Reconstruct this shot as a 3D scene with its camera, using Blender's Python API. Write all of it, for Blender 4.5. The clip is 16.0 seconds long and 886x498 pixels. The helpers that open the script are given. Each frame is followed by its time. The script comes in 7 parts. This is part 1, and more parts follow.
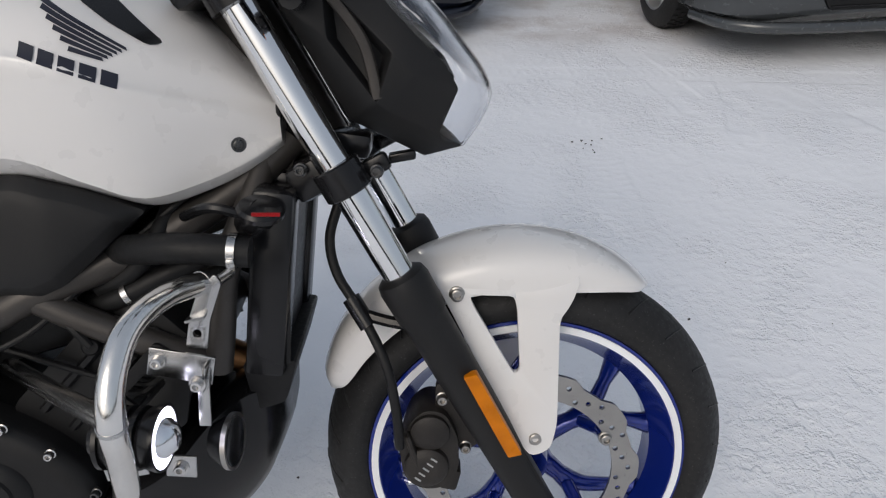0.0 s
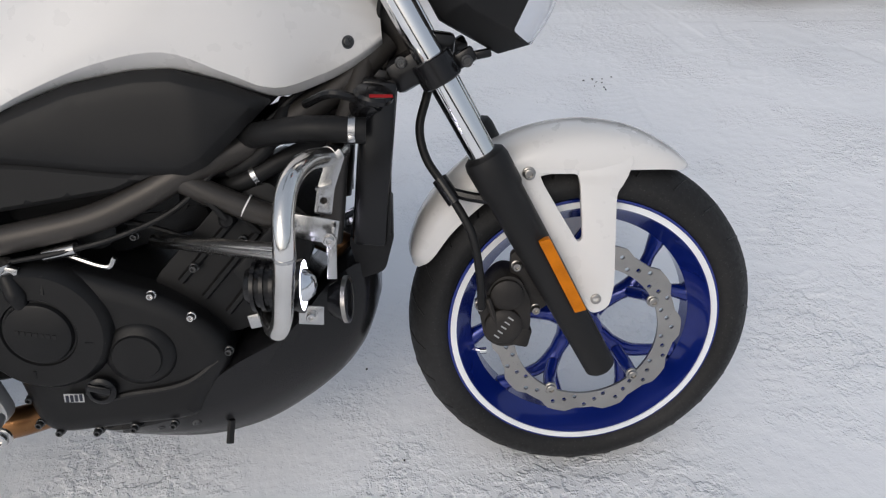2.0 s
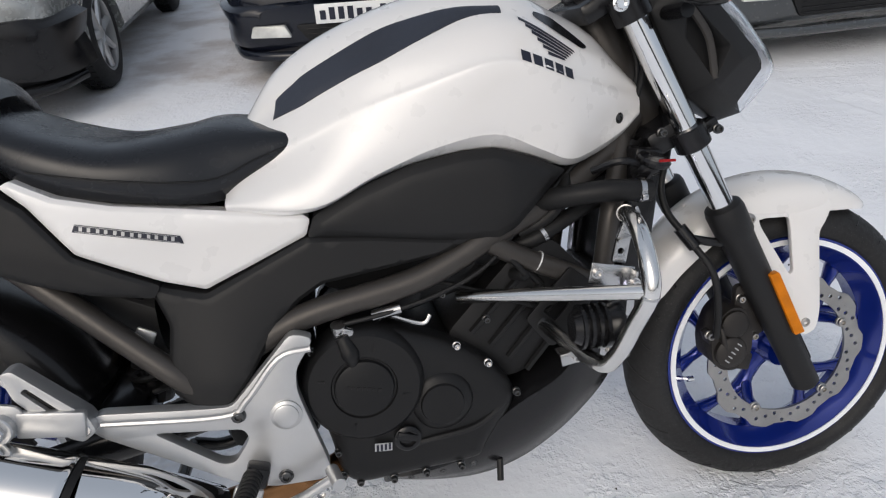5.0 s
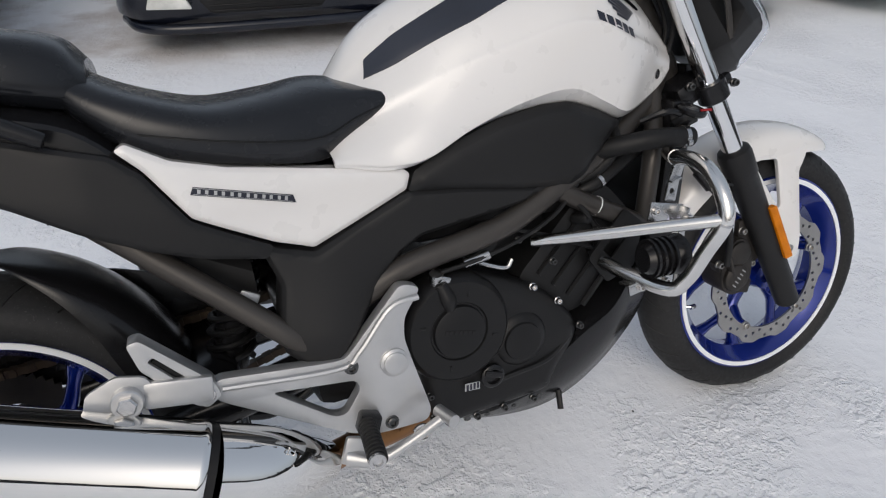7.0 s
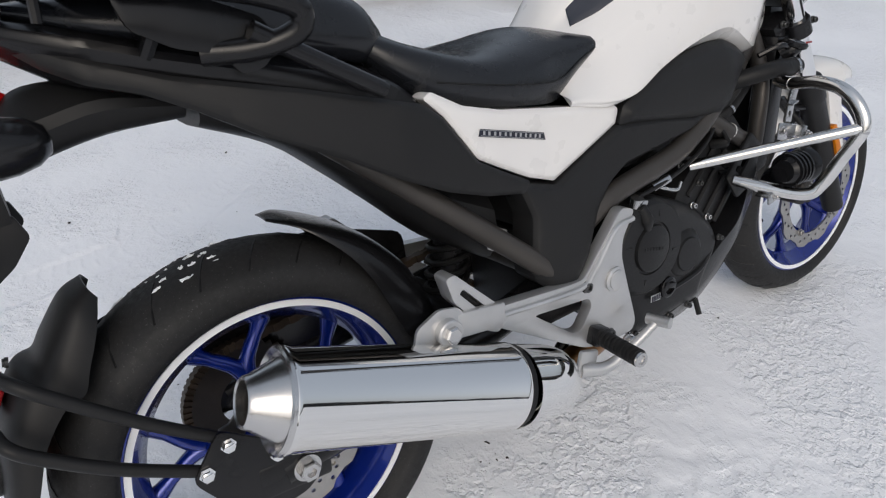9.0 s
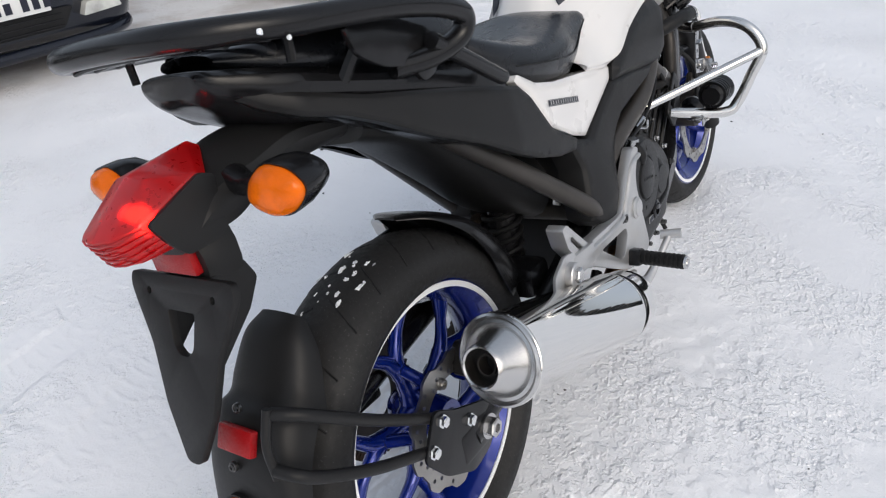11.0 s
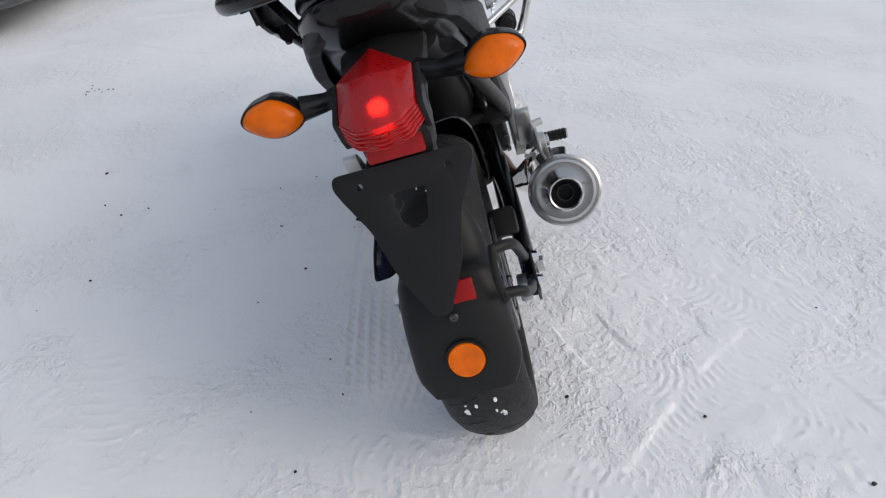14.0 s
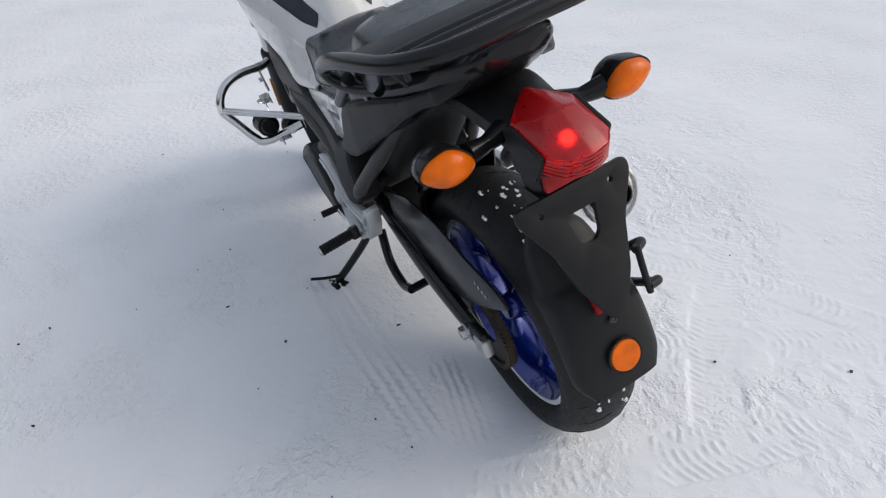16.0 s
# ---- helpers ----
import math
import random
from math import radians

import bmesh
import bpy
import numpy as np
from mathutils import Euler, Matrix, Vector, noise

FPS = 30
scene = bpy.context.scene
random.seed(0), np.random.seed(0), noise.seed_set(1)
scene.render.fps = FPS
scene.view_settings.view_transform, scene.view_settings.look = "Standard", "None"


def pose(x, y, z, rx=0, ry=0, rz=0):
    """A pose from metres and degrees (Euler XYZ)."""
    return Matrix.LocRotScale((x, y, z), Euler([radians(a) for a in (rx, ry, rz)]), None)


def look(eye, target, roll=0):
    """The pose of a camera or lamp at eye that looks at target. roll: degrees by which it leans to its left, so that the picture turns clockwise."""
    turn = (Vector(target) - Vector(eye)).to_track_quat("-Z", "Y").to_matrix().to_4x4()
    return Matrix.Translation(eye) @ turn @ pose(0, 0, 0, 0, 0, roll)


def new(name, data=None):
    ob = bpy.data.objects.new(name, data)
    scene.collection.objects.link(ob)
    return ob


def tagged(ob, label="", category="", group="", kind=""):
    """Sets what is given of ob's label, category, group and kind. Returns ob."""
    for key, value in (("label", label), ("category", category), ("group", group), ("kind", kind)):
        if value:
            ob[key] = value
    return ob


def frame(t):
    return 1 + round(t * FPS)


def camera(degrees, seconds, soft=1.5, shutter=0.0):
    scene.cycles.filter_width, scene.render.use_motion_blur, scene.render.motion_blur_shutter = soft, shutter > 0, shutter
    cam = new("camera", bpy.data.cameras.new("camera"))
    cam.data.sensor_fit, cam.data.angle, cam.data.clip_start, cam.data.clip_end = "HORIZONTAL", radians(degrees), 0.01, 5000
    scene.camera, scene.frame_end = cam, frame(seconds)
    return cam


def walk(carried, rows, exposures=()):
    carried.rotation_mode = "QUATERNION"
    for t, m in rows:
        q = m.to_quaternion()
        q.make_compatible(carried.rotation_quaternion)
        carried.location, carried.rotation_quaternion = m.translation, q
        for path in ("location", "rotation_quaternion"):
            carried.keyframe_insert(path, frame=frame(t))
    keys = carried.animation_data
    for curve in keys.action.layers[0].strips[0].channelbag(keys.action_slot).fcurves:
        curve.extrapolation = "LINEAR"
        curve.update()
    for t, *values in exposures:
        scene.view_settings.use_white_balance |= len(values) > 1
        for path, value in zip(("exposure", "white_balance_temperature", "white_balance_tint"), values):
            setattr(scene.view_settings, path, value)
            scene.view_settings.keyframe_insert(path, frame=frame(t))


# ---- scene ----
from mathutils.bvhtree import BVHTree
from mathutils.geometry import delaunay_2d_cdt

cam = camera(67.6, 16.0, soft=1.2)
PATH = [
    (0, (1.386, -0.622, 1.085), (1.46, 1.053, -0.004), -1.4),
    (0.5, (1.429, -0.656, 1.062), (1.585, 0.973, -0.088), -0.6),
    (1, (1.417, -0.688, 1.051), (1.6, 0.909, -0.139), -0.6),
    (1.5, (1.347, -0.73, 1.063), (1.513, 0.879, -0.113), -1.9),
    (2, (1.247, -0.8, 1.067), (1.342, 0.818, -0.105), -2.7),
    (2.5, (1.144, -0.88, 1.1), (1.194, 0.778, -0.017), -2.8),
    (3, (1.089, -0.895, 1.102), (1.138, 0.758, -0.022), -2.7),
    (3.5, (1.003, -0.882, 1.094), (1.04, 0.79, -0.004), -2.6),
    (4, (0.909, -0.845, 1.127), (1.021, 0.854, 0.078), -3.4),
    (4.2, (0.874, -0.836, 1.146), (1.01, 0.863, 0.101), -3.9),
    (6.3, (0.469, -0.906, 1.159), (1.092, 0.736, 0.201), 0.2),
    (6.5, (0.436, -0.871, 1.171), (1.094, 0.753, 0.208), 0.2),
    (7, (0.358, -0.837, 1.157), (1.022, 0.708, 0.074), 0.2),
    (7.5, (0.205, -0.824, 1.162), (1.029, 0.673, 0.123), 0.3),
    (8, (0.039, -0.83, 1.177), (1.017, 0.578, 0.147), -0.3),
    (8.5, (-0.086, -0.771, 1.155), (0.898, 0.634, 0.128), -0.7),
    (9, (-0.21, -0.666, 1.142), (0.772, 0.663, 0.015), 1.1),
    (9.5, (-0.312, -0.591, 1.148), (0.681, 0.684, -0.03), -0.5),
    (9.7, (-0.354, -0.569, 1.148), (0.644, 0.677, -0.058), -0.3),
    (11.8, (-0.793, -0.299, 1.191), (0.738, 0.42, 0.123), -3.5),
    (12, (-0.836, -0.272, 1.182), (0.713, 0.442, 0.137), -3.4),
    (12.5, (-0.975, -0.206, 1.173), (0.666, 0.247, 0.124), -1.3),
    (13, (-1.069, -0.118, 1.154), (0.587, 0.178, 0.072), -1.2),
    (13.5, (-1.09, 0.025, 1.128), (0.57, 0.129, 0.017), -0.3),
    (14, (-1.101, 0.153, 1.139), (0.551, 0.116, 0.013), -1.7),
    (14.5, (-1.112, 0.298, 1.155), (0.547, 0.057, 0.065), -2.8),
    (15, (-1.133, 0.441, 1.174), (0.5, -0.052, 0.129), -3.0),
    (15.5, (-1.073, 0.591, 1.161), (0.533, -0.033, 0.146), -0.1),
    (16, (-0.988, 0.742, 1.168), (0.546, 0.007, 0.116), -2.2),
]
walk(cam, [(t, look(eye, target, roll)) for t, eye, target, roll in PATH],
     exposures=[(0, 0.02), (1.5, 0.06), (2.5, 0.2), (3, 0.22), (4, 0.36), (6.5, 0.05), (7.5, 0.2), (8, 0.06), (9, 0.2), (9.5, 0.32), (12, 0.46), (13, 0.36), (14.5, 0.18), (16, 0.32)])

# ---- world, sun, exposure ----
SUN_AZ, SUN_EL = radians(-118), radians(38)      # direction towards the sun, azimuth from +x
sun_dir = Vector((math.cos(SUN_AZ) * math.cos(SUN_EL), math.sin(SUN_AZ) * math.cos(SUN_EL), math.sin(SUN_EL)))
world = bpy.data.worlds.new("winter_sky")
scene.world = world
world.use_nodes = True
wn = world.node_tree.nodes
sky = wn.new("ShaderNodeTexSky")
sky.sky_type, sky.sun_disc = "NISHITA", False
sky.sun_elevation, sky.sun_rotation = SUN_EL, radians(90) - SUN_AZ
sky.air_density, sky.dust_density, sky.ozone_density = 1.0, 6.0, 1.0
wn["Background"].inputs["Strength"].default_value = 0.15
haze = wn.new("ShaderNodeHueSaturation")          # thin high cloud greys the blue
haze.inputs["Saturation"].default_value = 0.62
world.node_tree.links.new(sky.outputs["Color"], haze.inputs["Color"])
veil = wn.new("ShaderNodeMix")                    # an even cloud layer, lit from above
veil.data_type = "RGBA"
veil.inputs[0].default_value = 0.62
veil.inputs[7].default_value = (2.47, 2.79, 3.28, 1)
world.node_tree.links.new(haze.outputs["Color"], veil.inputs[6])
world.node_tree.links.new(veil.outputs[2], wn["Background"].inputs["Color"])
sun = new("sun", bpy.data.lights.new("sun", "SUN"))
sun.data.energy, sun.data.angle, sun.data.color = 0.36, radians(36), (1.0, 0.90, 0.78)
sun.matrix_world = look((0, 0, 0), -sun_dir)


# ---- materials ----
def mat(name, col, rough=0.5, metal=0.0, coat=0.0, vary=0.12, scale=40, bump=0.0, bscale=400, spec=0.5, dust=0.0, glow=0.0, clear=0.0, ior=1.45, rv=0.2):
    m = bpy.data.materials.new(name)
    m.use_nodes = True
    nt, N = m.node_tree, m.node_tree.nodes
    b = N["Principled BSDF"]
    tc = N.new("ShaderNodeTexCoord")

    def noise_of(s, detail=4):
        n = N.new("ShaderNodeTexNoise")
        n.inputs["Scale"].default_value, n.inputs["Detail"].default_value = s, detail
        nt.links.new(tc.outputs["Object"], n.inputs["Vector"])
        return n.outputs["Fac"]

    def mixed(fac, a, c):
        x = N.new("ShaderNodeMix")
        x.data_type = "RGBA"
        nt.links.new(fac, x.inputs[0])
        for sock, val in ((x.inputs[6], a), (x.inputs[7], c)):
            if isinstance(val, tuple):
                sock.default_value = (*val, 1)
            else:
                nt.links.new(val, sock)
        return x.outputs[2]

    def ranged(fac, a, c, lo, hi):
        r = N.new("ShaderNodeMapRange")
        nt.links.new(fac, r.inputs[0])
        r.inputs[1].default_value, r.inputs[2].default_value, r.inputs[3].default_value, r.inputs[4].default_value = a, c, lo, hi
        return r.outputs[0]

    big, fine = noise_of(scale / 6), noise_of(scale * 4, 6)
    lo, hi = (tuple(min(1, v * k) for v in col) for k in (1 - vary, 1 + vary))
    colour = mixed(ranged(big, 0.3, 0.7, 0, 1), lo, hi)
    if dust:
        colour = mixed(ranged(noise_of(scale * 12, 3), 0.64, 0.72, 0, dust), colour, (0.5, 0.5, 0.52))
    nt.links.new(colour, b.inputs["Base Color"])
    nt.links.new(ranged(fine, 0.3, 0.7, max(0.02, rough * (1 - rv)), min(1, rough * (1 + rv))), b.inputs["Roughness"])
    b.inputs["Metallic"].default_value, b.inputs["Coat Weight"].default_value = metal, coat
    b.inputs["Coat Roughness"].default_value = 0.05
    b.inputs["Specular IOR Level"].default_value = spec
    b.inputs["Transmission Weight"].default_value, b.inputs["IOR"].default_value = clear, ior
    if bump:
        bp = N.new("ShaderNodeBump")
        bp.inputs["Strength"].default_value, bp.inputs["Distance"].default_value = 0.6, bump
        nt.links.new(noise_of(bscale, 3), bp.inputs["Height"])
        nt.links.new(bp.outputs["Normal"], b.inputs["Normal"])
    if glow:
        b.inputs["Emission Color"].default_value, b.inputs["Emission Strength"].default_value = (*col, 1), glow
    return m


WHITE = mat("pearl_white_paint", (0.73, 0.715, 0.70), 0.28, coat=0.85, vary=0.012, scale=6, rv=0.04)
BLACK = mat("textured_black_plastic", (0.0125, 0.0125, 0.013), 0.46, vary=0.08, bump=0.0003, bscale=900, spec=0.3, rv=0.06)
GLOSS = mat("gloss_black_plastic", (0.009, 0.009, 0.010), 0.22, vary=0.2, spec=0.38)
CASE = mat("matt_black_engine_case", (0.009, 0.009, 0.0095), 0.42, vary=0.2, scale=60, bump=0.0003, bscale=700, spec=0.3, dust=0.02)
TUBE = mat("dark_grey_powder_coat", (0.062, 0.057, 0.053), 0.38, metal=0.45, vary=0.15, bump=0.0002, bscale=900, spec=0.3, dust=0.05)
ALU = mat("silver_painted_aluminium", (0.54, 0.54, 0.54), 0.36, metal=0.75, vary=0.08, scale=50, bump=0.0002, bscale=600, dust=0.1)
CHROME = mat("chrome", (0.82, 0.82, 0.82), 0.07, metal=1.0, vary=0.05, scale=30)
WORN = mat("worn_chrome_tube", (0.74, 0.73, 0.71), 0.16, metal=1.0, vary=0.1, scale=60, bump=0.0002, bscale=200)
STEEL = mat("polished_steel", (0.80, 0.79, 0.77), 0.045, metal=1.0, vary=0.04, scale=12)
BRUSHED = mat("brushed_steel", (0.60, 0.59, 0.58), 0.24, metal=1.0, vary=0.06, scale=20, rv=0.1)
ZINC = mat("zinc_plated_steel", (0.50, 0.50, 0.50), 0.25, metal=1.0, vary=0.08, scale=12, rv=0.1)
DARKBOLT = mat("dark_steel_bolt", (0.10, 0.10, 0.10), 0.3, metal=0.9, vary=0.1)
DISC = mat("brake_disc_steel", (0.38, 0.365, 0.345), 0.34, metal=1.0, vary=0.12, scale=90)
COPPER = mat("heat_browned_pipe", (0.30, 0.15, 0.065), 0.34, metal=0.9, vary=0.35, scale=50)
RUST = mat("dirty_cast_metal", (0.024, 0.021, 0.019), 0.5, metal=0.3, vary=0.45, scale=90, bump=0.0004, bscale=500)
RUBBER = mat("tyre_rubber", (0.017, 0.017, 0.0175), 0.6, vary=0.3, scale=30, bump=0.0005, bscale=260, spec=0.3, dust=0.08)
CHAINRUST = mat("rusty_chain_steel", (0.060, 0.043, 0.030), 0.5, metal=0.5, vary=0.5, scale=140, bump=0.0004, bscale=500)
SOFT = mat("black_rubber", (0.010, 0.010, 0.0105), 0.5, vary=0.2, spec=0.3, bump=0.0003)
VINYL = mat("black_seat_vinyl", (0.010, 0.011, 0.0135), 0.25, vary=0.15, scale=9, bump=0.00012, bscale=900, spec=0.45)
BLUE = mat("metallic_blue_paint", (0.003, 0.019, 0.22), 0.22, metal=0.45, coat=0.9, vary=0.12, scale=20, rv=0.05)
TAPE = mat("white_reflective_tape", (0.82, 0.83, 0.84), 0.5, vary=0.06, scale=40)
STRIP = mat("dark_blue_grey_inlay", (0.022, 0.026, 0.038), 0.42, vary=0.2, bump=0.0004, bscale=900)
ORANGE = mat("amber_lens", (0.80, 0.145, 0.001), 0.2, spec=0.25, coat=0.12, vary=0.2, scale=160, bump=0.0012, bscale=240)
AMBER = mat("amber_reflector", (0.55, 0.165, 0.003), 0.3, spec=0.2, coat=0.05, vary=0.15, scale=200, bump=0.0006, bscale=700)
RED = mat("red_lens", (0.42, 0.004, 0.006), 0.32, coat=0.35, vary=0.08, scale=30, clear=0.3, spec=0.4, glow=0.03)
LAMPRED = mat("lit_red_bulb", (1.0, 0.05, 0.02), 0.3, glow=40.0)
REDREF = mat("red_reflector", (0.30, 0.007, 0.009), 0.28, spec=0.25, coat=0.1, vary=0.2, scale=200, bump=0.0006, bscale=700)
GLASS = mat("clear_polycarbonate", (0.97, 0.98, 1.0), 0.05, vary=0.0, clear=1.0, ior=1.42)
REFLECTOR = mat("lamp_reflector", (0.75, 0.77, 0.8), 0.15, metal=1.0, vary=0.1, scale=80, bump=0.002, bscale=60)
LED = mat("white_led_ring", (0.85, 0.82, 1.0), 0.3, glow=9.0)
DARKLOGO = mat("navy_sticker", (0.015, 0.017, 0.03), 0.35, vary=0.1)
GREYLOGO = mat("silver_sticker", (0.5, 0.5, 0.5), 0.35, metal=0.6, vary=0.1)
SNOWBIT = mat("frozen_snow_lump", (0.86, 0.88, 0.91), 0.7, vary=0.05, bump=0.003, bscale=300)
PLATEWHITE = mat("white_plate_enamel", (0.78, 0.78, 0.76), 0.4, vary=0.05)
NAVY = mat("navy_car_paint", (0.007, 0.009, 0.016), 0.2, spec=0.35, coat=0.35, vary=0.15, scale=10)
GREYCAR = mat("dark_grey_car_paint", (0.06, 0.065, 0.068), 0.24, metal=0.4, coat=0.8, vary=0.12, scale=10, dust=0.03)
SILVERCAR = mat("silver_car_paint", (0.36, 0.37, 0.36), 0.26, metal=0.5, coat=0.8, vary=0.1, scale=10, dust=0.1)
GREENCAR = mat("pale_green_car_paint", (0.42, 0.48, 0.46), 0.26, metal=0.4, coat=0.8, vary=0.1, scale=10, dust=0.1)
CARGLASS = mat("dark_car_window", (0.012, 0.014, 0.016), 0.05, vary=0.05, spec=0.7)
CARLAMP = mat("car_headlamp_glass", (0.62, 0.62, 0.58), 0.08, metal=0.35, coat=1.0, vary=0.35, scale=60, bump=0.004, bscale=60)

# packed snow
SNOW = bpy.data.materials.new("packed_snow")
SNOW.use_nodes = True
nt, N = SNOW.node_tree, SNOW.node_tree.nodes
bs = N["Principled BSDF"]
geo = N.new("ShaderNodeNewGeometry")


def snow_noise(s, detail=5, rough=0.55):
    n = N.new("ShaderNodeTexNoise")
    n.inputs["Scale"].default_value, n.inputs["Detail"].default_value, n.inputs["Roughness"].default_value = s, detail, rough
    nt.links.new(geo.outputs["Position"], n.inputs["Vector"])
    return n.outputs["Fac"]


def snow_ramp(src, stops):
    r = N.new("ShaderNodeValToRGB")
    nt.links.new(src, r.inputs[0])
    while len(r.color_ramp.elements) < len(stops):
        r.color_ramp.elements.new(0.5)
    for e, (p, c) in zip(r.color_ramp.elements, stops):
        e.position, e.color = p, (*c, 1)
    return r.outputs[0]


base = snow_ramp(snow_noise(1.3), [(0.3, (0.81, 0.825, 0.855)), (0.7, (0.89, 0.90, 0.925))])
fleck = snow_ramp(snow_noise(75, 2), [(0.70, (0, 0, 0)), (0.74, (1, 1, 1))])
mx = N.new("ShaderNodeMix")
mx.data_type = "RGBA"
gm = N.new("ShaderNodeMath")
gm.operation = "MULTIPLY"
nt.links.new(fleck, gm.inputs[0])
nt.links.new(snow_ramp(snow_noise(3), [(0.52, (0, 0, 0)), (0.75, (0.45, 0.45, 0.45))]), gm.inputs[1])
nt.links.new(gm.outputs[0], mx.inputs[0])
nt.links.new(base, mx.inputs[6])
mx.inputs[7].default_value = (0.34, 0.31, 0.28, 1)
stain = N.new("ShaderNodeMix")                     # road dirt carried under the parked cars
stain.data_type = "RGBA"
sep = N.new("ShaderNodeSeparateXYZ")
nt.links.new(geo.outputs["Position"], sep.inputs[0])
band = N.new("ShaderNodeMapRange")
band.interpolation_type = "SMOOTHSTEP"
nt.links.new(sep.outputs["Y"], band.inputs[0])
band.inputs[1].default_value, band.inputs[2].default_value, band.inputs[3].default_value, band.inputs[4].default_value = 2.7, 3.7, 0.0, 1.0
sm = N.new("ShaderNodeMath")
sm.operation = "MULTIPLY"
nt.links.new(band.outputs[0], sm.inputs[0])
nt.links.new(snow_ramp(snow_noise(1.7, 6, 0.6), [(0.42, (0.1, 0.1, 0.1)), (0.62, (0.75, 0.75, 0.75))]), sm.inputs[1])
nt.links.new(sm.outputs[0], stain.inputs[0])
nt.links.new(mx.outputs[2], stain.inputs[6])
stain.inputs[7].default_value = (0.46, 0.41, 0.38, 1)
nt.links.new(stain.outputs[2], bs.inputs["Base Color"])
bs.inputs["Roughness"].default_value = 0.6
bs.inputs["Specular IOR Level"].default_value = 0.35


def snow_math(op, a, b):
    n = N.new("ShaderNodeMath")
    n.operation = op
    for sock, val in zip(n.inputs, (a, b)):
        if isinstance(val, float):
            sock.default_value = val
        else:
            nt.links.new(val, sock)
    return n.outputs[0]


def snow_range(src, a, b, lo, hi):
    n = N.new("ShaderNodeMapRange")
    n.interpolation_type = "SMOOTHSTEP"
    nt.links.new(src, n.inputs[0])
    n.inputs[1].default_value, n.inputs[2].default_value, n.inputs[3].default_value, n.inputs[4].default_value = a, b, lo, hi
    return n.outputs[0]


patch = snow_range(snow_noise(2.4, 4, 0.6), 0.42, 0.60, 0.12, 1.0)                       # trodden patches between polished ones
torn = snow_range(snow_noise(30, 3, 0.55), 0.45, 0.60, 0.0, 1.0)                        # torn crust with steep edges
flakes = snow_range(snow_noise(75, 2, 0.5), 0.50, 0.66, 0.0, 0.62)
crumbs = snow_range(snow_noise(160, 2, 0.5), 0.58, 0.70, 0.0, 0.40)
pressed = N.new("ShaderNodeAttribute")                                                  # smooth where a tyre has pressed it
pressed.attribute_name = "pressed"
patch = snow_math("MULTIPLY", patch, snow_math("SUBTRACT", 1.0, pressed.outputs["Fac"]))
height = snow_math("MULTIPLY", patch, snow_math("ADD", torn, snow_math("ADD", flakes, crumbs)))
b1, b2 = N.new("ShaderNodeBump"), N.new("ShaderNodeBump")
b1.inputs["Distance"].default_value, b1.inputs["Strength"].default_value = 0.0042, 0.7
b2.inputs["Distance"].default_value, b2.inputs["Strength"].default_value = 0.0012, 0.4
nt.links.new(height, b1.inputs["Height"])
nt.links.new(snow_noise(230, 3, 0.6), b2.inputs["Height"])
nt.links.new(b2.outputs["Normal"], b1.inputs["Normal"])
nt.links.new(b1.outputs["Normal"], bs.inputs["Normal"])


# ---- mesh helpers ----
def V(*a):
    return Vector(a)


def part(name, bm, material, parent=None, label="", flat=38):
    """One bmesh as one mesh object under a thing or a part."""
    bmesh.ops.recalc_face_normals(bm, faces=bm.faces)
    for f in bm.faces:
        f.smooth = True
    for e in bm.edges:
        if len(e.link_faces) == 2 and e.calc_face_angle(0) > radians(flat):
            e.smooth = False
    me = bpy.data.meshes.new(name)
    bm.to_mesh(me)
    bm.free()
    me.materials.append(material)
    ob = new(name, me)
    ob.parent = parent
    if label:
        tagged(ob, label)
    return ob


def thing(name, label, category, group="", kind="", m=None):
    ob = new(name)
    ob.empty_display_size = 0.1
    if m is not None:
        ob.matrix_world = m
    return tagged(ob, label, category, group, kind)


def joined(*bms):
    out = bmesh.new()
    for b in bms:
        me = bpy.data.meshes.new("tmp")
        b.to_mesh(me)
        out.from_mesh(me)
        b.free()
        bpy.data.meshes.remove(me)
    return out


def moved(bm, m):
    bmesh.ops.transform(bm, matrix=m, verts=bm.verts)
    return bm


def mirrored(bm):
    """A copy of bm on the other side of the machine."""
    out = bm.copy()
    for v in out.verts:
        v.co.y = -v.co.y
    bmesh.ops.reverse_faces(out, faces=out.faces)
    return out


def soften(bm, w=0.003, seg=2, ang=35):
    es = [e for e in bm.edges if len(e.link_faces) == 2 and e.calc_face_angle(0) > radians(ang)]
    if es:
        bmesh.ops.bevel(bm, geom=es, offset=w, segments=seg, affect="EDGES", profile=0.5, clamp_overlap=True)
    return bm


def spline(points, n=6, closed=False):
    p = [Vector(q) for q in points]
    if closed:
        ext = [p[-1]] + p + [p[0], p[1]]
    else:
        ext = [p[0] * 2 - p[1]] + p + [p[-1] * 2 - p[-2]]
    out = []
    for a, b, c, d in zip(ext, ext[1:], ext[2:], ext[3:]):
        for k in range(n):
            t = k / n
            out.append(0.5 * ((2 * b) + (c - a) * t + (2 * a - 5 * b + 4 * c - d) * t * t + (3 * b - a - 3 * c + d) * t ** 3))
    if not closed:
        out.append(p[-1])
    return out


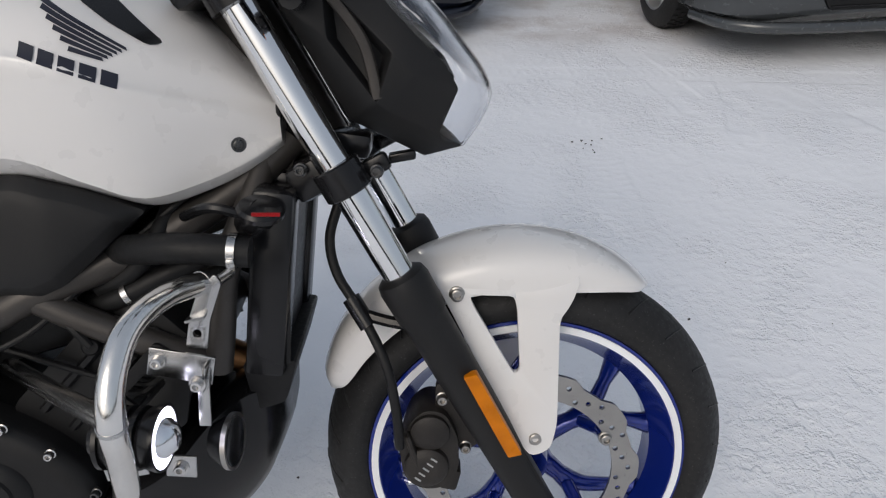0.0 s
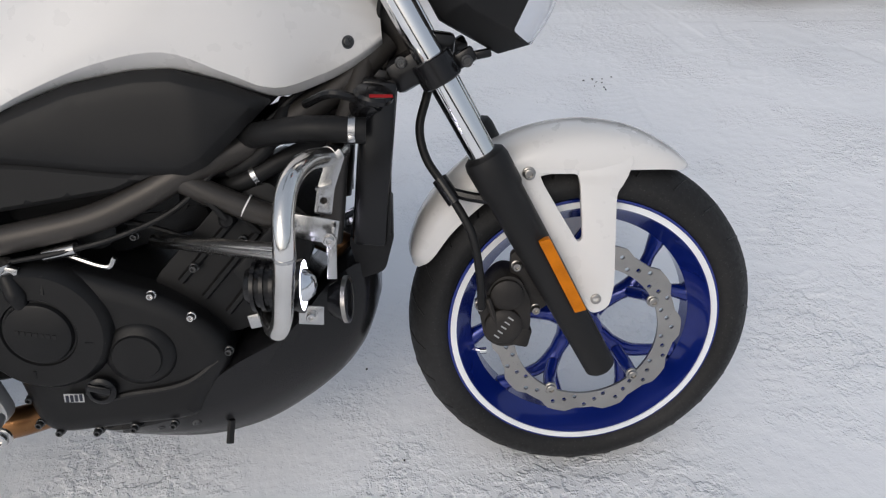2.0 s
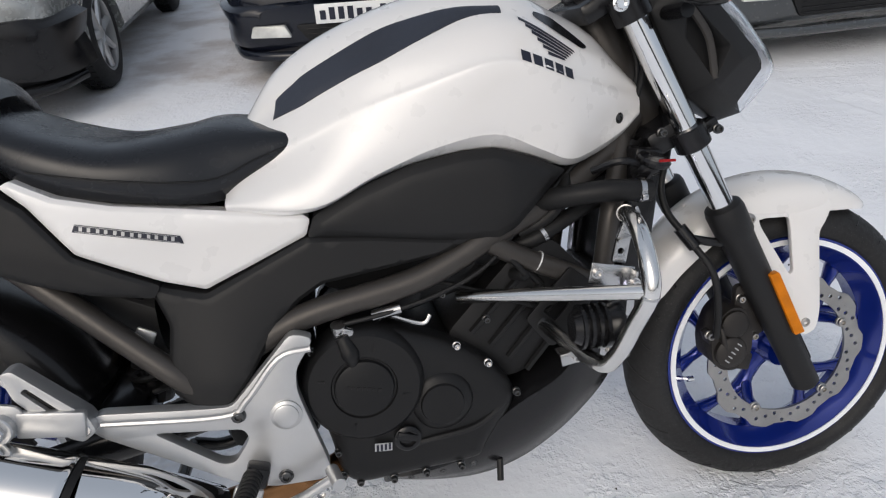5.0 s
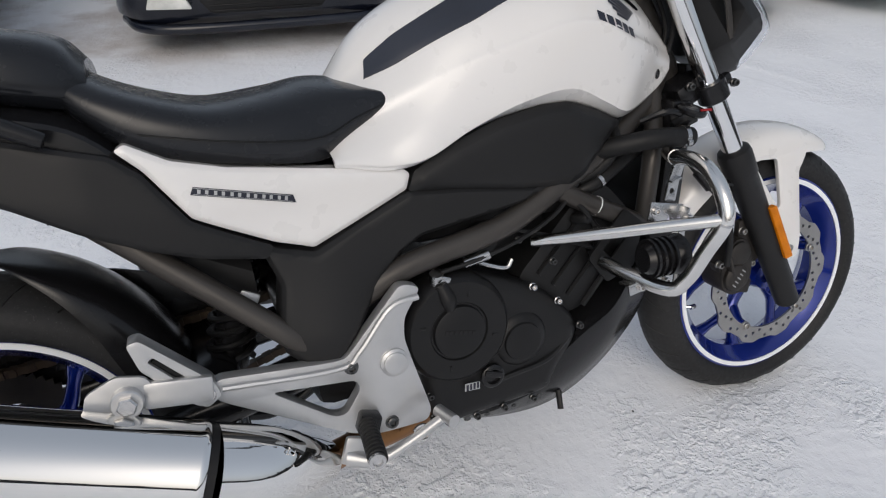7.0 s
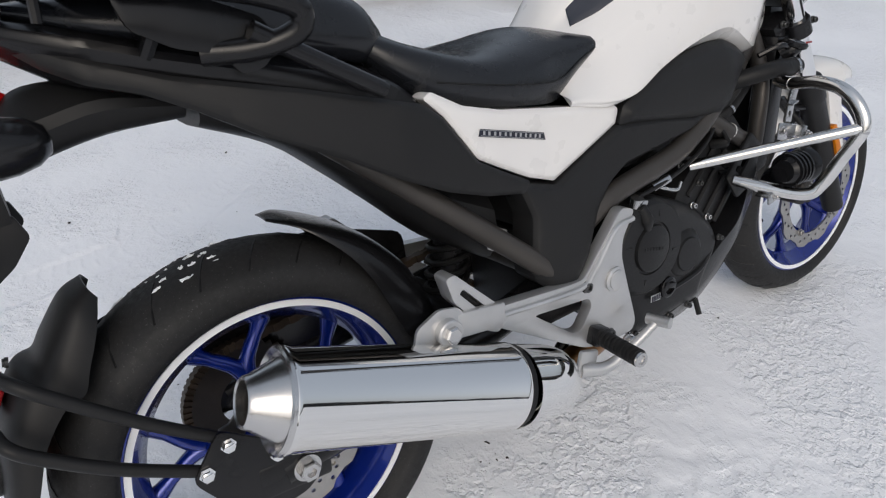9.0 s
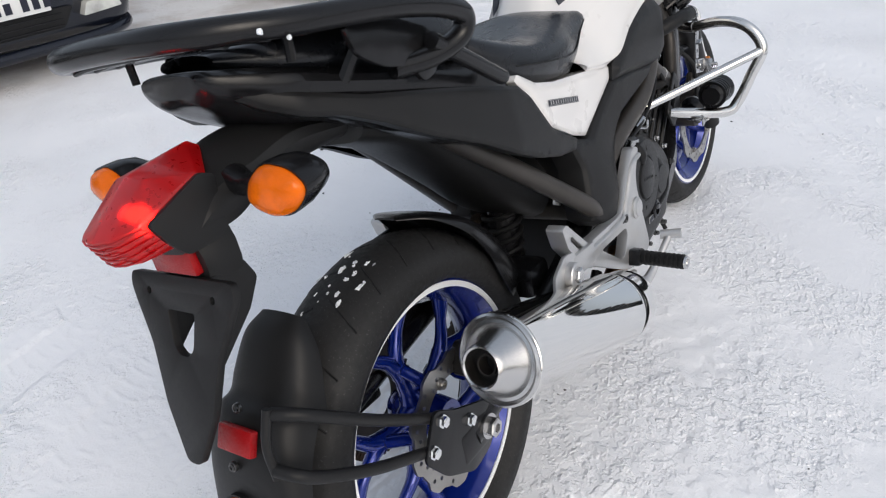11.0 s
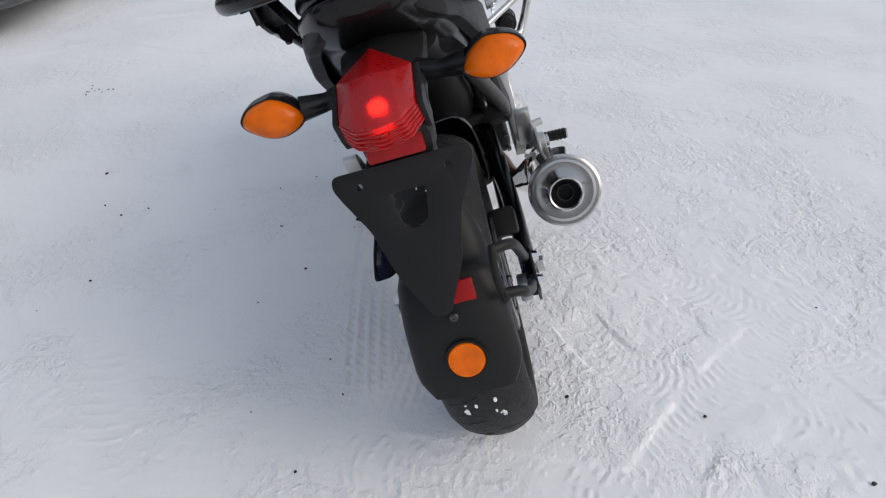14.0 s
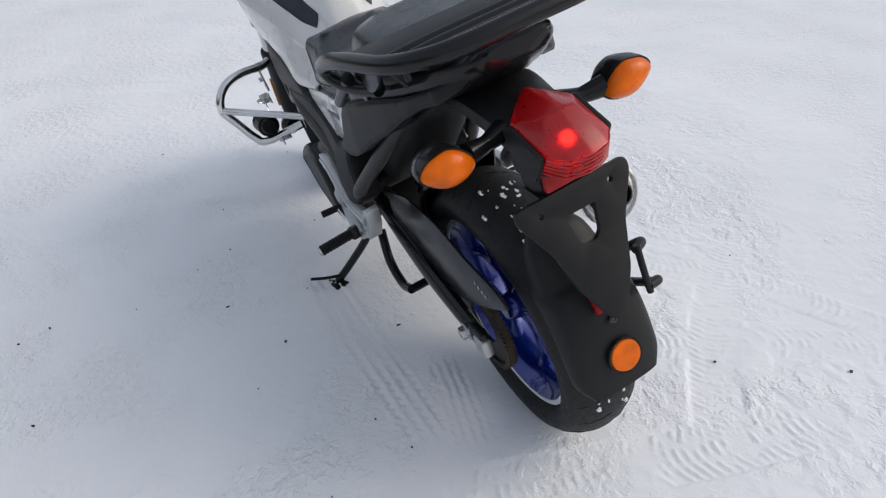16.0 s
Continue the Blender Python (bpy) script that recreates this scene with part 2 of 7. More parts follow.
def sweep(points, r, seg=12, n=6, radii=None, squash=1.0, closed=False):
    """A round bar along a smooth line; radii: one at each of the points."""
    path = spline(points, n, closed) if n > 1 else [Vector(q) for q in points]
    if radii:
        rs = np.interp(np.linspace(0, len(radii) - 1, len(path)), range(len(radii)), radii)
    else:
        rs = [r] * len(path)
    bm, rings = bmesh.new(), []
    side = None
    for i, p in enumerate(path):
        t = (path[(i + 1) % len(path)] - path[i - 1]) if closed or 0 < i < len(path) - 1 else (path[1] - path[0] if i == 0 else path[-1] - path[-2])
        t.normalize()
        if side is None:
            side = t.orthogonal().normalized() if abs(t.y) > 0.95 else t.cross(V(0, 1, 0)).normalized()
        side = (side - t * side.dot(t)).normalized()
        up = t.cross(side)
        rings.append([bm.verts.new(p + (side * math.cos(a) + up * math.sin(a) * squash) * rs[i]) for a in np.linspace(0, 2 * math.pi, seg, endpoint=False)])
    pairs = list(zip(rings, rings[1:])) + ([(rings[-1], rings[0])] if closed else [])
    for a, b in pairs:
        for k in range(seg):
            bm.faces.new((a[k], a[(k + 1) % seg], b[(k + 1) % seg], b[k]))
    if not closed:
        for ring in (rings[0], rings[-1]):
            bm.faces.new(ring)
    return bm


def lathe(profile, origin=(0, 0, 0), axis=(0, 1, 0), seg=48, closed=False):
    """Turns a profile of (along, radius) about an axis."""
    axis, o = Vector(axis).normalized(), Vector(origin)
    u = V(1, 0, 0) if abs(axis.x) < 0.9 else V(0, 0, 1)
    u = (u - axis * u.dot(axis)).normalized()
    w = axis.cross(u)
    bm, rings = bmesh.new(), []
    for a, r in profile:
        if r < 1e-5:
            rings.append([bm.verts.new(o + axis * a)])
        else:
            rings.append([bm.verts.new(o + axis * a + (u * math.cos(t) + w * math.sin(t)) * r) for t in np.linspace(0, 2 * math.pi, seg, endpoint=False)])
    pairs = list(zip(rings, rings[1:])) + ([(rings[-1], rings[0])] if closed else [])
    for a, b in pairs:
        for k in range(seg):
            q = [a[k % len(a)], a[(k + 1) % len(a)], b[(k + 1) % len(b)], b[k % len(b)]]
            q = list(dict.fromkeys(q))
            if len(q) > 2:
                bm.faces.new(q)
    if not closed:
        for ring in (rings[0], rings[-1]):
            if len(ring) > 2:
                bm.faces.new(ring)
    return bm


def block(c, size, rot=(0, 0, 0), w=0.004, seg=2):
    bm = bmesh.new()
    bmesh.ops.create_cube(bm, size=1, matrix=pose(*c, *rot) @ Matrix.Diagonal((*size, 1)))
    return soften(bm, w, seg) if w else bm


def rounded(pts, r, k=4):
    """A polygon with its corners rounded."""
    out, n = [], len(pts)
    P = [np.array(p, float) for p in pts]
    for i in range(n):
        a, b, c = P[i - 1], P[i], P[(i + 1) % n]
        da, dc = np.linalg.norm(a - b), np.linalg.norm(c - b)
        s, e = b + (a - b) * min(r / da, 0.45), b + (c - b) * min(r / dc, 0.45)
        for t in np.linspace(0, 1, k):
            out.append((1 - t) ** 2 * s + 2 * t * (1 - t) * b + t * t * e)
    return out


def inset(pts, d):
    P = np.array(pts, float)
    area = 0.5 * np.sum(P[:, 0] * np.roll(P[:, 1], -1) - np.roll(P[:, 0], -1) * P[:, 1])
    t = np.roll(P, -1, 0) - P
    t /= np.linalg.norm(t, axis=1)[:, None] + 1e-9
    nrm = np.c_[-t[:, 1], t[:, 0]] * np.sign(area)
    m = nrm + np.roll(nrm, 1, 0)
    m /= (np.linalg.norm(m, axis=1) ** 2)[:, None] / 2 + 0.15
    return P + m * d


def ring_of(bm, pts, yf):
    return [bm.verts.new((p[0], yf(p[0], p[1]), p[1])) for p in pts]


def loop_edges(bm, ring):
    return [bm.edges.new((ring[i - 1], ring[i])) for i in range(len(ring))]


def plate(pts, y0, y1, holes=(), rnd=0.01, w=0.002, k=4):
    """A flat plate in the machine's side plane, between two depths, with holes through it."""
    bm = bmesh.new()
    es = loop_edges(bm, ring_of(bm, rounded(pts, rnd, k) if rnd else pts, lambda x, z: y0))
    for h in holes:
        es += loop_edges(bm, ring_of(bm, h, lambda x, z: y0))
    bmesh.ops.triangle_fill(bm, use_beauty=True, use_dissolve=False, edges=es)
    got = bmesh.ops.extrude_face_region(bm, geom=bm.faces[:])
    bmesh.ops.translate(bm, verts=[g for g in got["geom"] if isinstance(g, bmesh.types.BMVert)], vec=(0, y1 - y0, 0))
    return soften(bm, w, 2, 50) if w else bm


def panel(pts, yf, rise=0.012, edge=0.02, back=0.025, rnd=0.02, side=-1, k=5, more=()):
    """A moulded cover: its rim at depth yf(x, z), swelling outwards by rise within edge of the rim."""
    bm = bmesh.new()
    o = rounded(pts, rnd, k)
    steps = [(0, 0.0), (0.15 * edge, 0.45 * rise), (0.5 * edge, 0.82 * rise), (edge, rise)] + list(more)
    rings = [ring_of(bm, o, lambda x, z: yf(x, z) - side * back)]
    for d, h in steps:
        rings.append(ring_of(bm, inset(o, d), lambda x, z: yf(x, z) + side * h))
    for a, b in zip(rings, rings[1:]):
        for i in range(len(a)):
            bm.faces.new((a[i - 1], a[i], b[i], b[i - 1]))
    bmesh.ops.triangle_fill(bm, use_beauty=True, use_dissolve=False, edges=[bm.edges.get((rings[-1][i - 1], rings[-1][i])) for i in range(len(o))])
    return bm


def moulded(pts, yf, rise=0.008, edge=0.015, back=0.03, rnd=0.012, side=-1, k=5, relief=None, step=0.011):
    """A moulded cover over any outline: a chamfer of width edge along the rim, then flat, plus a relief of its own."""
    o = []
    ring = rounded(pts, rnd, k)
    for a, b in zip(ring, ring[1:] + ring[:1]):
        m = max(1, int(np.linalg.norm(b - a) / step))
        o += [a + (b - a) * i / m for i in range(m) if np.linalg.norm(b - a) > 2e-4]
    o = np.array(o)
    A, B = o, np.roll(o, -1, 0)

    def rim_dist(p):
        t = np.clip(np.sum((p - A) * (B - A), 1) / np.sum((B - A) ** 2, 1), 0, 1)
        return np.min(np.linalg.norm(A + (B - A) * t[:, None] - p, axis=1))

    def within(p):
        c = (A[:, 1] > p[1]) != (B[:, 1] > p[1])
        return np.sum(c & (p[0] < A[:, 0] + (p[1] - A[:, 1]) / (B[:, 1] - A[:, 1] + 1e-12) * (B[:, 0] - A[:, 0]))) % 2 == 1
    extra = []
    for d in (0.12 * edge, 0.92 * edge, 1.08 * edge):
        extra += [p for p in inset(o, d) if within(p) and rim_dist(p) > 0.93 * d]
    lo, hi = o.min(0), o.max(0)
    for i, x in enumerate(np.arange(lo[0], hi[0], step)):
        for z in np.arange(lo[1] + (i % 2) * step / 2, hi[1], step):
            p = np.array((x, z))
            if within(p) and rim_dist(p) > 1.6 * edge:
                extra.append(p)
    n = len(o)
    vs, _, fs, *_ = delaunay_2d_cdt([Vector(p) for p in [*o, *extra]], [(i, (i + 1) % n) for i in range(n)], [list(range(n))], 1, 1e-6)
    bm = bmesh.new()
    top = []
    for v in vs:
        d = rim_dist(np.array(v))
        f = min(1.0, d / edge)
        h = rise * (f ** 0.8) + (relief(v.x, v.y, d) if relief else 0)
        top.append(bm.verts.new((v.x, yf(v.x, v.y) + side * h, v.y)))
    for f in fs:
        if len(set(f)) > 2:
            bm.faces.new([top[i] for i in f])
    got = bmesh.ops.extrude_edge_only(bm, edges=[e for e in bm.edges if e.is_boundary])
    for v in got["geom"]:
        if isinstance(v, bmesh.types.BMVert):
            v.co.y -= side * back
    return bm


def faceted(verts, faces, w=0.003, close=True):
    """A body of flat facets, the same on both sides: named half vertices (x, y, z) with y to the left."""
    bm, at = bmesh.new(), {}
    for s in (1, -1):
        for n, (x, y, z) in verts.items():
            at[n, s] = at[n, 1] if y == 0 and s < 0 else bm.verts.new((x, s * y, z))
        for f in faces:
            ring = list(dict.fromkeys(at[n, s] for n in (f if s > 0 else f[::-1])))
            if len(ring) > 2:
                bm.faces.new(ring)
    if close:
        bmesh.ops.holes_fill(bm, edges=[e for e in bm.edges if e.is_boundary], sides=0)
    bmesh.ops.recalc_face_normals(bm, faces=bm.faces)
    bmesh.ops.triangulate(bm, faces=[f for f in bm.faces if len(f.verts) > 4])
    return soften(bm, w, 2, 12) if w else bm


def crv(P, t):
    """A point on the smooth line through the array P at t in 0..len-1."""
    n = len(P)
    i = min(int(t), n - 2)
    f = t - i
    b, c = P[i], P[i + 1]
    a = P[i - 1] if i else 2 * b - c
    d = P[i + 2] if i + 2 < n else 2 * c - b
    return 0.5 * (2 * b + (c - a) * f + (2 * a - 5 * b + 4 * c - d) * f * f + (3 * b - a - 3 * c + d) * f ** 3)


def surf(rows, nu=4, nv=4, us=None, vs=None, lift=0.0):
    """A smooth sheet through rows of points."""
    C = np.array(rows, float)
    us = np.linspace(0, len(rows) - 1, (len(rows) - 1) * nu + 1) if us is None else us
    vs = np.linspace(0, len(rows[0]) - 1, (len(rows[0]) - 1) * nv + 1) if vs is None else vs
    G = np.array([[crv(np.array([crv(C[i], v) for i in range(len(C))]), u) for v in vs] for u in us])
    if lift:
        du, dv = np.gradient(G, axis=0), np.gradient(G, axis=1)
        nn = np.cross(du, dv)
        nn /= np.linalg.norm(nn, axis=2)[..., None] + 1e-9
        G = G + nn * lift
    bm = bmesh.new()
    vv = [[bm.verts.new(p) for p in row] for row in G]
    for a, b in zip(vv, vv[1:]):
        for j in range(len(a) - 1):
            bm.faces.new((a[j], a[j + 1], b[j + 1], b[j]))
    return bm


def hull(stations, nu=4, nv=3, closed=False):
    """A body, the same on both sides, through half sections: (x, [(y, z), ...]) from its lower edge to its ridge at y = 0."""
    rows = []
    for x, half in stations:
        right = [(x, -y, z) for y, z in half]
        rows.append(right + [(x, y, z) for y, z in reversed(half[:-1])])
    bm = surf(rows, nu, nv)
    bmesh.ops.remove_doubles(bm, verts=bm.verts, dist=1e-4)
    bmesh.ops.holes_fill(bm, edges=[e for e in bm.edges if e.is_boundary], sides=0)
    return bm


def tree_of(bm):
    return BVHTree.FromBMesh(bm)


def decal(pts, tree, off=0.0012, side=-1, step=0.006):
    """A thin sticker laid on a body's side."""
    dense = []
    for a, b in zip(pts, list(pts[1:]) + [pts[0]]):
        a, b = np.array(a, float), np.array(b, float)
        m = max(1, int(np.linalg.norm(b - a) / step))
        dense += [a + (b - a) * i / m for i in range(m)]
    bm, ring, last = bmesh.new(), [], side * 0.15
    for x, z in dense:
        hit = tree.ray_cast(Vector((x, side * 1.0, z)), Vector((0, -side, 0)))[0]
        last = hit.y if hit else last
        ring.append(bm.verts.new((x, last + side * off, z)))
    bmesh.ops.triangle_fill(bm, use_beauty=True, use_dissolve=False, edges=loop_edges(bm, ring))
    return bm


def circle(cx, cz, r, n=24, a0=0.0):
    return [(cx + r * math.cos(a0 + t), cz + r * math.sin(a0 + t)) for t in np.linspace(0, 2 * math.pi, n, endpoint=False)]


def bolt_bm(p, r=0.008, h=0.008, axis=(0, -1, 0)):
    return lathe([(-0.004, r * 1.25), (0, r * 1.25), (0.001, r), (h * 0.85, r), (h, r * 0.85), (h, r * 0.55), (h * 0.45, r * 0.5), (h * 0.45, 0)], p, axis, 14)

# ---- ground: one sheet of packed snow ----
TRACKS = [  # tyre prints: middle line, width, tread pitch, depth
    (((0.80, 0.33), (0.3, 0.325), (-0.04, 0.315)), 0.115, 0.030, 1.5),
    (((0.25, 0.17), (0.06, 0.21), (-0.1, 0.25)), 0.09, 0.030, 1.3),
    (((-0.46, -1.2), (-0.40, -0.6), (-0.34, -0.25), (-0.25, 0.1), (-0.17, 0.42), (-0.06, 0.9), (0.1, 1.4)), 0.15, 0.024, 0.85),
    (((0.25, -0.2), (0.06, -0.28), (-0.03, -0.42), (-0.16, -0.66), (-0.38, -0.98)), 0.13, 0.023, 0.8),
    (((0.5, -0.4), (0.32, -0.58), (0.1, -0.79), (-0.2, -0.92), (-0.6, -1.1)), 0.13, 0.023, 0.8),
    (((0.30, -0.95), (0.05, -0.62), (-0.14, -0.42), (-0.34, -0.24)), 0.13, 0.023, 0.7),
    (((1.2, 2.9), (0.7, 1.9), (0.33, 1.1), (0.05, 0.92), (-0.5, 0.75)), 0.14, 0.04, 0.7),
    (((1.5, 2.8), (0.95, 2.0), (0.3, 1.35), (-0.3, 1.18), (-0.9, 1.2)), 0.14, 0.04, 0.6),
    (((2.3, 3.0), (2.25, 2.3), (2.1, 1.75), (2.08, 0.95), (2.3, 0.33), (2.7, -0.3)), 0.16, 0.042, 0.7),
    (((2.55, 3.0), (2.63, 1.96), (2.52, 1.35), (2.28, 0.84), (1.9, 0.35)), 0.16, 0.042, 0.7),
    (((3.0, 2.7), (2.78, 1.95), (2.52, 1.36), (2.4, 0.9)), 0.14, 0.042, 0.6),
    (((0.5, 3.3), (1.6, 2.75), (2.6, 2.55), (3.9, 2.3)), 0.18, 0.045, 0.6),
    (((1.9, 2.5), (2.02, 1.9), (1.6, 1.2), (0.9, 0.85)), 0.13, 0.04, 0.5),
    (((3.3, 2.0), (3.4, 1.2), (3.0, 0.3), (2.2, -0.6)), 0.16, 0.042, 0.5),
]


def value_noise(X, Y, cell, seed):
    """Smooth random heights, 0 to 1, on a lattice of the given cell."""
    g = np.random.default_rng(seed).random((256, 256))
    u, v = X / cell + 91.7 * seed, Y / cell + 37.3 * seed
    i, j = np.floor(u).astype(int), np.floor(v).astype(int)
    a, b = u - i, v - j
    a, b = a * a * (3 - 2 * a), b * b * (3 - 2 * b)
    i0, i1, j0, j1 = i % 256, (i + 1) % 256, j % 256, (j + 1) % 256
    return (g[i0, j0] * (1 - a) + g[i1, j0] * a) * (1 - b) + (g[i0, j1] * (1 - a) + g[i1, j1] * a) * b


def step_up(x, lo, hi):
    t = np.clip((x - lo) / (hi - lo), 0, 1)
    return t * t * (3 - 2 * t)


def ground():
    def fine_steps(a, b, c, d):
        return np.r_[np.arange(a, c, 0.0068), np.arange(c, d, 0.0052), np.arange(d, b, 0.009)]

    def steps(lo, a, c, d, b, hi):
        far = [0.05, 0.12, 0.25, 0.5, 1, 2, 4, 8, 16, 40, 100, 300, 900]
        return np.r_[[lo - v for v in reversed(far)], np.arange(lo, a, 0.02), fine_steps(a, b, c, d), np.arange(b, hi, 0.016), [hi + v for v in far]]
    xs, ys = steps(-2.2, -1.3, -0.65, 0.85, 2.9, 4.6), steps(-2.0, -1.25, -0.5, 0.65, 1.7, 4.2)
    X, Y = np.meshgrid(xs, ys, indexing="ij")
    WX, WY = X + 0.02 * value_noise(X, Y, 0.05, 11), Y + 0.02 * value_noise(X, Y, 0.05, 12)
    Z = 0.012 * (value_noise(X, Y, 0.7, 1) - 0.5) + 0.006 * (value_noise(X, Y, 0.25, 2) - 0.5)
    rough = 0.36 + 0.85 * step_up(0.6 * value_noise(X, Y, 0.9, 3) + 0.4 * value_noise(X, Y, 0.3, 13) + 0.38 * step_up(-Y, -0.3, 0.4) - 0.12 * step_up(X, 1.6, 2.2) - 0.1 * step_up(Y, 1.0, 1.6), 0.42, 0.85)
    crust = value_noise(WX, WY, 0.045, 4) * 0.6 + value_noise(WX, WY, 0.022, 5) * 0.4
    Z += rough * (0.0023 * step_up(crust, 0.40, 0.60) + 0.0014 * (value_noise(WX, WY, 0.02, 6) - 0.5))
    Z += 0.0004 * (value_noise(X, Y, 0.013, 8) - 0.5)
    smooth = np.zeros(X.shape)
    for line, wide, pitch, deep in TRACKS:
        pts = spline([(x, y, 0) for x, y in line], 6)
        best, across, along = np.full(X.shape, 9.0), np.zeros(X.shape), np.zeros(X.shape)
        run = 0.0
        for p, q in zip(pts, pts[1:]):
            ex, ey = q.x - p.x, q.y - p.y
            length = math.hypot(ex, ey)
            t = np.clip(((X - p.x) * ex + (Y - p.y) * ey) / length ** 2, 0, 1)
            d = np.hypot(X - p.x - t * ex, Y - p.y - t * ey)
            sel = d < best
            best = np.where(sel, d, best)
            across = np.where(sel, ((Y - p.y) * ex - (X - p.x) * ey) / length, across)
            along = np.where(sel, run + t * length, along)
            run += length
        wob = across + 0.004 * (value_noise(X, Y, 0.03, 21) - 0.5)
        inside = (1 - step_up(best, wide / 2 - 0.006, wide / 2 + 0.006)) * step_up(along, 0, 0.08) * (1 - step_up(along, run - 0.08, run))
        worn = step_up(0.6 * value_noise(X, Y, 0.35, int(wide * 1000 + run * 100)) + 0.4 * value_noise(X, Y, 0.09, 31), 0.26, 0.5) if deep < 1 else 0.55 + 0.45 * step_up(value_noise(X, Y, 0.12, 31), 0.3, 0.6)
        if deep > 1:                                    # straight ribs with slanting sipes between them
            lane = wob / (wide / 4)
            ribs = np.exp(-((lane - np.round(lane)) * (wide / 4) / 0.0052) ** 2)
            ph = (along + 0.5 * (wob - np.round(lane) * wide / 4)) / pitch
            bars = 0.7 * np.exp(-((ph - np.round(ph)) * pitch / 0.0052) ** 2)
        else:                                           # curved bars across the print
            ph = (along + 0.75 * wob * wob / wide + 0.006 * value_noise(X, Y, 0.05, 41)) / pitch
            ribs, bars = 0.0 * wob, np.exp(-((ph - np.round(ph)) * pitch / 0.0040) ** 2) * step_up(value_noise(X, Y, 0.025, 33), 0.30, 0.62) * step_up(np.abs(np.sin(3 * math.pi * (wob / wide + 0.5))), 0.1, 0.5)
        lug = np.maximum(ribs, bars)
        Z = Z * (1 - 0.85 * inside * worn) + inside * worn * ((-0.0035 if deep > 1 else -0.0018) + (0.0100 if deep > 1 else 0.0050 * deep) * lug)
        smooth = np.maximum(smooth, (0.8 if deep > 1 else 0.45) * inside * worn)
        Z += 0.0002 * min(deep, 1) * worn * np.exp(-((best - wide / 2 - 0.01) / 0.008) ** 2)
    near = np.exp(-((np.maximum(np.abs(X - 1.2) - 3.2, 0)) ** 2 + np.maximum(np.abs(Y - 1.1) - 2.9, 0) ** 2) / 1.5)
    Z *= near
    Z -= 0.008 * np.exp(-((X - 1.6) / 0.55) ** 2 - (Y / 0.7) ** 2)      # the yard dips a little under the front wheel
    for cx, cy, dz in ((0, -0.001, 0.004), (1.532, -0.001, 0.018)):       # pressed flat under the tyres
        Z -= (Z + dz) * np.exp(-(((X - cx) / 0.12) ** 2 + ((Y - cy) / 0.07) ** 2))
    verts = np.stack([X, Y, Z - 0.002], -1).reshape(-1, 3)
    ny = len(ys)
    i, j = np.meshgrid(range(len(xs) - 1), range(ny - 1), indexing="ij")
    q = (i * ny + j).ravel()
    faces = np.stack([q, q + ny, q + ny + 1, q + 1], -1)
    me = bpy.data.meshes.new("ground")
    me.from_pydata(verts.tolist(), [], faces.tolist())
    me.attributes.new("pressed", "FLOAT", "POINT").data.foreach_set("value", smooth.ravel().astype(np.float32))
    me.shade_smooth()
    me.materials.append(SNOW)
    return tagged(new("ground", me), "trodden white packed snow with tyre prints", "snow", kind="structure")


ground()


# ---- motorcycle, in its own upright axes: x ahead, y to its left, z up from the rear tyre's foot ----
LEAN_DEG, STEER_DEG = 14.4, -2.5
bike = thing("motorcycle", "white and black motorcycle with blue wheels on its side stand", "motorcycle", m=pose(0, 0, 0, -LEAN_DEG, 0, 0))
RAKE = V(-math.sin(radians(27)), 0, math.cos(radians(27)))
STEER = Matrix.Translation((1.635, 0, 0)) @ Matrix.Rotation(radians(STEER_DEG), 4, RAKE) @ Matrix.Translation((-1.635, 0, 0))


def on_fork(ob):
    ob.matrix_basis = STEER
    return ob


def both(name, bm, material, label="", parent=None):
    """The same part on both sides."""
    a = part(name, bm.copy(), material, parent or bike, label)
    b = part(name, mirrored(bm), material, parent or bike, label)
    bm.free()
    return a, b


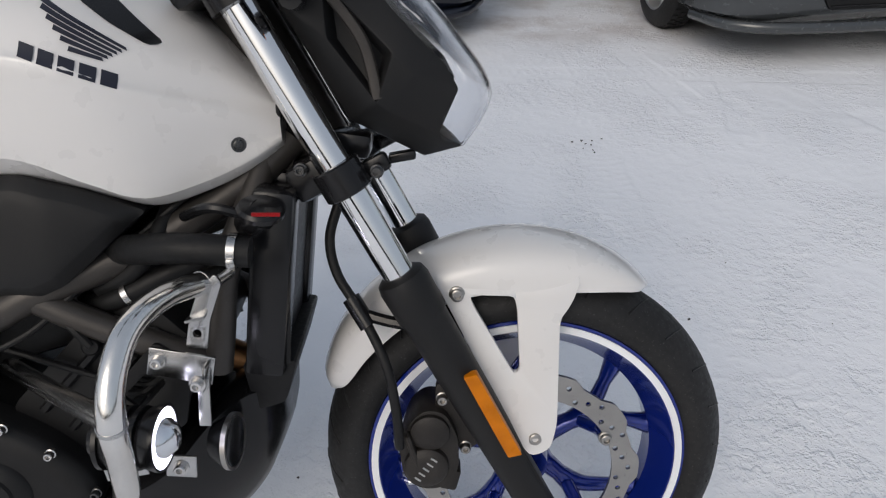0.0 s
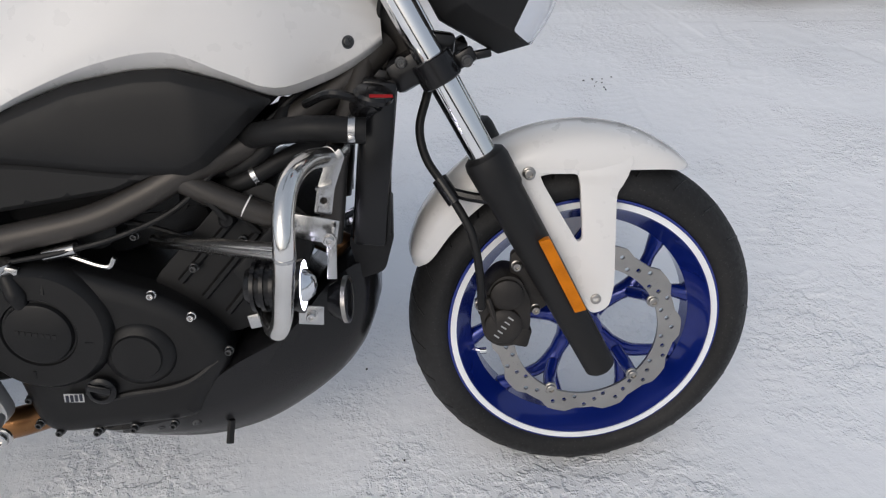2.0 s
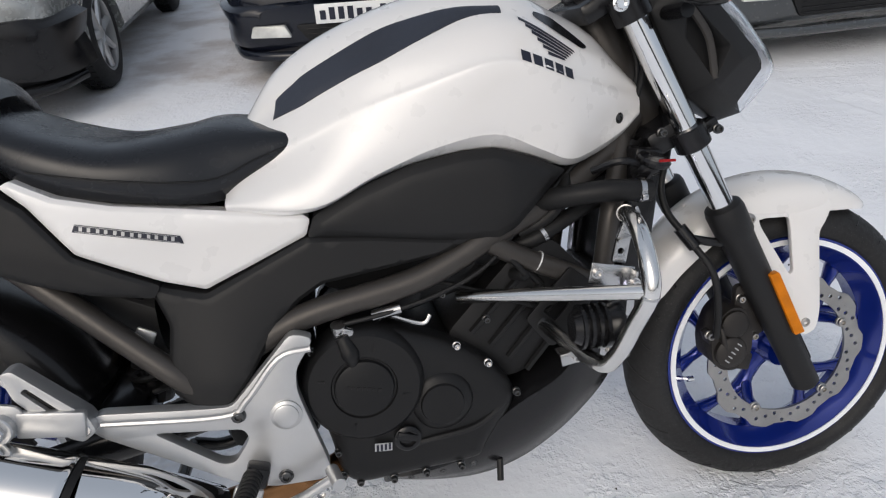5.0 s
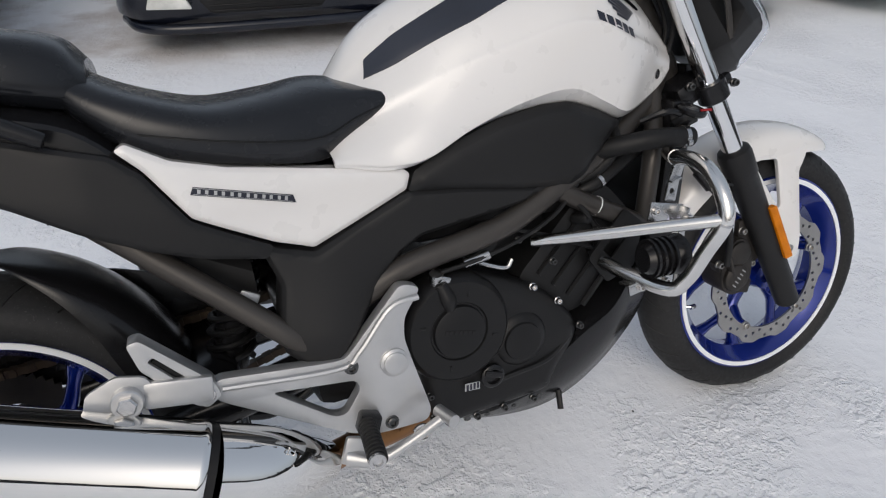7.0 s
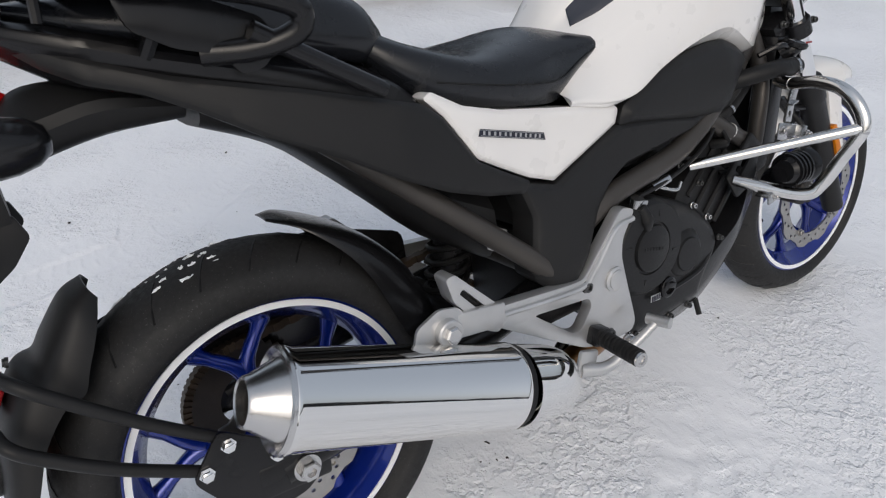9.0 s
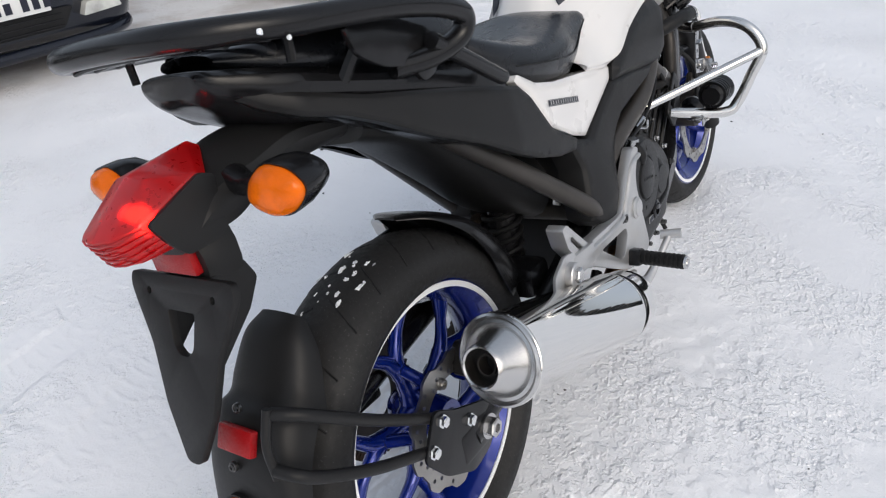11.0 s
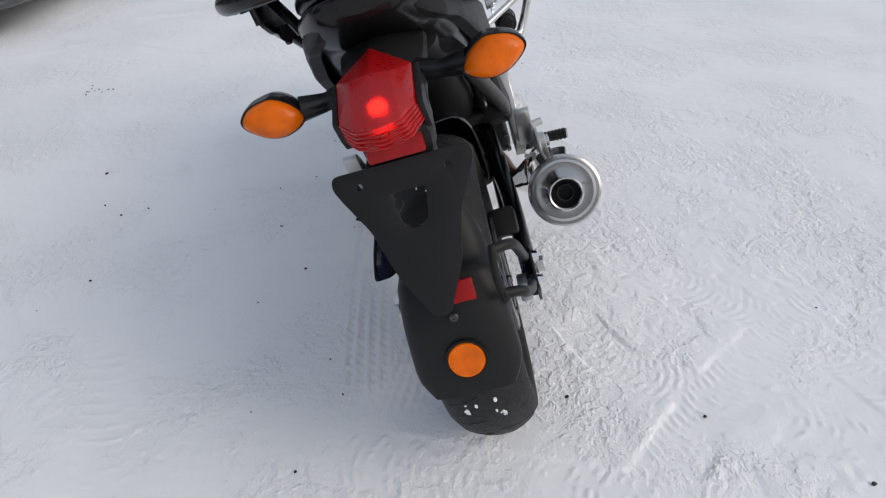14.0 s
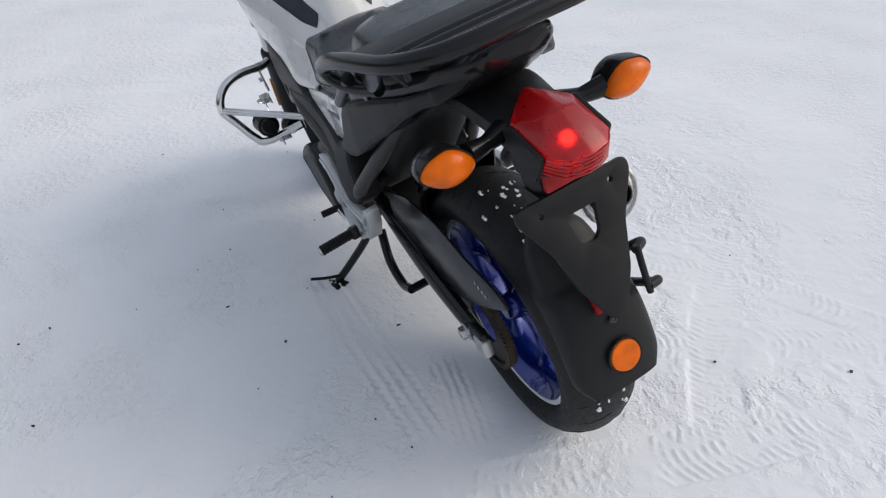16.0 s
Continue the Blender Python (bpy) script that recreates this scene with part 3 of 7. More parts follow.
# wheels
def wheel(name, cx, cz, R, half, rim_half, discs, disc_r, parent_fix):
    """A cast wheel with five forked spokes, tyre, tape ring and brake disc."""
    o = (cx, 0, cz)
    w = rim_half
    rim = lathe([(w, 0.233), (w, 0.217), (w - 0.012, 0.209), (0.35 * w, 0.191), (-0.35 * w, 0.191), (-w + 0.012, 0.209), (-w, 0.217), (-w, 0.233), (-w + 0.007, 0.235), (-0.4 * w, 0.204), (0.4 * w, 0.204), (w - 0.007, 0.235)], o, seg=96, closed=True)
    wheel_ob = part(name, rim, BLUE, bike, "five-spoke cast wheel in metallic blue")
    parent_fix(wheel_ob)
    part("hub", lathe([(-w * 0.9, 0), (-w * 0.9, 0.022), (-w * 0.8, 0.028), (-w * 0.3, 0.034), (w * 0.3, 0.034), (w * 0.8, 0.028), (w * 0.9, 0.022), (w * 0.9, 0)], o, seg=32), BLUE, wheel_ob)
    for k in range(5):
        mid = radians(27 + 72 * k)

        def at(ang, r, y=0.0):
            return (cx + r * math.cos(ang), y, cz + r * math.sin(ang))
        arms = [sweep([at(mid, 0.026), at(mid, 0.05), at(mid, 0.08), at(mid, 0.108)], 0.02, 12, 4, radii=[0.026, 0.0165, 0.014, 0.018])]
        for s in (-1, 1):
            arms.append(sweep([at(mid, 0.098), at(mid + s * 0.10, 0.128), at(mid + s * 0.24, 0.162), at(mid + s * 0.34, 0.201)], 0.013, 10, 4, radii=[0.016, 0.0125, 0.0105, 0.0175]))
        part("spoke", joined(*arms), BLUE, wheel_ob)
    prof = [(0.62, 0.230), (0.92, 0.237), (1.0, 0.252), (0.985, R - 0.040), (0.84, R - 0.0255), (0.6, R - 0.012), (0.32, R - 0.0034), (0, R)]
    ring = [(a * half, r) for a, r in prof] + [(-a * half, r) for a, r in reversed(prof[:-1])] + [(-0.5 * half, 0.219), (0.5 * half, 0.219)]
    tyre = lathe(ring, o, seg=120, closed=True)
    ty = part("tyre", tyre, RUBBER, wheel_ob, "black road tyre with snow in the tread", 60)
    for s in (-1, 1):
        part("rim_tape", lathe([(s * (w + 0.0005), 0.2185), (s * (w + 0.0025), 0.2185), (s * (w + 0.0025), 0.2285), (s * (w + 0.0005), 0.2285)], o, seg=96, closed=True), TAPE, wheel_ob, "white reflective rim tape")
    for y in discs:
        inner = disc_r - 0.038
        outline = []
        for t in np.linspace(0, 2 * math.pi, 120, endpoint=False):
            outline.append((cx + (disc_r - 0.0035 + 0.0045 * np.tanh(3 * math.cos(10 * t))) * math.cos(t), cz + (disc_r - 0.0035 + 0.0045 * np.tanh(3 * math.cos(10 * t))) * math.sin(t)))
        holes = [circle(cx, cz, inner, 60)]
        nh = int(disc_r * 300)
        for i in range(nh):
            rr, t = (disc_r - 0.0145, disc_r - 0.0230, disc_r - 0.0305)[i % 3], 2 * math.pi * i / nh
            holes.append(circle(cx + rr * math.cos(t), cz + rr * math.sin(t), 0.0040, 8))
        disc = part("brake_disc", plate(outline, y, y + 0.005, holes, 0, 0), DISC, wheel_ob, "drilled wavy steel brake disc")
        carrier = [lathe([(y * 0.5, 0.016), (y + 0.012, 0.016), (y + 0.012, 0.030), (y * 0.5, 0.034)], o, seg=32, closed=True)]
        for i in range(5):
            t = radians(25 + 72 * i)
            carrier.append(sweep([(cx + 0.098 * math.cos(t + 0.03), -0.012, cz + 0.098 * math.sin(t + 0.03)), (cx + (inner - 0.004) * math.cos(t), y * 0.6, cz + (inner - 0.004) * math.sin(t)), (cx + (inner + 0.001) * math.cos(t), y + 0.006, cz + (inner + 0.001) * math.sin(t))], 0.011, 10, 3))
            part("disc_bolt", bolt_bm((cx + inner * math.cos(t), y, cz + inner * math.sin(t)), 0.0085, 0.007), DISC, wheel_ob)
        for piece in carrier:
            part("disc_carrier", piece, BLUE, wheel_ob)
    part("valve", joined(sweep([(cx - 0.19, -0.01, cz - 0.05), (cx - 0.175, -0.02, cz - 0.05)], 0.004, 8, 1), lathe([(0, 0.006), (0.012, 0.006)], (cx - 0.178, -0.02, cz - 0.05), (1, 0, 0), 10)), CHROME, wheel_ob)
    return wheel_ob, ty


front_wheel, front_tyre = wheel("front_wheel", 1.532, 0.2805, 0.300, 0.060, 0.050, (-0.068,), 0.160, on_fork)
rear_wheel, rear_tyre = wheel("rear_wheel", 0.0, 0.312, 0.313, 0.081, 0.0565, (-0.082,), 0.120, lambda ob: ob)


def tread(cx, cz, R, half, n):
    """Slanted grooves of the tread, as dark rubber bars sunk into the crown."""
    for i in range(n):
        t0 = 2 * math.pi * i / n
        for s in (-1, 1):
            pts = []
            for k in range(5):
                a, y = t0 + s * 0.03 + 0.11 * k / 4, s * (0.12 + 0.72 * k / 4) * half
                rr = np.interp(abs(y) / half, (0, 0.32, 0.6, 0.84), (R, R - 0.0034, R - 0.012, R - 0.0255)) - 0.0008
                pts.append((cx + rr * math.cos(a), y, cz + rr * math.sin(a)))
            yield sweep(pts, 0.0022, 5, 1)


for cx, cz, R, half, wob in ((1.532, 0.2805, 0.300, 0.060, front_wheel), (0, 0.312, 0.313, 0.080, rear_wheel)):
    g = part("tread_groove", joined(*tread(cx, cz, R, half, 26)), SOFT, wob)
    tagged(g, "slanted tread grooves", kind="stuff")

# fork legs
def fx(z):
    return 1.536 - 0.489 * (z - 0.261)


fdir = V(-0.489, 0, 1).normalized()
for s in (-1, 1):
    y = 0.106 * s
    leg = on_fork(part("fork_leg", joined(
        lathe([(0, 0.0), (0, 0.022), (0.004, 0.0255), (0.072, 0.026), (0.222, 0.0285), (0.352, 0.0295), (0.357, 0.0325), (0.404, 0.0335), (0.414, 0.031), (0.419, 0.024)], (fx(0.236), y, 0.236), fdir, 32),
        plate([(fx(0.29) - 0.018, 0.275), (fx(0.29) + 0.028, 0.292), (fx(0.36) + 0.024, 0.37), (fx(0.36) - 0.01, 0.36)], y - 0.012, y + 0.012, (), 0.008, 0.004)), BLACK, bike, "black fork slider with dust seal"))
    part("fork_tube", lathe([(0, 0.0205), (0.42, 0.0205)], (fx(0.60), y, 0.60), fdir, 28), CHROME, leg, "polished chrome fork tube")
    part("fork_reflector", plate([(1.440, 0.481), (1.457, 0.485), (1.514, 0.363), (1.496, 0.359)], y + s * 0.020, y + s * 0.0335, (), 0.002, 0.001), AMBER, leg, "long amber fork reflector")
    part("fork_cap", joined(lathe([(0, 0.019), (0.012, 0.019), (0.014, 0.012), (0.03, 0.012)], (fx(0.978), y, 0.978), fdir, 6), lathe([(0.02, 0.006), (0.05, 0.006)], (fx(0.978), y, 0.978), fdir, 12)), CHROME, leg, "bright fork adjuster nut")

# yokes and steering head
yoke_low = on_fork(part("lower_yoke", joined(
    *[lathe([(-0.019, 0.027), (-0.017, 0.0295), (0.017, 0.0295), (0.019, 0.027)], (fx(0.733), 0.106 * s, 0.733), fdir, 28) for s in (-1, 1)],
    block((1.275, 0, 0.735), (0.075, 0.20, 0.045), (0, -26, 0), 0.01),
    *[block((fx(0.733) + 0.04, 0.09 * s, 0.745), (0.032, 0.018, 0.022), (0, -26, 0), 0.005) for s in (-1, 1)]), GLOSS, bike, "black lower fork yoke"))
for s in (-1, 1):
    for dx, dz, yy in ((0.042, 0.01, 0.118), (-0.048, 0.012, 0.105)):
        part("yoke_bolt", bolt_bm((fx(0.733) + dx, s * yy, 0.733 + dz), 0.0065, 0.008, (0, s, 0)), DARKBOLT, yoke_low)
yoke_up = on_fork(part("upper_yoke", joined(
    *[lathe([(-0.02, 0.031), (0.02, 0.031)], (fx(0.945), 0.106 * s, 0.945), fdir, 28) for s in (-1, 1)],
    block((1.172, 0, 0.955), (0.09, 0.2, 0.035), (0, -26, 0), 0.01), block((1.155, 0.0, 0.985), (0.05, 0.06, 0.04), (0, -26, 0), 0.008)), GLOSS, bike, "black upper fork yoke"))
part("pinch_bolt", bolt_bm((1.175, -0.142, 0.95), 0.010, 0.01), CHROME, yoke_up)
part("steering_head", joined(lathe([(-0.11, 0.034), (-0.1, 0.04), (0.1, 0.04), (0.11, 0.034)], (1.222, 0, 0.845), (-0.454, 0, 0.891), 28),
     block((1.19, 0, 0.80), (0.09, 0.07, 0.14), (0, 20, 0), 0.02)), TUBE, bike, "cast grey steering head")
on_fork(part("handlebar", sweep([(1.06, -0.36, 1.06), (1.10, -0.28, 1.065), (1.165, -0.12, 1.01), (1.17, 0, 1.0), (1.165, 0.12, 1.01), (1.10, 0.28, 1.065), (1.06, 0.36, 1.06)], 0.011, 12), BLACK, bike, "black tubular handlebar"))
for s in (-1, 1):
    on_fork(part("grip", sweep([(1.055, 0.38 * s, 1.06), (1.085, 0.31 * s, 1.064)], 0.017, 14, 1), SOFT, bike, "black rubber grip"))
on_fork(part("switch_box", block((1.105, -0.25, 1.06), (0.05, 0.06, 0.045), (0, 0, 20), 0.01), GLOSS, bike))
for y0, off in ((-0.03, 0), (0.02, 0.02)):
    part("control_cable", sweep([(1.15, y0 - 0.05, 0.98), (1.21, y0 - 0.06, 0.93), (1.235, -0.075 + off, 0.84), (1.20, -0.06 + off, 0.74), (1.14, -0.07, 0.70)], 0.0045, 8), SOFT, bike)

# front mudguard
def guard_rows(cx, cz, angles, radii, halves, drop):
    rows = []
    for a, r, hw, dp in zip(angles, radii, halves, drop):
        a = radians(a)
        sec = []
        for f, d in ((-1, 1.0), (-0.985, 0.72), (-0.92, 0.42), (-0.75, 0.19), (-0.42, 0.045), (0, 0), (0.42, 0.045), (0.75, 0.19), (0.92, 0.42), (0.985, 0.72), (1, 1.0)):
            rr = r - d * dp
            sec.append((cx + rr * math.cos(a), f * hw, cz + rr * math.sin(a)))
        rows.append(sec)
    return rows


def solid(bm, t):
    bmesh.ops.recalc_face_normals(bm, faces=bm.faces)
    bmesh.ops.solidify(bm, geom=bm.faces[:], thickness=t)
    return bm


mud = on_fork(part("front_mudguard", solid(surf(guard_rows(1.525, 0.298,
      [158, 152, 138, 120, 105, 90, 76, 65, 58, 54.5], [0.300, 0.317, 0.327, 0.331, 0.332, 0.331, 0.327, 0.320, 0.313, 0.308],
      [0.030, 0.055, 0.068, 0.074, 0.076, 0.076, 0.072, 0.062, 0.045, 0.018], [0.012, 0.040, 0.052, 0.055, 0.058, 0.062, 0.055, 0.035, 0.018, 0.006]), 5, 3), 0.003), WHITE, bike, "glossy white front mudguard"))
STAY = [(1.405, 0.592), (1.50, 0.605), (1.60, 0.585), (1.583, 0.545), (1.570, 0.53), (1.565, 0.385), (1.556, 0.350), (1.528, 0.340), (1.508, 0.372), (1.425, 0.55)]
HOLE = rounded([(1.452, 0.567), (1.510, 0.563), (1.514, 0.545), (1.516, 0.462), (1.508, 0.458), (1.458, 0.550)], 0.006, 3)
for s in (-1, 1):
    st = plate(STAY, -0.088, -0.078, [HOLE], 0.012, 0.003)
    for v in st.verts:
        v.co.y += 0.0085 - max(0.0, 0.55 - v.co.z) * 0.17 + max(0.0, v.co.z - 0.568) * 0.6
    if s > 0:
        st = joined(mirrored(st))
    part("mudguard_stay", st, WHITE, mud, "white mudguard stay with a cut-out")
    for p in ((1.436, 0.078 * s, 0.568), (1.535, 0.108 * s, 0.366)):
        part("mudguard_bolt", bolt_bm(p, 0.0085, 0.006, (0, s, 0)), DISC, mud)

# front brake
cal = on_fork(part("brake_caliper", plate([(1.352, 0.322), (1.347, 0.366), (1.362, 0.412), (1.385, 0.432), (1.412, 0.425), (1.428, 0.385), (1.427, 0.335), (1.410, 0.306), (1.376, 0.303)], -0.108, -0.045, (), 0.014, 0.007), RUST, bike, "dirty dark brake caliper"))
part("caliper_boss", lathe([(0, 0.031), (0.012, 0.030), (0.016, 0.026), (0.018, 0.012), (0.016, 0)], (1.383, -0.104, 0.345), (0, -1, 0), 28), RUST, cal)
part("caliper_boss", lathe([(0, 0.027), (0.010, 0.026), (0.013, 0.021), (0.014, 0)], (1.390, -0.104, 0.398), (0, -1, 0), 28), RUST, cal)
part("caliper_bracket", plate([(1.398, 0.425), (1.400, 0.462), (1.416, 0.466), (1.432, 0.440), (1.452, 0.395), (1.462, 0.372), (1.436, 0.352), (1.42, 0.37)], -0.094, -0.080, (), 0.008, 0.003), RUST, cal)
for c, size, turn in (((1.414, -0.092, 0.318), (0.026, 0.035, 0.034), 15), ((1.352, -0.09, 0.372), (0.018, 0.03, 0.024), -20), ((1.366, -0.112, 0.373), (0.010, 0.02, 0.055), -14)):
    part("caliper_lug", block(c, size, (0, turn, 0), 0.005), RUST, cal)
cal.matrix_basis = STEER @ Matrix.Translation((0.004, -0.004, -0.013))
for k in range(5):
    part("caliper_lettering", block((1.371 + 0.0058 * k, -0.1215, 0.332 + 0.0074 * k), (0.0022, 0.0015, 0.010), (0, -50, 0), 0), GREYLOGO, cal, "worn pale lettering bar")
for p in ((1.408, -0.094, 0.440), (1.437, -0.094, 0.362), (1.348, -0.10, 0.378)):
    part("caliper_bolt", bolt_bm(p, 0.007, 0.009), DISC, cal)
on_fork(part("brake_hose", sweep([(1.302, -0.04, 0.728), (1.290, -0.053, 0.69), (1.276, -0.062, 0.645), (1.283, -0.072, 0.600), (1.310, -0.090, 0.556), (1.342, -0.124, 0.498), (1.352, -0.129, 0.43), (1.353, -0.124, 0.370)], 0.0065, 10), SOFT, bike, "black rubber brake hose"))
on_fork(part("hose_clip", joined(sweep([(1.300, -0.085, 0.572), (1.322, -0.10, 0.538)], 0.012, 12, 1), sweep([(1.312, -0.092, 0.553), (1.345, -0.10, 0.545), (1.375, -0.105, 0.54)], 0.008, 8)), GLOSS, bike))
on_fork(part("axle_end", lathe([(0, 0.018), (0.02, 0.018), (0.024, 0.013)], (1.532, -0.09, 0.2805), (0, -1, 0), 20), BLACK, bike))

# headlamp
HEAD_V = dict(rt=(1.215, 0.088, 1.005), r0=(1.243, 0.088, 0.935), r1=(1.315, 0.072, 0.796), f=(1.400, 0.016, 0.738), e=(1.449, 0.012, 0.748), d=(1.420, 0.050, 0.773), c=(1.445, 0.077, 0.828),
              c1=(1.430, 0.086, 0.857), c2=(1.396, 0.091, 0.892), c3=(1.365, 0.093, 0.928), c4=(1.305, 0.085, 0.992), b=(1.362, 0.088, 0.806), g=(1.395, 0.104, 0.847),
              qt=(1.300, 0.103, 0.950), qr=(1.372, 0.107, 0.872), qb=(1.351, 0.100, 0.818), ql=(1.300, 0.098, 0.890),
              it=(1.306, 0.078, 0.936), ir=(1.360, 0.080, 0.868), ib=(1.346, 0.078, 0.830), il=(1.308, 0.074, 0.888),
              kf=(1.400, 0, 0.738), ke=(1.449, 0, 0.748), kr=(1.315, 0, 0.790), kt=(1.215, 0, 1.01), k4=(1.305, 0, 1.0))
HEAD_F = [("g", "c", "c1", "c2", "qr"), ("qr", "c2", "c3", "c4", "qt"), ("qb", "b", "g", "qr"), ("r1", "b", "d", "e", "f"), ("b", "g", "c", "d"), ("r0", "r1", "b", "qb", "ql"),
          ("r0", "ql", "qt", "c4", "rt"), ("qt", "qr", "ir", "it"), ("qr", "qb", "ib", "ir"), ("qb", "ql", "il", "ib"), ("ql", "qt", "it", "il"), ("it", "ir", "ib", "il"),
          ("f", "e", "ke", "kf"), ("r1", "f", "kf", "kr"), ("rt", "c4", "k4", "kt"), ("rt", "r0", "r1", "kr", "kt")]
head = on_fork(part("headlamp_shell", faceted(HEAD_V, HEAD_F, 0.003, False), BLACK, bike, "angular matt black headlamp cowl", 24))
for s in (-1, 1):
    part("cowl_strut", sweep([(1.300, s * 0.098, 0.945), (1.332, s * 0.098, 0.900), (1.344, s * 0.096, 0.870), (1.352, s * 0.096, 0.822)], 0.007, 8, 4, squash=0.6), TUBE, head, "grey strut across the cowl recess")
LENS = [[("e", 1.455, 0.752)], [("d", 1.476, 0.780)], [("c", 1.489, 0.813)], [("c1", 1.480, 0.843)], [("c2", 1.457, 0.876)], [("c3", 1.420, 0.925)], [("c4", 1.350, 0.995)]]
lens_rows = []
for ((n, cx, cz),) in LENS:
    x, y, z = HEAD_V[n]
    half = [(x - 0.002, y - 0.001, z), (x + (cx - x) * 0.45, y * 0.93, z + (cz - z) * 0.35), (x + (cx - x) * 0.85, y * 0.62, z + (cz - z) * 0.8), (cx, 0, cz)]
    lens_rows.append([(a, -b, c) for a, b, c in half] + [(a, b, c) for a, b, c in reversed(half[:-1])])
part("headlamp_lens", solid(surf(lens_rows, 4, 4), 0.003), GLASS, head, "clear headlamp lens", 60)
bowl = bmesh.new()
bp = [[bowl.verts.new((1.300 + 0.022 * i + 0.010 * ((i + j) % 2), -0.08 + 0.04 * j, 0.970 - 0.026 * i - 0.006 * (j % 2))) for j in range(5)] for i in range(6)]
for a, b in zip(bp, bp[1:]):
    for j in range(4):
        bowl.faces.new((a[j], a[j + 1], b[j + 1]))
        bowl.faces.new((a[j], b[j + 1], b[j]))
part("lamp_bowl", bowl, REFLECTOR, head, "faceted silver reflector", 5)
for s in (-1, 1):
    ind = on_fork(part("front_indicator", joined(sweep([(1.27, 0.09 * s, 0.93), (1.275, 0.15 * s, 0.932)], 0.012, 10, 1),
        lathe([(-0.052, 0), (-0.045, 0.014), (-0.02, 0.026), (0.012, 0.030), (0.02, 0.029)], (1.285, 0.195 * s, 0.962), (1, 0, 0.08), 24)), GLOSS, bike, "black front turn signal"))
    part("indicator_lens", lathe([(0.02, 0.029), (0.029, 0.026), (0.034, 0.015), (0.036, 0)], (1.285, 0.195 * s, 0.962), (1, 0, 0.08), 24), ORANGE, ind, "amber lens")
on_fork(part("headlamp_bracket", joined(block((1.31, -0.03, 0.762), (0.05, 0.05, 0.03), (0, 10, 0), 0.006), block((1.372, -0.02, 0.740), (0.035, 0.02, 0.012), (0, -8, 0), 0.003)), GLOSS, bike))

# tank
TANK = [(0.560, [(0.150, 0.716), (0.146, 0.728), (0.120, 0.745), (0.09, 0.77), (0.062, 0.79), (0.045, 0.80), (0.028, 0.805), (0, 0.808)]),
        (0.585, [(0.150, 0.711), (0.145, 0.730), (0.118, 0.765), (0.085, 0.793), (0.058, 0.81), (0.045, 0.815), (0.028, 0.82), (0, 0.822)]),
        (0.640, [(0.154, 0.699), (0.146, 0.735), (0.116, 0.782), (0.088, 0.82), (0.064, 0.84), (0.052, 0.862), (0.030, 0.885), (0, 0.892)]),
        (0.700, [(0.153, 0.702), (0.150, 0.745), (0.130, 0.805), (0.102, 0.855), (0.086, 0.876), (0.066, 0.905), (0.036, 0.928), (0, 0.934)]),
        (0.780, [(0.150, 0.733), (0.152, 0.775), (0.146, 0.838), (0.124, 0.888), (0.104, 0.908), (0.078, 0.940), (0.042, 0.962), (0, 0.968)]),
        (0.870, [(0.154, 0.754), (0.160, 0.798), (0.163, 0.862), (0.140, 0.913), (0.116, 0.935), (0.086, 0.965), (0.046, 0.986), (0, 0.992)]),
        (0.960, [(0.154, 0.757), (0.164, 0.806), (0.177, 0.882), (0.150, 0.930), (0.120, 0.954), (0.090, 0.976), (0.050, 0.995), (0, 1.000)]),
        (1.030, [(0.144, 0.734), (0.158, 0.796), (0.176, 0.872), (0.150, 0.922), (0.120, 0.944), (0.088, 0.966), (0.050, 0.982), (0, 0.985)]),
        (1.085, [(0.127, 0.711), (0.142, 0.776), (0.158, 0.848), (0.142, 0.893), (0.116, 0.918), (0.086, 0.938), (0.050, 0.953), (0, 0.957)]),
        (1.146, [(0.108, 0.723), (0.116, 0.772), (0.124, 0.828), (0.114, 0.866), (0.096, 0.890), (0.074, 0.908), (0.045, 0.917), (0, 0.920)]),
        (1.196, [(0.089, 0.744), (0.090, 0.778), (0.092, 0.812), (0.085, 0.838), (0.072, 0.852), (0.054, 0.860), (0.030, 0.864), (0, 0.865)]),
        (1.230, [(0.072, 0.766), (0.073, 0.782), (0.072, 0.802), (0.066, 0.815), (0.056, 0.824), (0.040, 0.830), (0.022, 0.833), (0, 0.834)])]
TUCK = dict(zip([st[0] for st in TANK], (0.004, 0.006, 0.008, 0.009, 0.011, 0.018, 0.024, 0.017, 0.016, 0.014, 0.012, 0.010)))
TANK = [(x, [(h[0][0] - (0.002 if x < 0.65 else 0.006 if x < 0.75 else 0.013), h[0][1]), (h[0][0] - 0.001, h[0][1] + TUCK[x] - 0.003), (h[0][0] + 0.0015, h[0][1] + TUCK[x] + 0.003)] + h[1:]) for x, h in TANK]
for x, h in TANK:
    if 0.69 < x < 1.12:
        h[1], h[2], h[3] = (h[1][0] + 0.010, h[1][1]), (h[2][0] + 0.011, h[2][1]), (h[3][0] + 0.008, h[3][1])
    y, z = h[4]
    h[4:5] = [(y + 0.002, z - 0.008), (y - 0.004, z + 0.009)]      # crisp shoulder line
tank_bm = hull(TANK, 5, 5)
tank_tree = tree_of(tank_bm)
tank = part("tank_cover", tank_bm, WHITE, bike, "pearl white tank cover with a folded shoulder", 50)
INLAY_LO = [(0.643, 0.078, 0.832), (0.68, 0.096, 0.845), (0.714, 0.107, 0.861), (0.803, 0.128, 0.897), (0.87, 0.130, 0.925), (0.935, 0.125, 0.948), (0.99, 0.122, 0.945)]
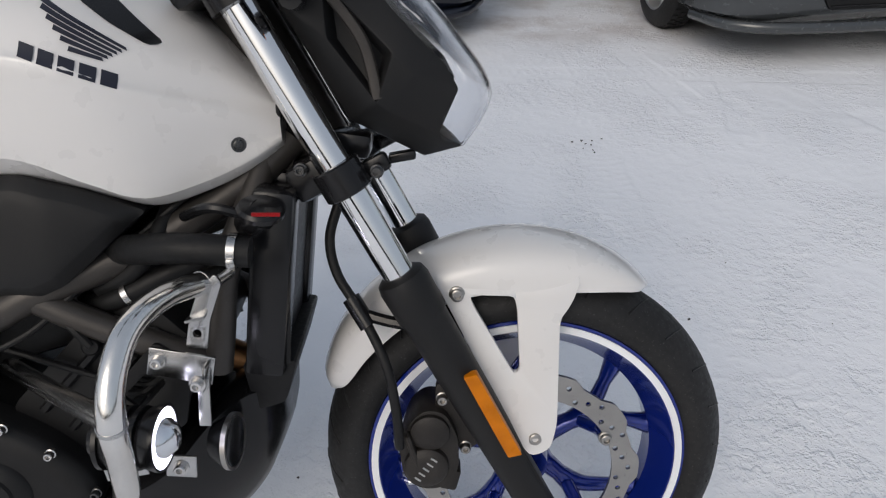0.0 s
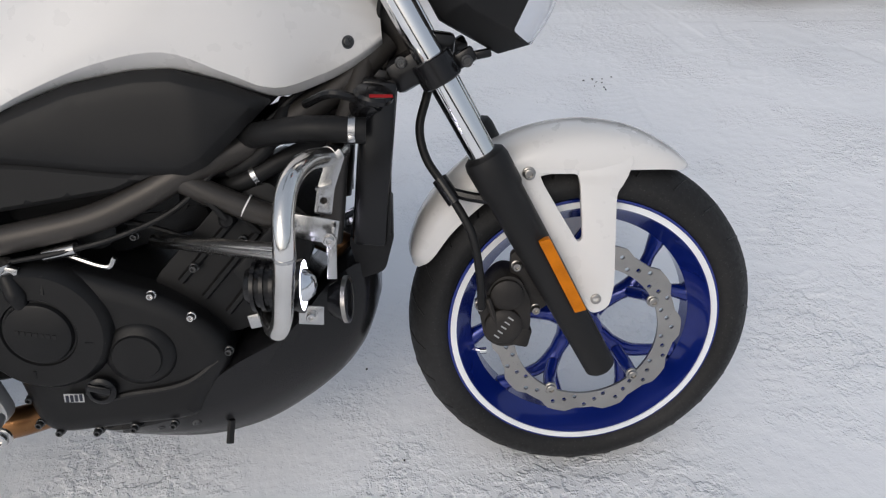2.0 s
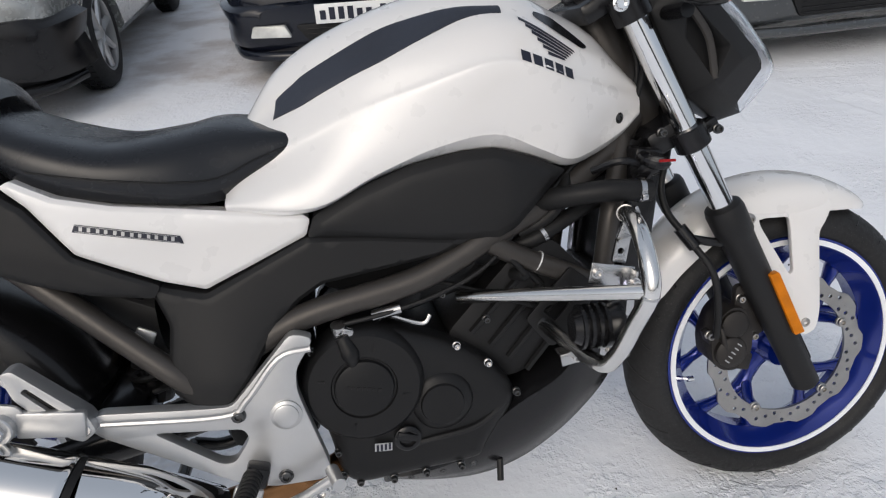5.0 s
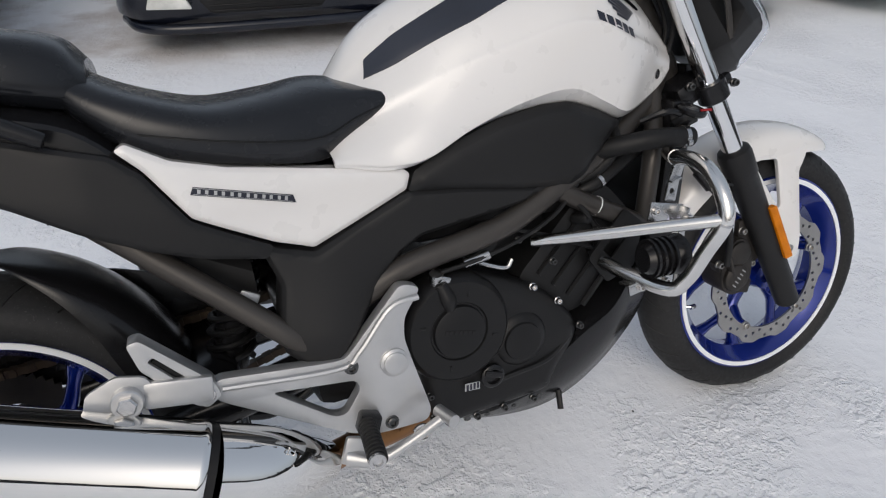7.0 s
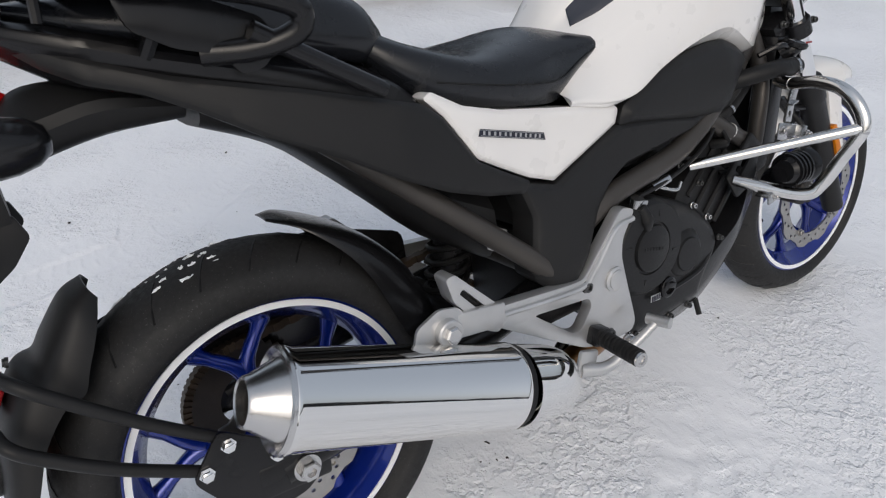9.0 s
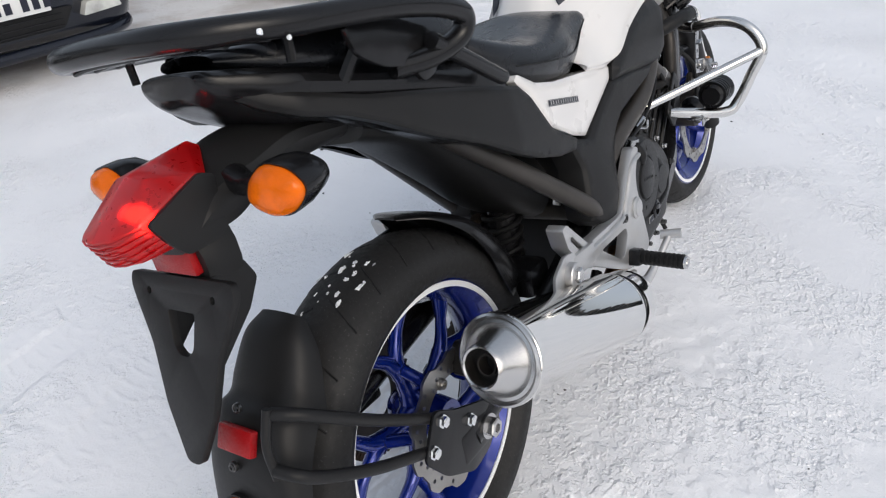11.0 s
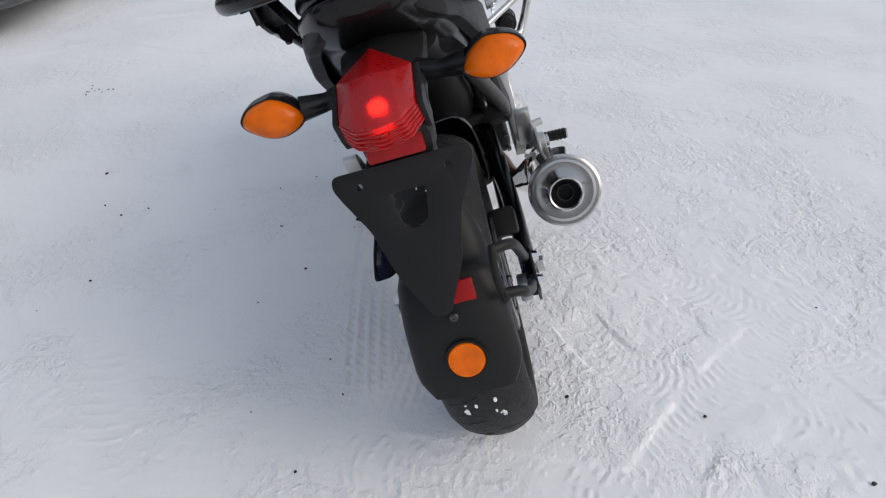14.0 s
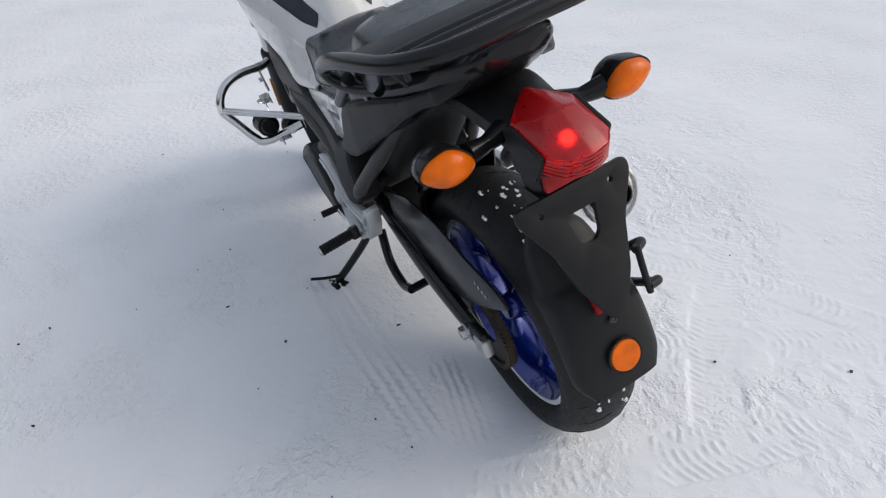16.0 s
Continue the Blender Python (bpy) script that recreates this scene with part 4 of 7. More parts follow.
INLAY_HI = [(0.648, 0.064, 0.862), (0.676, 0.072, 0.882), (0.703, 0.079, 0.899), (0.80, 0.090, 0.943), (0.86, 0.098, 0.960), (0.925, 0.105, 0.968), (0.99, 0.108, 0.958)]
for s in (-1, 1):
    ctrl = []
    for a, b in zip(INLAY_LO, INLAY_HI):
        line = []
        for f, lift in ((0, -0.004), (0.02, 0.0015), (0.25, 0.003), (0.5, 0.0035), (0.75, 0.003), (0.98, 0.0015), (1, -0.004)):
            q = Vector(a).lerp(Vector(b), f)
            q.y *= s
            p, n, *_ = tank_tree.find_nearest(q)
            n = n if n.y * s + n.z > 0 else -n
            line.append(tuple(p + n * lift))
        ctrl.append(line)
    ctrl.insert(0, [(p[0] - 0.001, p[1] * 0.98, p[2] - 0.006) for p in ctrl[0]])
    part("tank_inlay", surf(ctrl, 5, 2), STRIP, tank, "dark blue-grey inlay along the tank")
for s in (-1, 1):
    spot, out, *_ = tank_tree.ray_cast(V(1.184, 0.5 * s, 0.774), V(0, -s, 0))
    out = out if out.y * s > 0 else -out
    part("tank_bolt", joined(bolt_bm(spot[:], 0.0055, 0.003, out[:]), lathe([(-0.001, 0.0), (-0.001, 0.009), (0.0008, 0.009), (0.0004, 0.0075), (0.0004, 0)], spot[:], out[:], 24)), DARKBOLT, tank)
    part("tank_slot", decal(rounded([(1.045, 0.950), (1.075, 0.938), (1.126, 0.889), (1.113, 0.887), (1.078, 0.911), (1.04, 0.942)], 0.006, 3), tank_tree, 0.0015, s), GLOSS, tank, "dark slot in the tank shoulder")
    # emblem: five slanting feathers over a bar
    feathers = []
    for k in range(6):
        x0, z0 = 1.013 + 0.0066 * k, 0.938 - 0.0105 * k
        x1, z1 = 1.094 - 0.004 * k, 0.884 - 0.0018 * k
        feathers.append(decal([(x0, z0), (x0 + 0.001, z0 + 0.0048), (x1, z1 + 0.0025), (x1 + 0.001, z1 - 0.0012)], tank_tree, 0.0012, s))
    for fe in feathers:
        part("emblem_feather", fe, DARKLOGO, tank, "navy emblem stripe")
    bars = []
    for k in range(5):
        ba, bz = 1.004 + 0.0172 * k, 0.897 - 0.0076 * k
        bars.append(decal([(ba, bz), (ba + 0.0135, bz - 0.006), (ba + 0.0125, bz - 0.0205), (ba - 0.001, bz - 0.0145)], tank_tree, 0.0012, s))
    for ba in bars:
        part("badge_bar", ba, DARKLOGO, tank, "navy badge bar")

# white panel below the seat
REAR_WHITE = [(0.276, 0.788), (0.305, 0.757), (0.352, 0.684), (0.395, 0.659), (0.455, 0.626), (0.511, 0.604), (0.585, 0.632), (0.666, 0.664), (0.674, 0.688), (0.664, 0.697), (0.522, 0.7225), (0.41, 0.744), (0.34, 0.765), (0.290, 0.795)]


def wy(x, z):
    return -float(np.interp(x, (0.27, 0.35, 0.50, 0.60, 0.68), (0.164, 0.162, 0.149, 0.147, 0.146))) + 0.10 * max(0, z - 0.70)


wp = moulded(REAR_WHITE, wy, 0.004, 0.007, 0.03, 0.005)
panel_tree = tree_of(wp)
side_panels = both("rear_side_panel", wp, WHITE, "white side panel below the seat")
for sp, s in zip(side_panels, (-1, 1)):
    def lab(u, w):      # along and across the badge
        return (0.356 + 0.139 * u - 0.003 * w, 0.7235 - 0.0395 * u + 0.0125 * (w - 0.5))
    tree = panel_tree
    def stick(pts, off):
        d = decal([lab(*p) for p in pts], tree, off)
        return d if s < 0 else joined(mirrored(d))
    part("badge_plate", stick([(0, 0), (1, 0), (1, 1), (0.06, 1)], 0.0012), DARKLOGO, sp, "dark model badge with light edging")
    marks = [stick([(0.03, 0.1), (0.97, 0.1), (0.97, 0.16), (0.03, 0.16)], 0.002), stick([(0.05, 0.85), (0.97, 0.85), (0.97, 0.91), (0.05, 0.91)], 0.002)]
    for k in range(6):
        u = 0.07 + 0.15 * k
        marks += [stick([(u, 0.25), (u + 0.03, 0.25), (u + 0.05, 0.75), (u + 0.02, 0.75)], 0.002), stick([(u + 0.07, 0.25), (u + 0.10, 0.25), (u + 0.12, 0.75), (u + 0.09, 0.75)], 0.002)]
    for mk in marks:
        part("badge_bar", mk, GREYLOGO, sp, "silver badge bar")

# seats
SEAT = [(0.222, [(0.085, 0.845), (0.106, 0.860), (0.100, 0.884), (0.07, 0.899), (0, 0.905)]),
        (0.255, [(0.110, 0.812), (0.126, 0.832), (0.118, 0.862), (0.08, 0.880), (0, 0.885)]),
        (0.310, [(0.128, 0.772), (0.145, 0.800), (0.134, 0.838), (0.09, 0.853), (0, 0.856)]),
        (0.400, [(0.138, 0.748), (0.156, 0.776), (0.144, 0.810), (0.095, 0.826), (0, 0.828)]),
        (0.490, [(0.138, 0.733), (0.152, 0.764), (0.136, 0.806), (0.085, 0.828), (0, 0.832)]),
        (0.555, [(0.122, 0.727), (0.138, 0.760), (0.122, 0.808), (0.08, 0.832), (0, 0.842)]),
        (0.610, [(0.112, 0.755), (0.126, 0.780), (0.114, 0.808), (0.085, 0.824), (0, 0.835)]),
        (0.655, [(0.106, 0.782), (0.117, 0.793), (0.110, 0.808), (0.09, 0.815), (0, 0.82)]),
        (0.680, [(0.099, 0.795), (0.105, 0.799), (0.102, 0.804), (0.09, 0.807), (0, 0.81)])]
seat = part("rider_seat", hull(SEAT, 5, 4), VINYL, bike, "smooth black vinyl rider seat", 60)
for s in (-1, 1):
    part("seat_seam", sweep([(0.31, s * 0.146, 0.803), (0.40, s * 0.157, 0.783), (0.49, s * 0.153, 0.767), (0.555, s * 0.139, 0.763), (0.61, s * 0.127, 0.782), (0.655, s * 0.1175, 0.794)], 0.0012, 6), SOFT, seat)
PILL = [(-0.165, [(0.03, 0.955), (0.05, 0.962), (0.045, 0.97), (0.03, 0.973), (0, 0.975)]),
        (-0.105, [(0.075, 0.928), (0.098, 0.94), (0.09, 0.963), (0.06, 0.972), (0, 0.975)]),
        (0.00, [(0.105, 0.90), (0.125, 0.918), (0.115, 0.948), (0.08, 0.962), (0, 0.966)]),
        (0.10, [(0.112, 0.876), (0.132, 0.898), (0.122, 0.935), (0.085, 0.952), (0, 0.957)]),
        (0.18, [(0.112, 0.855), (0.130, 0.88), (0.120, 0.924), (0.085, 0.943), (0, 0.950)]),
        (0.235, [(0.10, 0.842), (0.116, 0.866), (0.108, 0.905), (0.075, 0.926), (0, 0.934)]),
        (0.262, [(0.085, 0.845), (0.095, 0.86), (0.09, 0.882), (0.06, 0.897), (0, 0.903)])]
part("pillion_seat", hull(PILL, 4, 4), VINYL, bike, "smooth black vinyl pillion seat", 60)

# tail
TAIL = [(-0.197, [(0, 0.935), (0.03, 0.938), (0.050, 0.948), (0.044, 0.958), (0, 0.961)]),
        (-0.182, [(0, 0.918), (0.045, 0.918), (0.070, 0.938), (0.06, 0.958), (0, 0.962)]),
        (-0.118, [(0, 0.872), (0.07, 0.880), (0.104, 0.912), (0.09, 0.94), (0, 0.946)]),
        (-0.04, [(0, 0.845), (0.088, 0.850), (0.124, 0.886), (0.11, 0.912), (0, 0.93)]),
        (0.05, [(0, 0.805), (0.105, 0.795), (0.138, 0.855), (0.122, 0.885), (0, 0.905)]),
        (0.14, [(0, 0.76), (0.122, 0.742), (0.146, 0.827), (0.128, 0.858), (0, 0.88)]),
        (0.23, [(0, 0.72), (0.134, 0.700), (0.151, 0.803), (0.130, 0.828), (0, 0.85)]),
        (0.29, [(0, 0.70), (0.138, 0.672), (0.146, 0.745), (0.125, 0.775), (0, 0.80)]),
        (0.345, [(0, 0.67), (0.140, 0.640), (0.142, 0.665), (0.115, 0.70), (0, 0.76)]),
        (0.42, [(0, 0.62), (0.138, 0.600), (0.138, 0.615), (0.10, 0.65), (0, 0.70)])]
part("tail_cowl", hull(TAIL, 4, 3), GLOSS, bike, "gloss black tail fairing", 30)
TAIL_SIDE = [(-0.188, 0.946), (-0.160, 0.934), (-0.125, 0.914), (-0.032, 0.876), (0.108, 0.835), (0.270, 0.783), (0.302, 0.755), (0.349, 0.682), (0.392, 0.656), (0.452, 0.622), (0.440, 0.605), (0.36, 0.625), (0.29, 0.652), (0.215, 0.692), (0.148, 0.735), (0.053, 0.787), (-0.014, 0.832), (-0.066, 0.862), (-0.116, 0.880), (-0.150, 0.902), (-0.184, 0.934)]
both("tail_side_panel", moulded(TAIL_SIDE, lambda x, z: -float(np.interp(x, (-0.195, -0.118, -0.04, 0.05, 0.14, 0.23, 0.36, 0.46), (0.054, 0.106, 0.128, 0.146, 0.158, 0.168, 0.164, 0.155))) - 0.004 + 0.10 * max(0, z - 0.80 + 0.35 * x), 0.004, 0.006, 0.02, 0.006), BLACK, "matt black tail side panel")
INNER = [(0.0, [(0, 0.80), (0.06, 0.805), (0.075, 0.83), (0, 0.85)]), (0.10, [(0, 0.75), (0.062, 0.758), (0.08, 0.785), (0, 0.82)]),
         (0.18, [(0, 0.68), (0.065, 0.69), (0.085, 0.73), (0, 0.78)]), (0.26, [(0, 0.60), (0.068, 0.615), (0.09, 0.68), (0, 0.74)]),
         (0.33, [(0, 0.53), (0.07, 0.545), (0.095, 0.62), (0, 0.70)]), (0.42, [(0, 0.47), (0.075, 0.48), (0.10, 0.57), (0, 0.66)])]
part("inner_mudguard", hull(INNER, 4, 3), BLACK, bike, "black plastic inner mudguard", 30)

# black covers along the side
COVER = [(0.667, 0.662), (0.680, 0.692), (0.742, 0.722), (0.83, 0.749), (0.91, 0.760), (0.96, 0.759), (1.02, 0.738), (1.078, 0.708), (1.060, 0.694), (0.985, 0.632), (0.955, 0.620), (0.86, 0.628)]


def cy(x, z):
    return -0.150 + 0.25 * max(0, x - 0.98) - 0.03 * max(0, 0.76 - z)


both("upper_side_cover", moulded(COVER, cy, 0.011, 0.015, 0.04, 0.006, relief=lambda x, z, d: 0.002 * min(1, max(0, d - 0.014) / 0.03)), BLACK, "matt black side cover below the tank")
LOW = [(0.355, 0.677), (0.40, 0.650), (0.455, 0.616), (0.510, 0.598), (0.58, 0.626), (0.666, 0.662), (0.76, 0.652), (0.86, 0.634), (0.915, 0.626), (0.86, 0.606), (0.76, 0.596), (0.68, 0.588), (0.64, 0.566), (0.60, 0.528), (0.55, 0.46), (0.506, 0.412), (0.47, 0.425), (0.438, 0.455), (0.44, 0.50), (0.452, 0.56), (0.435, 0.612), (0.395, 0.645)]


def ly(x, z):
    return -0.150 - 0.03 * math.exp(-((x - 0.52) / 0.10) ** 2) * max(0, min(1, (0.62 - z) / 0.15)) - 0.004 * max(0, min(1, (x - 0.62) / 0.08))


both("lower_side_cover", moulded(LOW, ly, 0.007, 0.007, 0.05, 0.008), BLACK, "matt black lower side cover")

# tubular main structure
both("main_tube", sweep([(0.50, -0.14, 0.47), (0.565, -0.148, 0.505), (0.652, -0.152, 0.542), (0.807, -0.150, 0.567), (0.886, -0.145, 0.594), (0.945, -0.136, 0.620), (1.053, -0.105, 0.655), (1.12, -0.084, 0.688), (1.18, -0.066, 0.722), (1.235, -0.035, 0.768)], 0.0205, 16), TUBE, "dark grey steel main tube")
both("engine_tube", sweep([(0.93, -0.138, 0.618), (0.99, -0.136, 0.580), (1.06, -0.130, 0.543), (1.13, -0.122, 0.505)], 0.0175, 14), TUBE, "dark grey steel engine tube")
both("down_tube", sweep([(1.21, -0.04, 0.77), (1.185, -0.085, 0.70), (1.155, -0.118, 0.63), (1.14, -0.122, 0.55), (1.13, -0.122, 0.50)], 0.0175, 14), TUBE)
both("seat_tube", sweep([(0.47, -0.162, 0.458), (0.43, -0.160, 0.498), (0.31, -0.128, 0.608), (0.194, -0.098, 0.714), (0.12, -0.085, 0.78)], 0.0185, 14), TUBE, "dark grey steel seat tube")
part("head_gusset", plate([(1.02, 0.655), (1.12, 0.715), (1.20, 0.775), (1.245, 0.75), (1.19, 0.68), (1.10, 0.645)], -0.05, 0.05, (), 0.02, 0.008), TUBE, bike)
part("cross_tube", sweep([(0.47, -0.15, 0.46), (0.47, 0.15, 0.46)], 0.02, 12, 1), TUBE, bike)

# engine
CRANK = [(0.635, 0.40), (0.65, 0.48), (0.68, 0.505), (0.75, 0.508), (0.80, 0.49), (0.875, 0.452), (0.925, 0.415), (0.965, 0.362), (0.962, 0.325), (0.91, 0.262), (0.90, 0.235), (0.68, 0.235), (0.66, 0.262), (0.655, 0.32)]
engine = part("crankcase", joined(plate([(x * 0.985 + 0.012, z * 0.99) for x, z in CRANK], -0.125, 0.135, (), 0.02, 0.01)), CASE, bike, "matt black engine crankcase")
right = panel(CRANK, lambda x, z: -0.138 - 0.012 * math.exp(-((x - 0.74) / 0.12) ** 2), 0.018, 0.022, 0.03, 0.03, more=[(0.03, 0.019)])
part("engine_cover", right, CASE, engine, "black cast engine side cover")
part("engine_cover", joined(mirrored(panel(CRANK, lambda x, z: -0.142, 0.02, 0.03, 0.03, 0.03))), CASE, engine, "black cast engine side cover")
ALT = [(0.755, 0.255), (0.770, 0.385), (0.825, 0.435), (0.92, 0.432), (1.02, 0.395), (1.085, 0.35), (1.06, 0.305), (0.96, 0.232), (0.85, 0.205), (0.79, 0.215)]
alt = part("alternator_cover", joined(mirrored(panel(ALT, lambda x, z: -0.165, 0.024, 0.030, 0.05, 0.03, more=[(0.03, 0.022)]))), CASE, engine, "bulging black alternator cover")
for p in ((0.775, 0.30), (0.80, 0.405), (0.92, 0.42), (1.03, 0.375), (0.98, 0.262), (0.86, 0.222)):
    part("alternator_bolt", bolt_bm((p[0], 0.170, p[1]), 0.0055, 0.008, (0, 1, 0)), BRUSHED, alt)
part("clutch_cover", lathe([(-0.03, 0.098), (0.0, 0.097), (0.012, 0.092), (0.018, 0.086), (0.019, 0.052), (0.016, 0.05), (0.016, 0.047), (0.022, 0.045), (0.024, 0.04), (0.024, 0)], (0.718, -0.162, 0.418), (0, -1, 0), 64), CASE, engine, "round black clutch cover")
for k in range(4):
    a = radians(70 + 90 * k)
    part("cover_rib", sweep([(0.718 + 0.062 * math.cos(a), -0.180, 0.418 + 0.062 * math.sin(a)), (0.718 + 0.088 * math.cos(a + 0.06), -0.176, 0.418 + 0.088 * math.sin(a + 0.06))], 0.0028, 6, 1), CASE, engine)
for k in range(7):
    part("clutch_lettering", block((0.693 + 0.008 * k, -0.1865, 0.425 - 0.002 * k), (0.005, 0.001, 0.006), (0, 10, 0), 0), BLACK, engine, "raised lettering bar")
part("water_pump_cover", lathe([(-0.03, 0.055), (0.004, 0.053), (0.012, 0.046), (0.016, 0.036), (0.020, 0.034), (0.021, 0)], (0.838, -0.155, 0.362), (0, -1, 0), 48), CASE, engine, "round black pump cover")
part("oil_filler", joined(lathe([(0, 0.022), (0.006, 0.022), (0.009, 0.018), (0.009, 0.014), (0.003, 0.013), (0.003, 0)], (0.775, -0.168, 0.312), (0, -1, 0), 28), block((0.775, -0.176, 0.318), (0.034, 0.008, 0.012), (0, 20, 0), 0.003)), GLOSS, engine, "black oil filler cap")
part("cover_edge", sweep([(0.72, -0.150, 0.275), (0.80, -0.162, 0.296), (0.89, -0.160, 0.305), (0.945, -0.150, 0.335)], 0.006, 8), CASE, engine)
part("oil_label", block((0.7345, -0.1735, 0.305), (0.028, 0.001, 0.014), (0, 6, 0), 0), GREYLOGO, engine, "small silver oil label")
for k in range(4):
    part("oil_label_mark", block((0.725 + 0.0065 * k, -0.1745, 0.305), (0.004, 0.001, 0.011), (0, 6, 0), 0), DARKLOGO, engine)
for p in ((0.872, 0.452), (0.921, 0.413), (0.965, 0.352), (0.645, 0.482), (0.633, 0.432), (0.655, 0.36), (0.662, 0.30), (0.664, 0.255), (0.69, 0.238), (0.745, 0.232), (0.80, 0.232), (0.86, 0.232), (0.69, 0.505)):
    part("engine_bolt", bolt_bm((p[0], -0.156, p[1]), 0.0055, 0.008), BRUSHED if p[0] > 0.87 and p[1] > 0.4 else DARKBOLT, engine)
for p in ((0.735, 0.225), (0.775, 0.222), (0.83, 0.222), (0.885, 0.224)):
    part("sump_bolt", bolt_bm((p[0], -0.13, p[1]), 0.007, 0.012, (0, -0.3, -1)), DARKBOLT, engine)
part("clutch_arm", joined(lathe([(-0.02, 0.012), (0.02, 0.012)], (0.692, -0.163, 0.505), (0, -0.3, 1), 16), block((0.700, -0.172, 0.512), (0.026, 0.010, 0.014), (0, 20, 0), 0.002)), ZINC, engine, "silver clutch lever arm")
part("clutch_boss", sweep([(0.695, -0.172, 0.505), (0.704, -0.178, 0.478), (0.706, -0.176, 0.455)], 0.014, 10, radii=[0.012, 0.015, 0.008]), CASE, engine)
part("clutch_cable", sweep([(0.70, -0.165, 0.522), (0.77, -0.165, 0.530), (0.85, -0.160, 0.545), (0.93, -0.150, 0.575), (1.0, -0.13, 0.63), (1.12, -0.09, 0.72)], 0.004, 8), SOFT, bike)
part("cable_bracket", joined(sweep([(0.745, -0.158, 0.525), (0.79, -0.160, 0.532)], 0.009, 10, 1), sweep([(0.77, -0.15, 0.52), (0.82, -0.155, 0.50), (0.835, -0.155, 0.512)], 0.004, 8)), ZINC, engine, "silver cable bracket")
cyl = plate([(0.86, 0.455), (0.985, 0.575), (1.05, 0.60), (1.12, 0.52), (1.09, 0.46), (1.0, 0.37), (0.955, 0.36)], -0.118, 0.118, (), 0.02, 0.012)
cylinder = part("cylinder_block", cyl, CASE, bike, "forward-leaning black cylinder block")
for k in range(4):
    part("cylinder_rib", sweep([(0.905 + 0.03 * k, -0.120, 0.455 - 0.028 * k), (1.0 + 0.028 * k, -0.123, 0.548 - 0.026 * k)], 0.006, 6, 1), CASE, cylinder)
part("intake_body", joined(block((0.93, 0, 0.60), (0.20, 0.18, 0.09), (0, 12, 0), 0.02), block((0.80, 0, 0.60), (0.26, 0.22, 0.10), (0, 0, 0), 0.03)), BLACK, bike)
part("throttle_body", joined(block((0.865, 0, 0.545), (0.17, 0.15, 0.09), (0, -14, 0), 0.02), lathe([(-0.085, 0.030), (0.085, 0.030)], (0.90, 0, 0.575), (0, 1, 0), 24)), CASE, bike)
part("battery_box", block((0.56, 0, 0.60), (0.20, 0.22, 0.16), (0, 0, 0), 0.02), BLACK, bike)
part("gearbox_rear", block((0.56, 0, 0.40), (0.16, 0.19, 0.22), (0, 0, 0), 0.03), CASE, bike)
for p, dx in (((1.037, -0.128, 0.601), 0.0),):
    part("water_hose", sweep([(0.97, -0.09, 0.585), (1.02, -0.118, 0.598), (1.09, -0.11, 0.628), (1.15, -0.09, 0.645)], 0.013, 12), SOFT, bike, "black rubber water hose")
    part("hose_clamp", lathe([(-0.0035, 0.0135), (-0.0035, 0.0148), (0.0035, 0.0148), (0.0035, 0.0135)], (1.037, -0.119, 0.605), (0.95, 0.1, 0.4), 24, True), ZINC, bike, "steel hose clamp")
part("radiator_hose", sweep([(1.02, -0.10, 0.655), (1.07, -0.145, 0.668), (1.13, -0.168, 0.674), (1.20, -0.168, 0.666)], 0.0175, 16), SOFT, bike, "thick black radiator hose")
part("hose_clamp", joined(lathe([(-0.0045, 0.018), (-0.0045, 0.0198), (0.0045, 0.0198), (0.0045, 0.018)], (1.182, -0.168, 0.669), (1, 0, -0.12), 28, True), block((1.182, -0.187, 0.661), (0.010, 0.008, 0.010), (0, 0, 0), 0.002)), ZINC, bike, "steel hose clamp")
part("cable_tie", lathe([(-0.0011, 0.0176), (-0.0011, 0.0186), (0.0011, 0.0186), (0.0011, 0.0176)], (1.02, -0.133, 0.565), (0.8, 0, -0.5), 20, True), PLATEWHITE, bike, "white cable tie")

# sump fairing
BELLY = [(0.70, [(0.06, 0.222), (0.10, 0.228), (0.12, 0.25), (0, 0.26)]), (0.76, [(0.05, 0.185), (0.11, 0.195), (0.138, 0.235), (0, 0.26)]),
         (0.88, [(0.045, 0.163), (0.105, 0.172), (0.146, 0.27), (0, 0.29)]), (0.97, [(0.04, 0.172), (0.10, 0.183), (0.150, 0.325), (0, 0.33)]),
         (1.05, [(0.035, 0.205), (0.095, 0.221), (0.146, 0.365), (0, 0.37)]), (1.115, [(0.03, 0.25), (0.088, 0.268), (0.128, 0.43), (0, 0.435)]),
         (1.155, [(0.02, 0.29), (0.085, 0.312), (0.118, 0.455), (0, 0.46)]), (1.178, [(0.02, 0.335), (0.075, 0.352), (0.10, 0.455), (0, 0.46)]),
         (1.192, [(0.015, 0.37), (0.05, 0.385), (0.07, 0.46), (0, 0.465)])]
part("belly_pan", hull([(x, [(0, h[0][1] - 0.004)] + h) for x, h in BELLY], 5, 3), GLOSS, bike, "gloss black belly pan splashed with dirt", 30)
part("drain_stub", sweep([(0.935, -0.12, 0.205), (0.93, -0.135, 0.172)], 0.006, 8, 1), SOFT, bike)

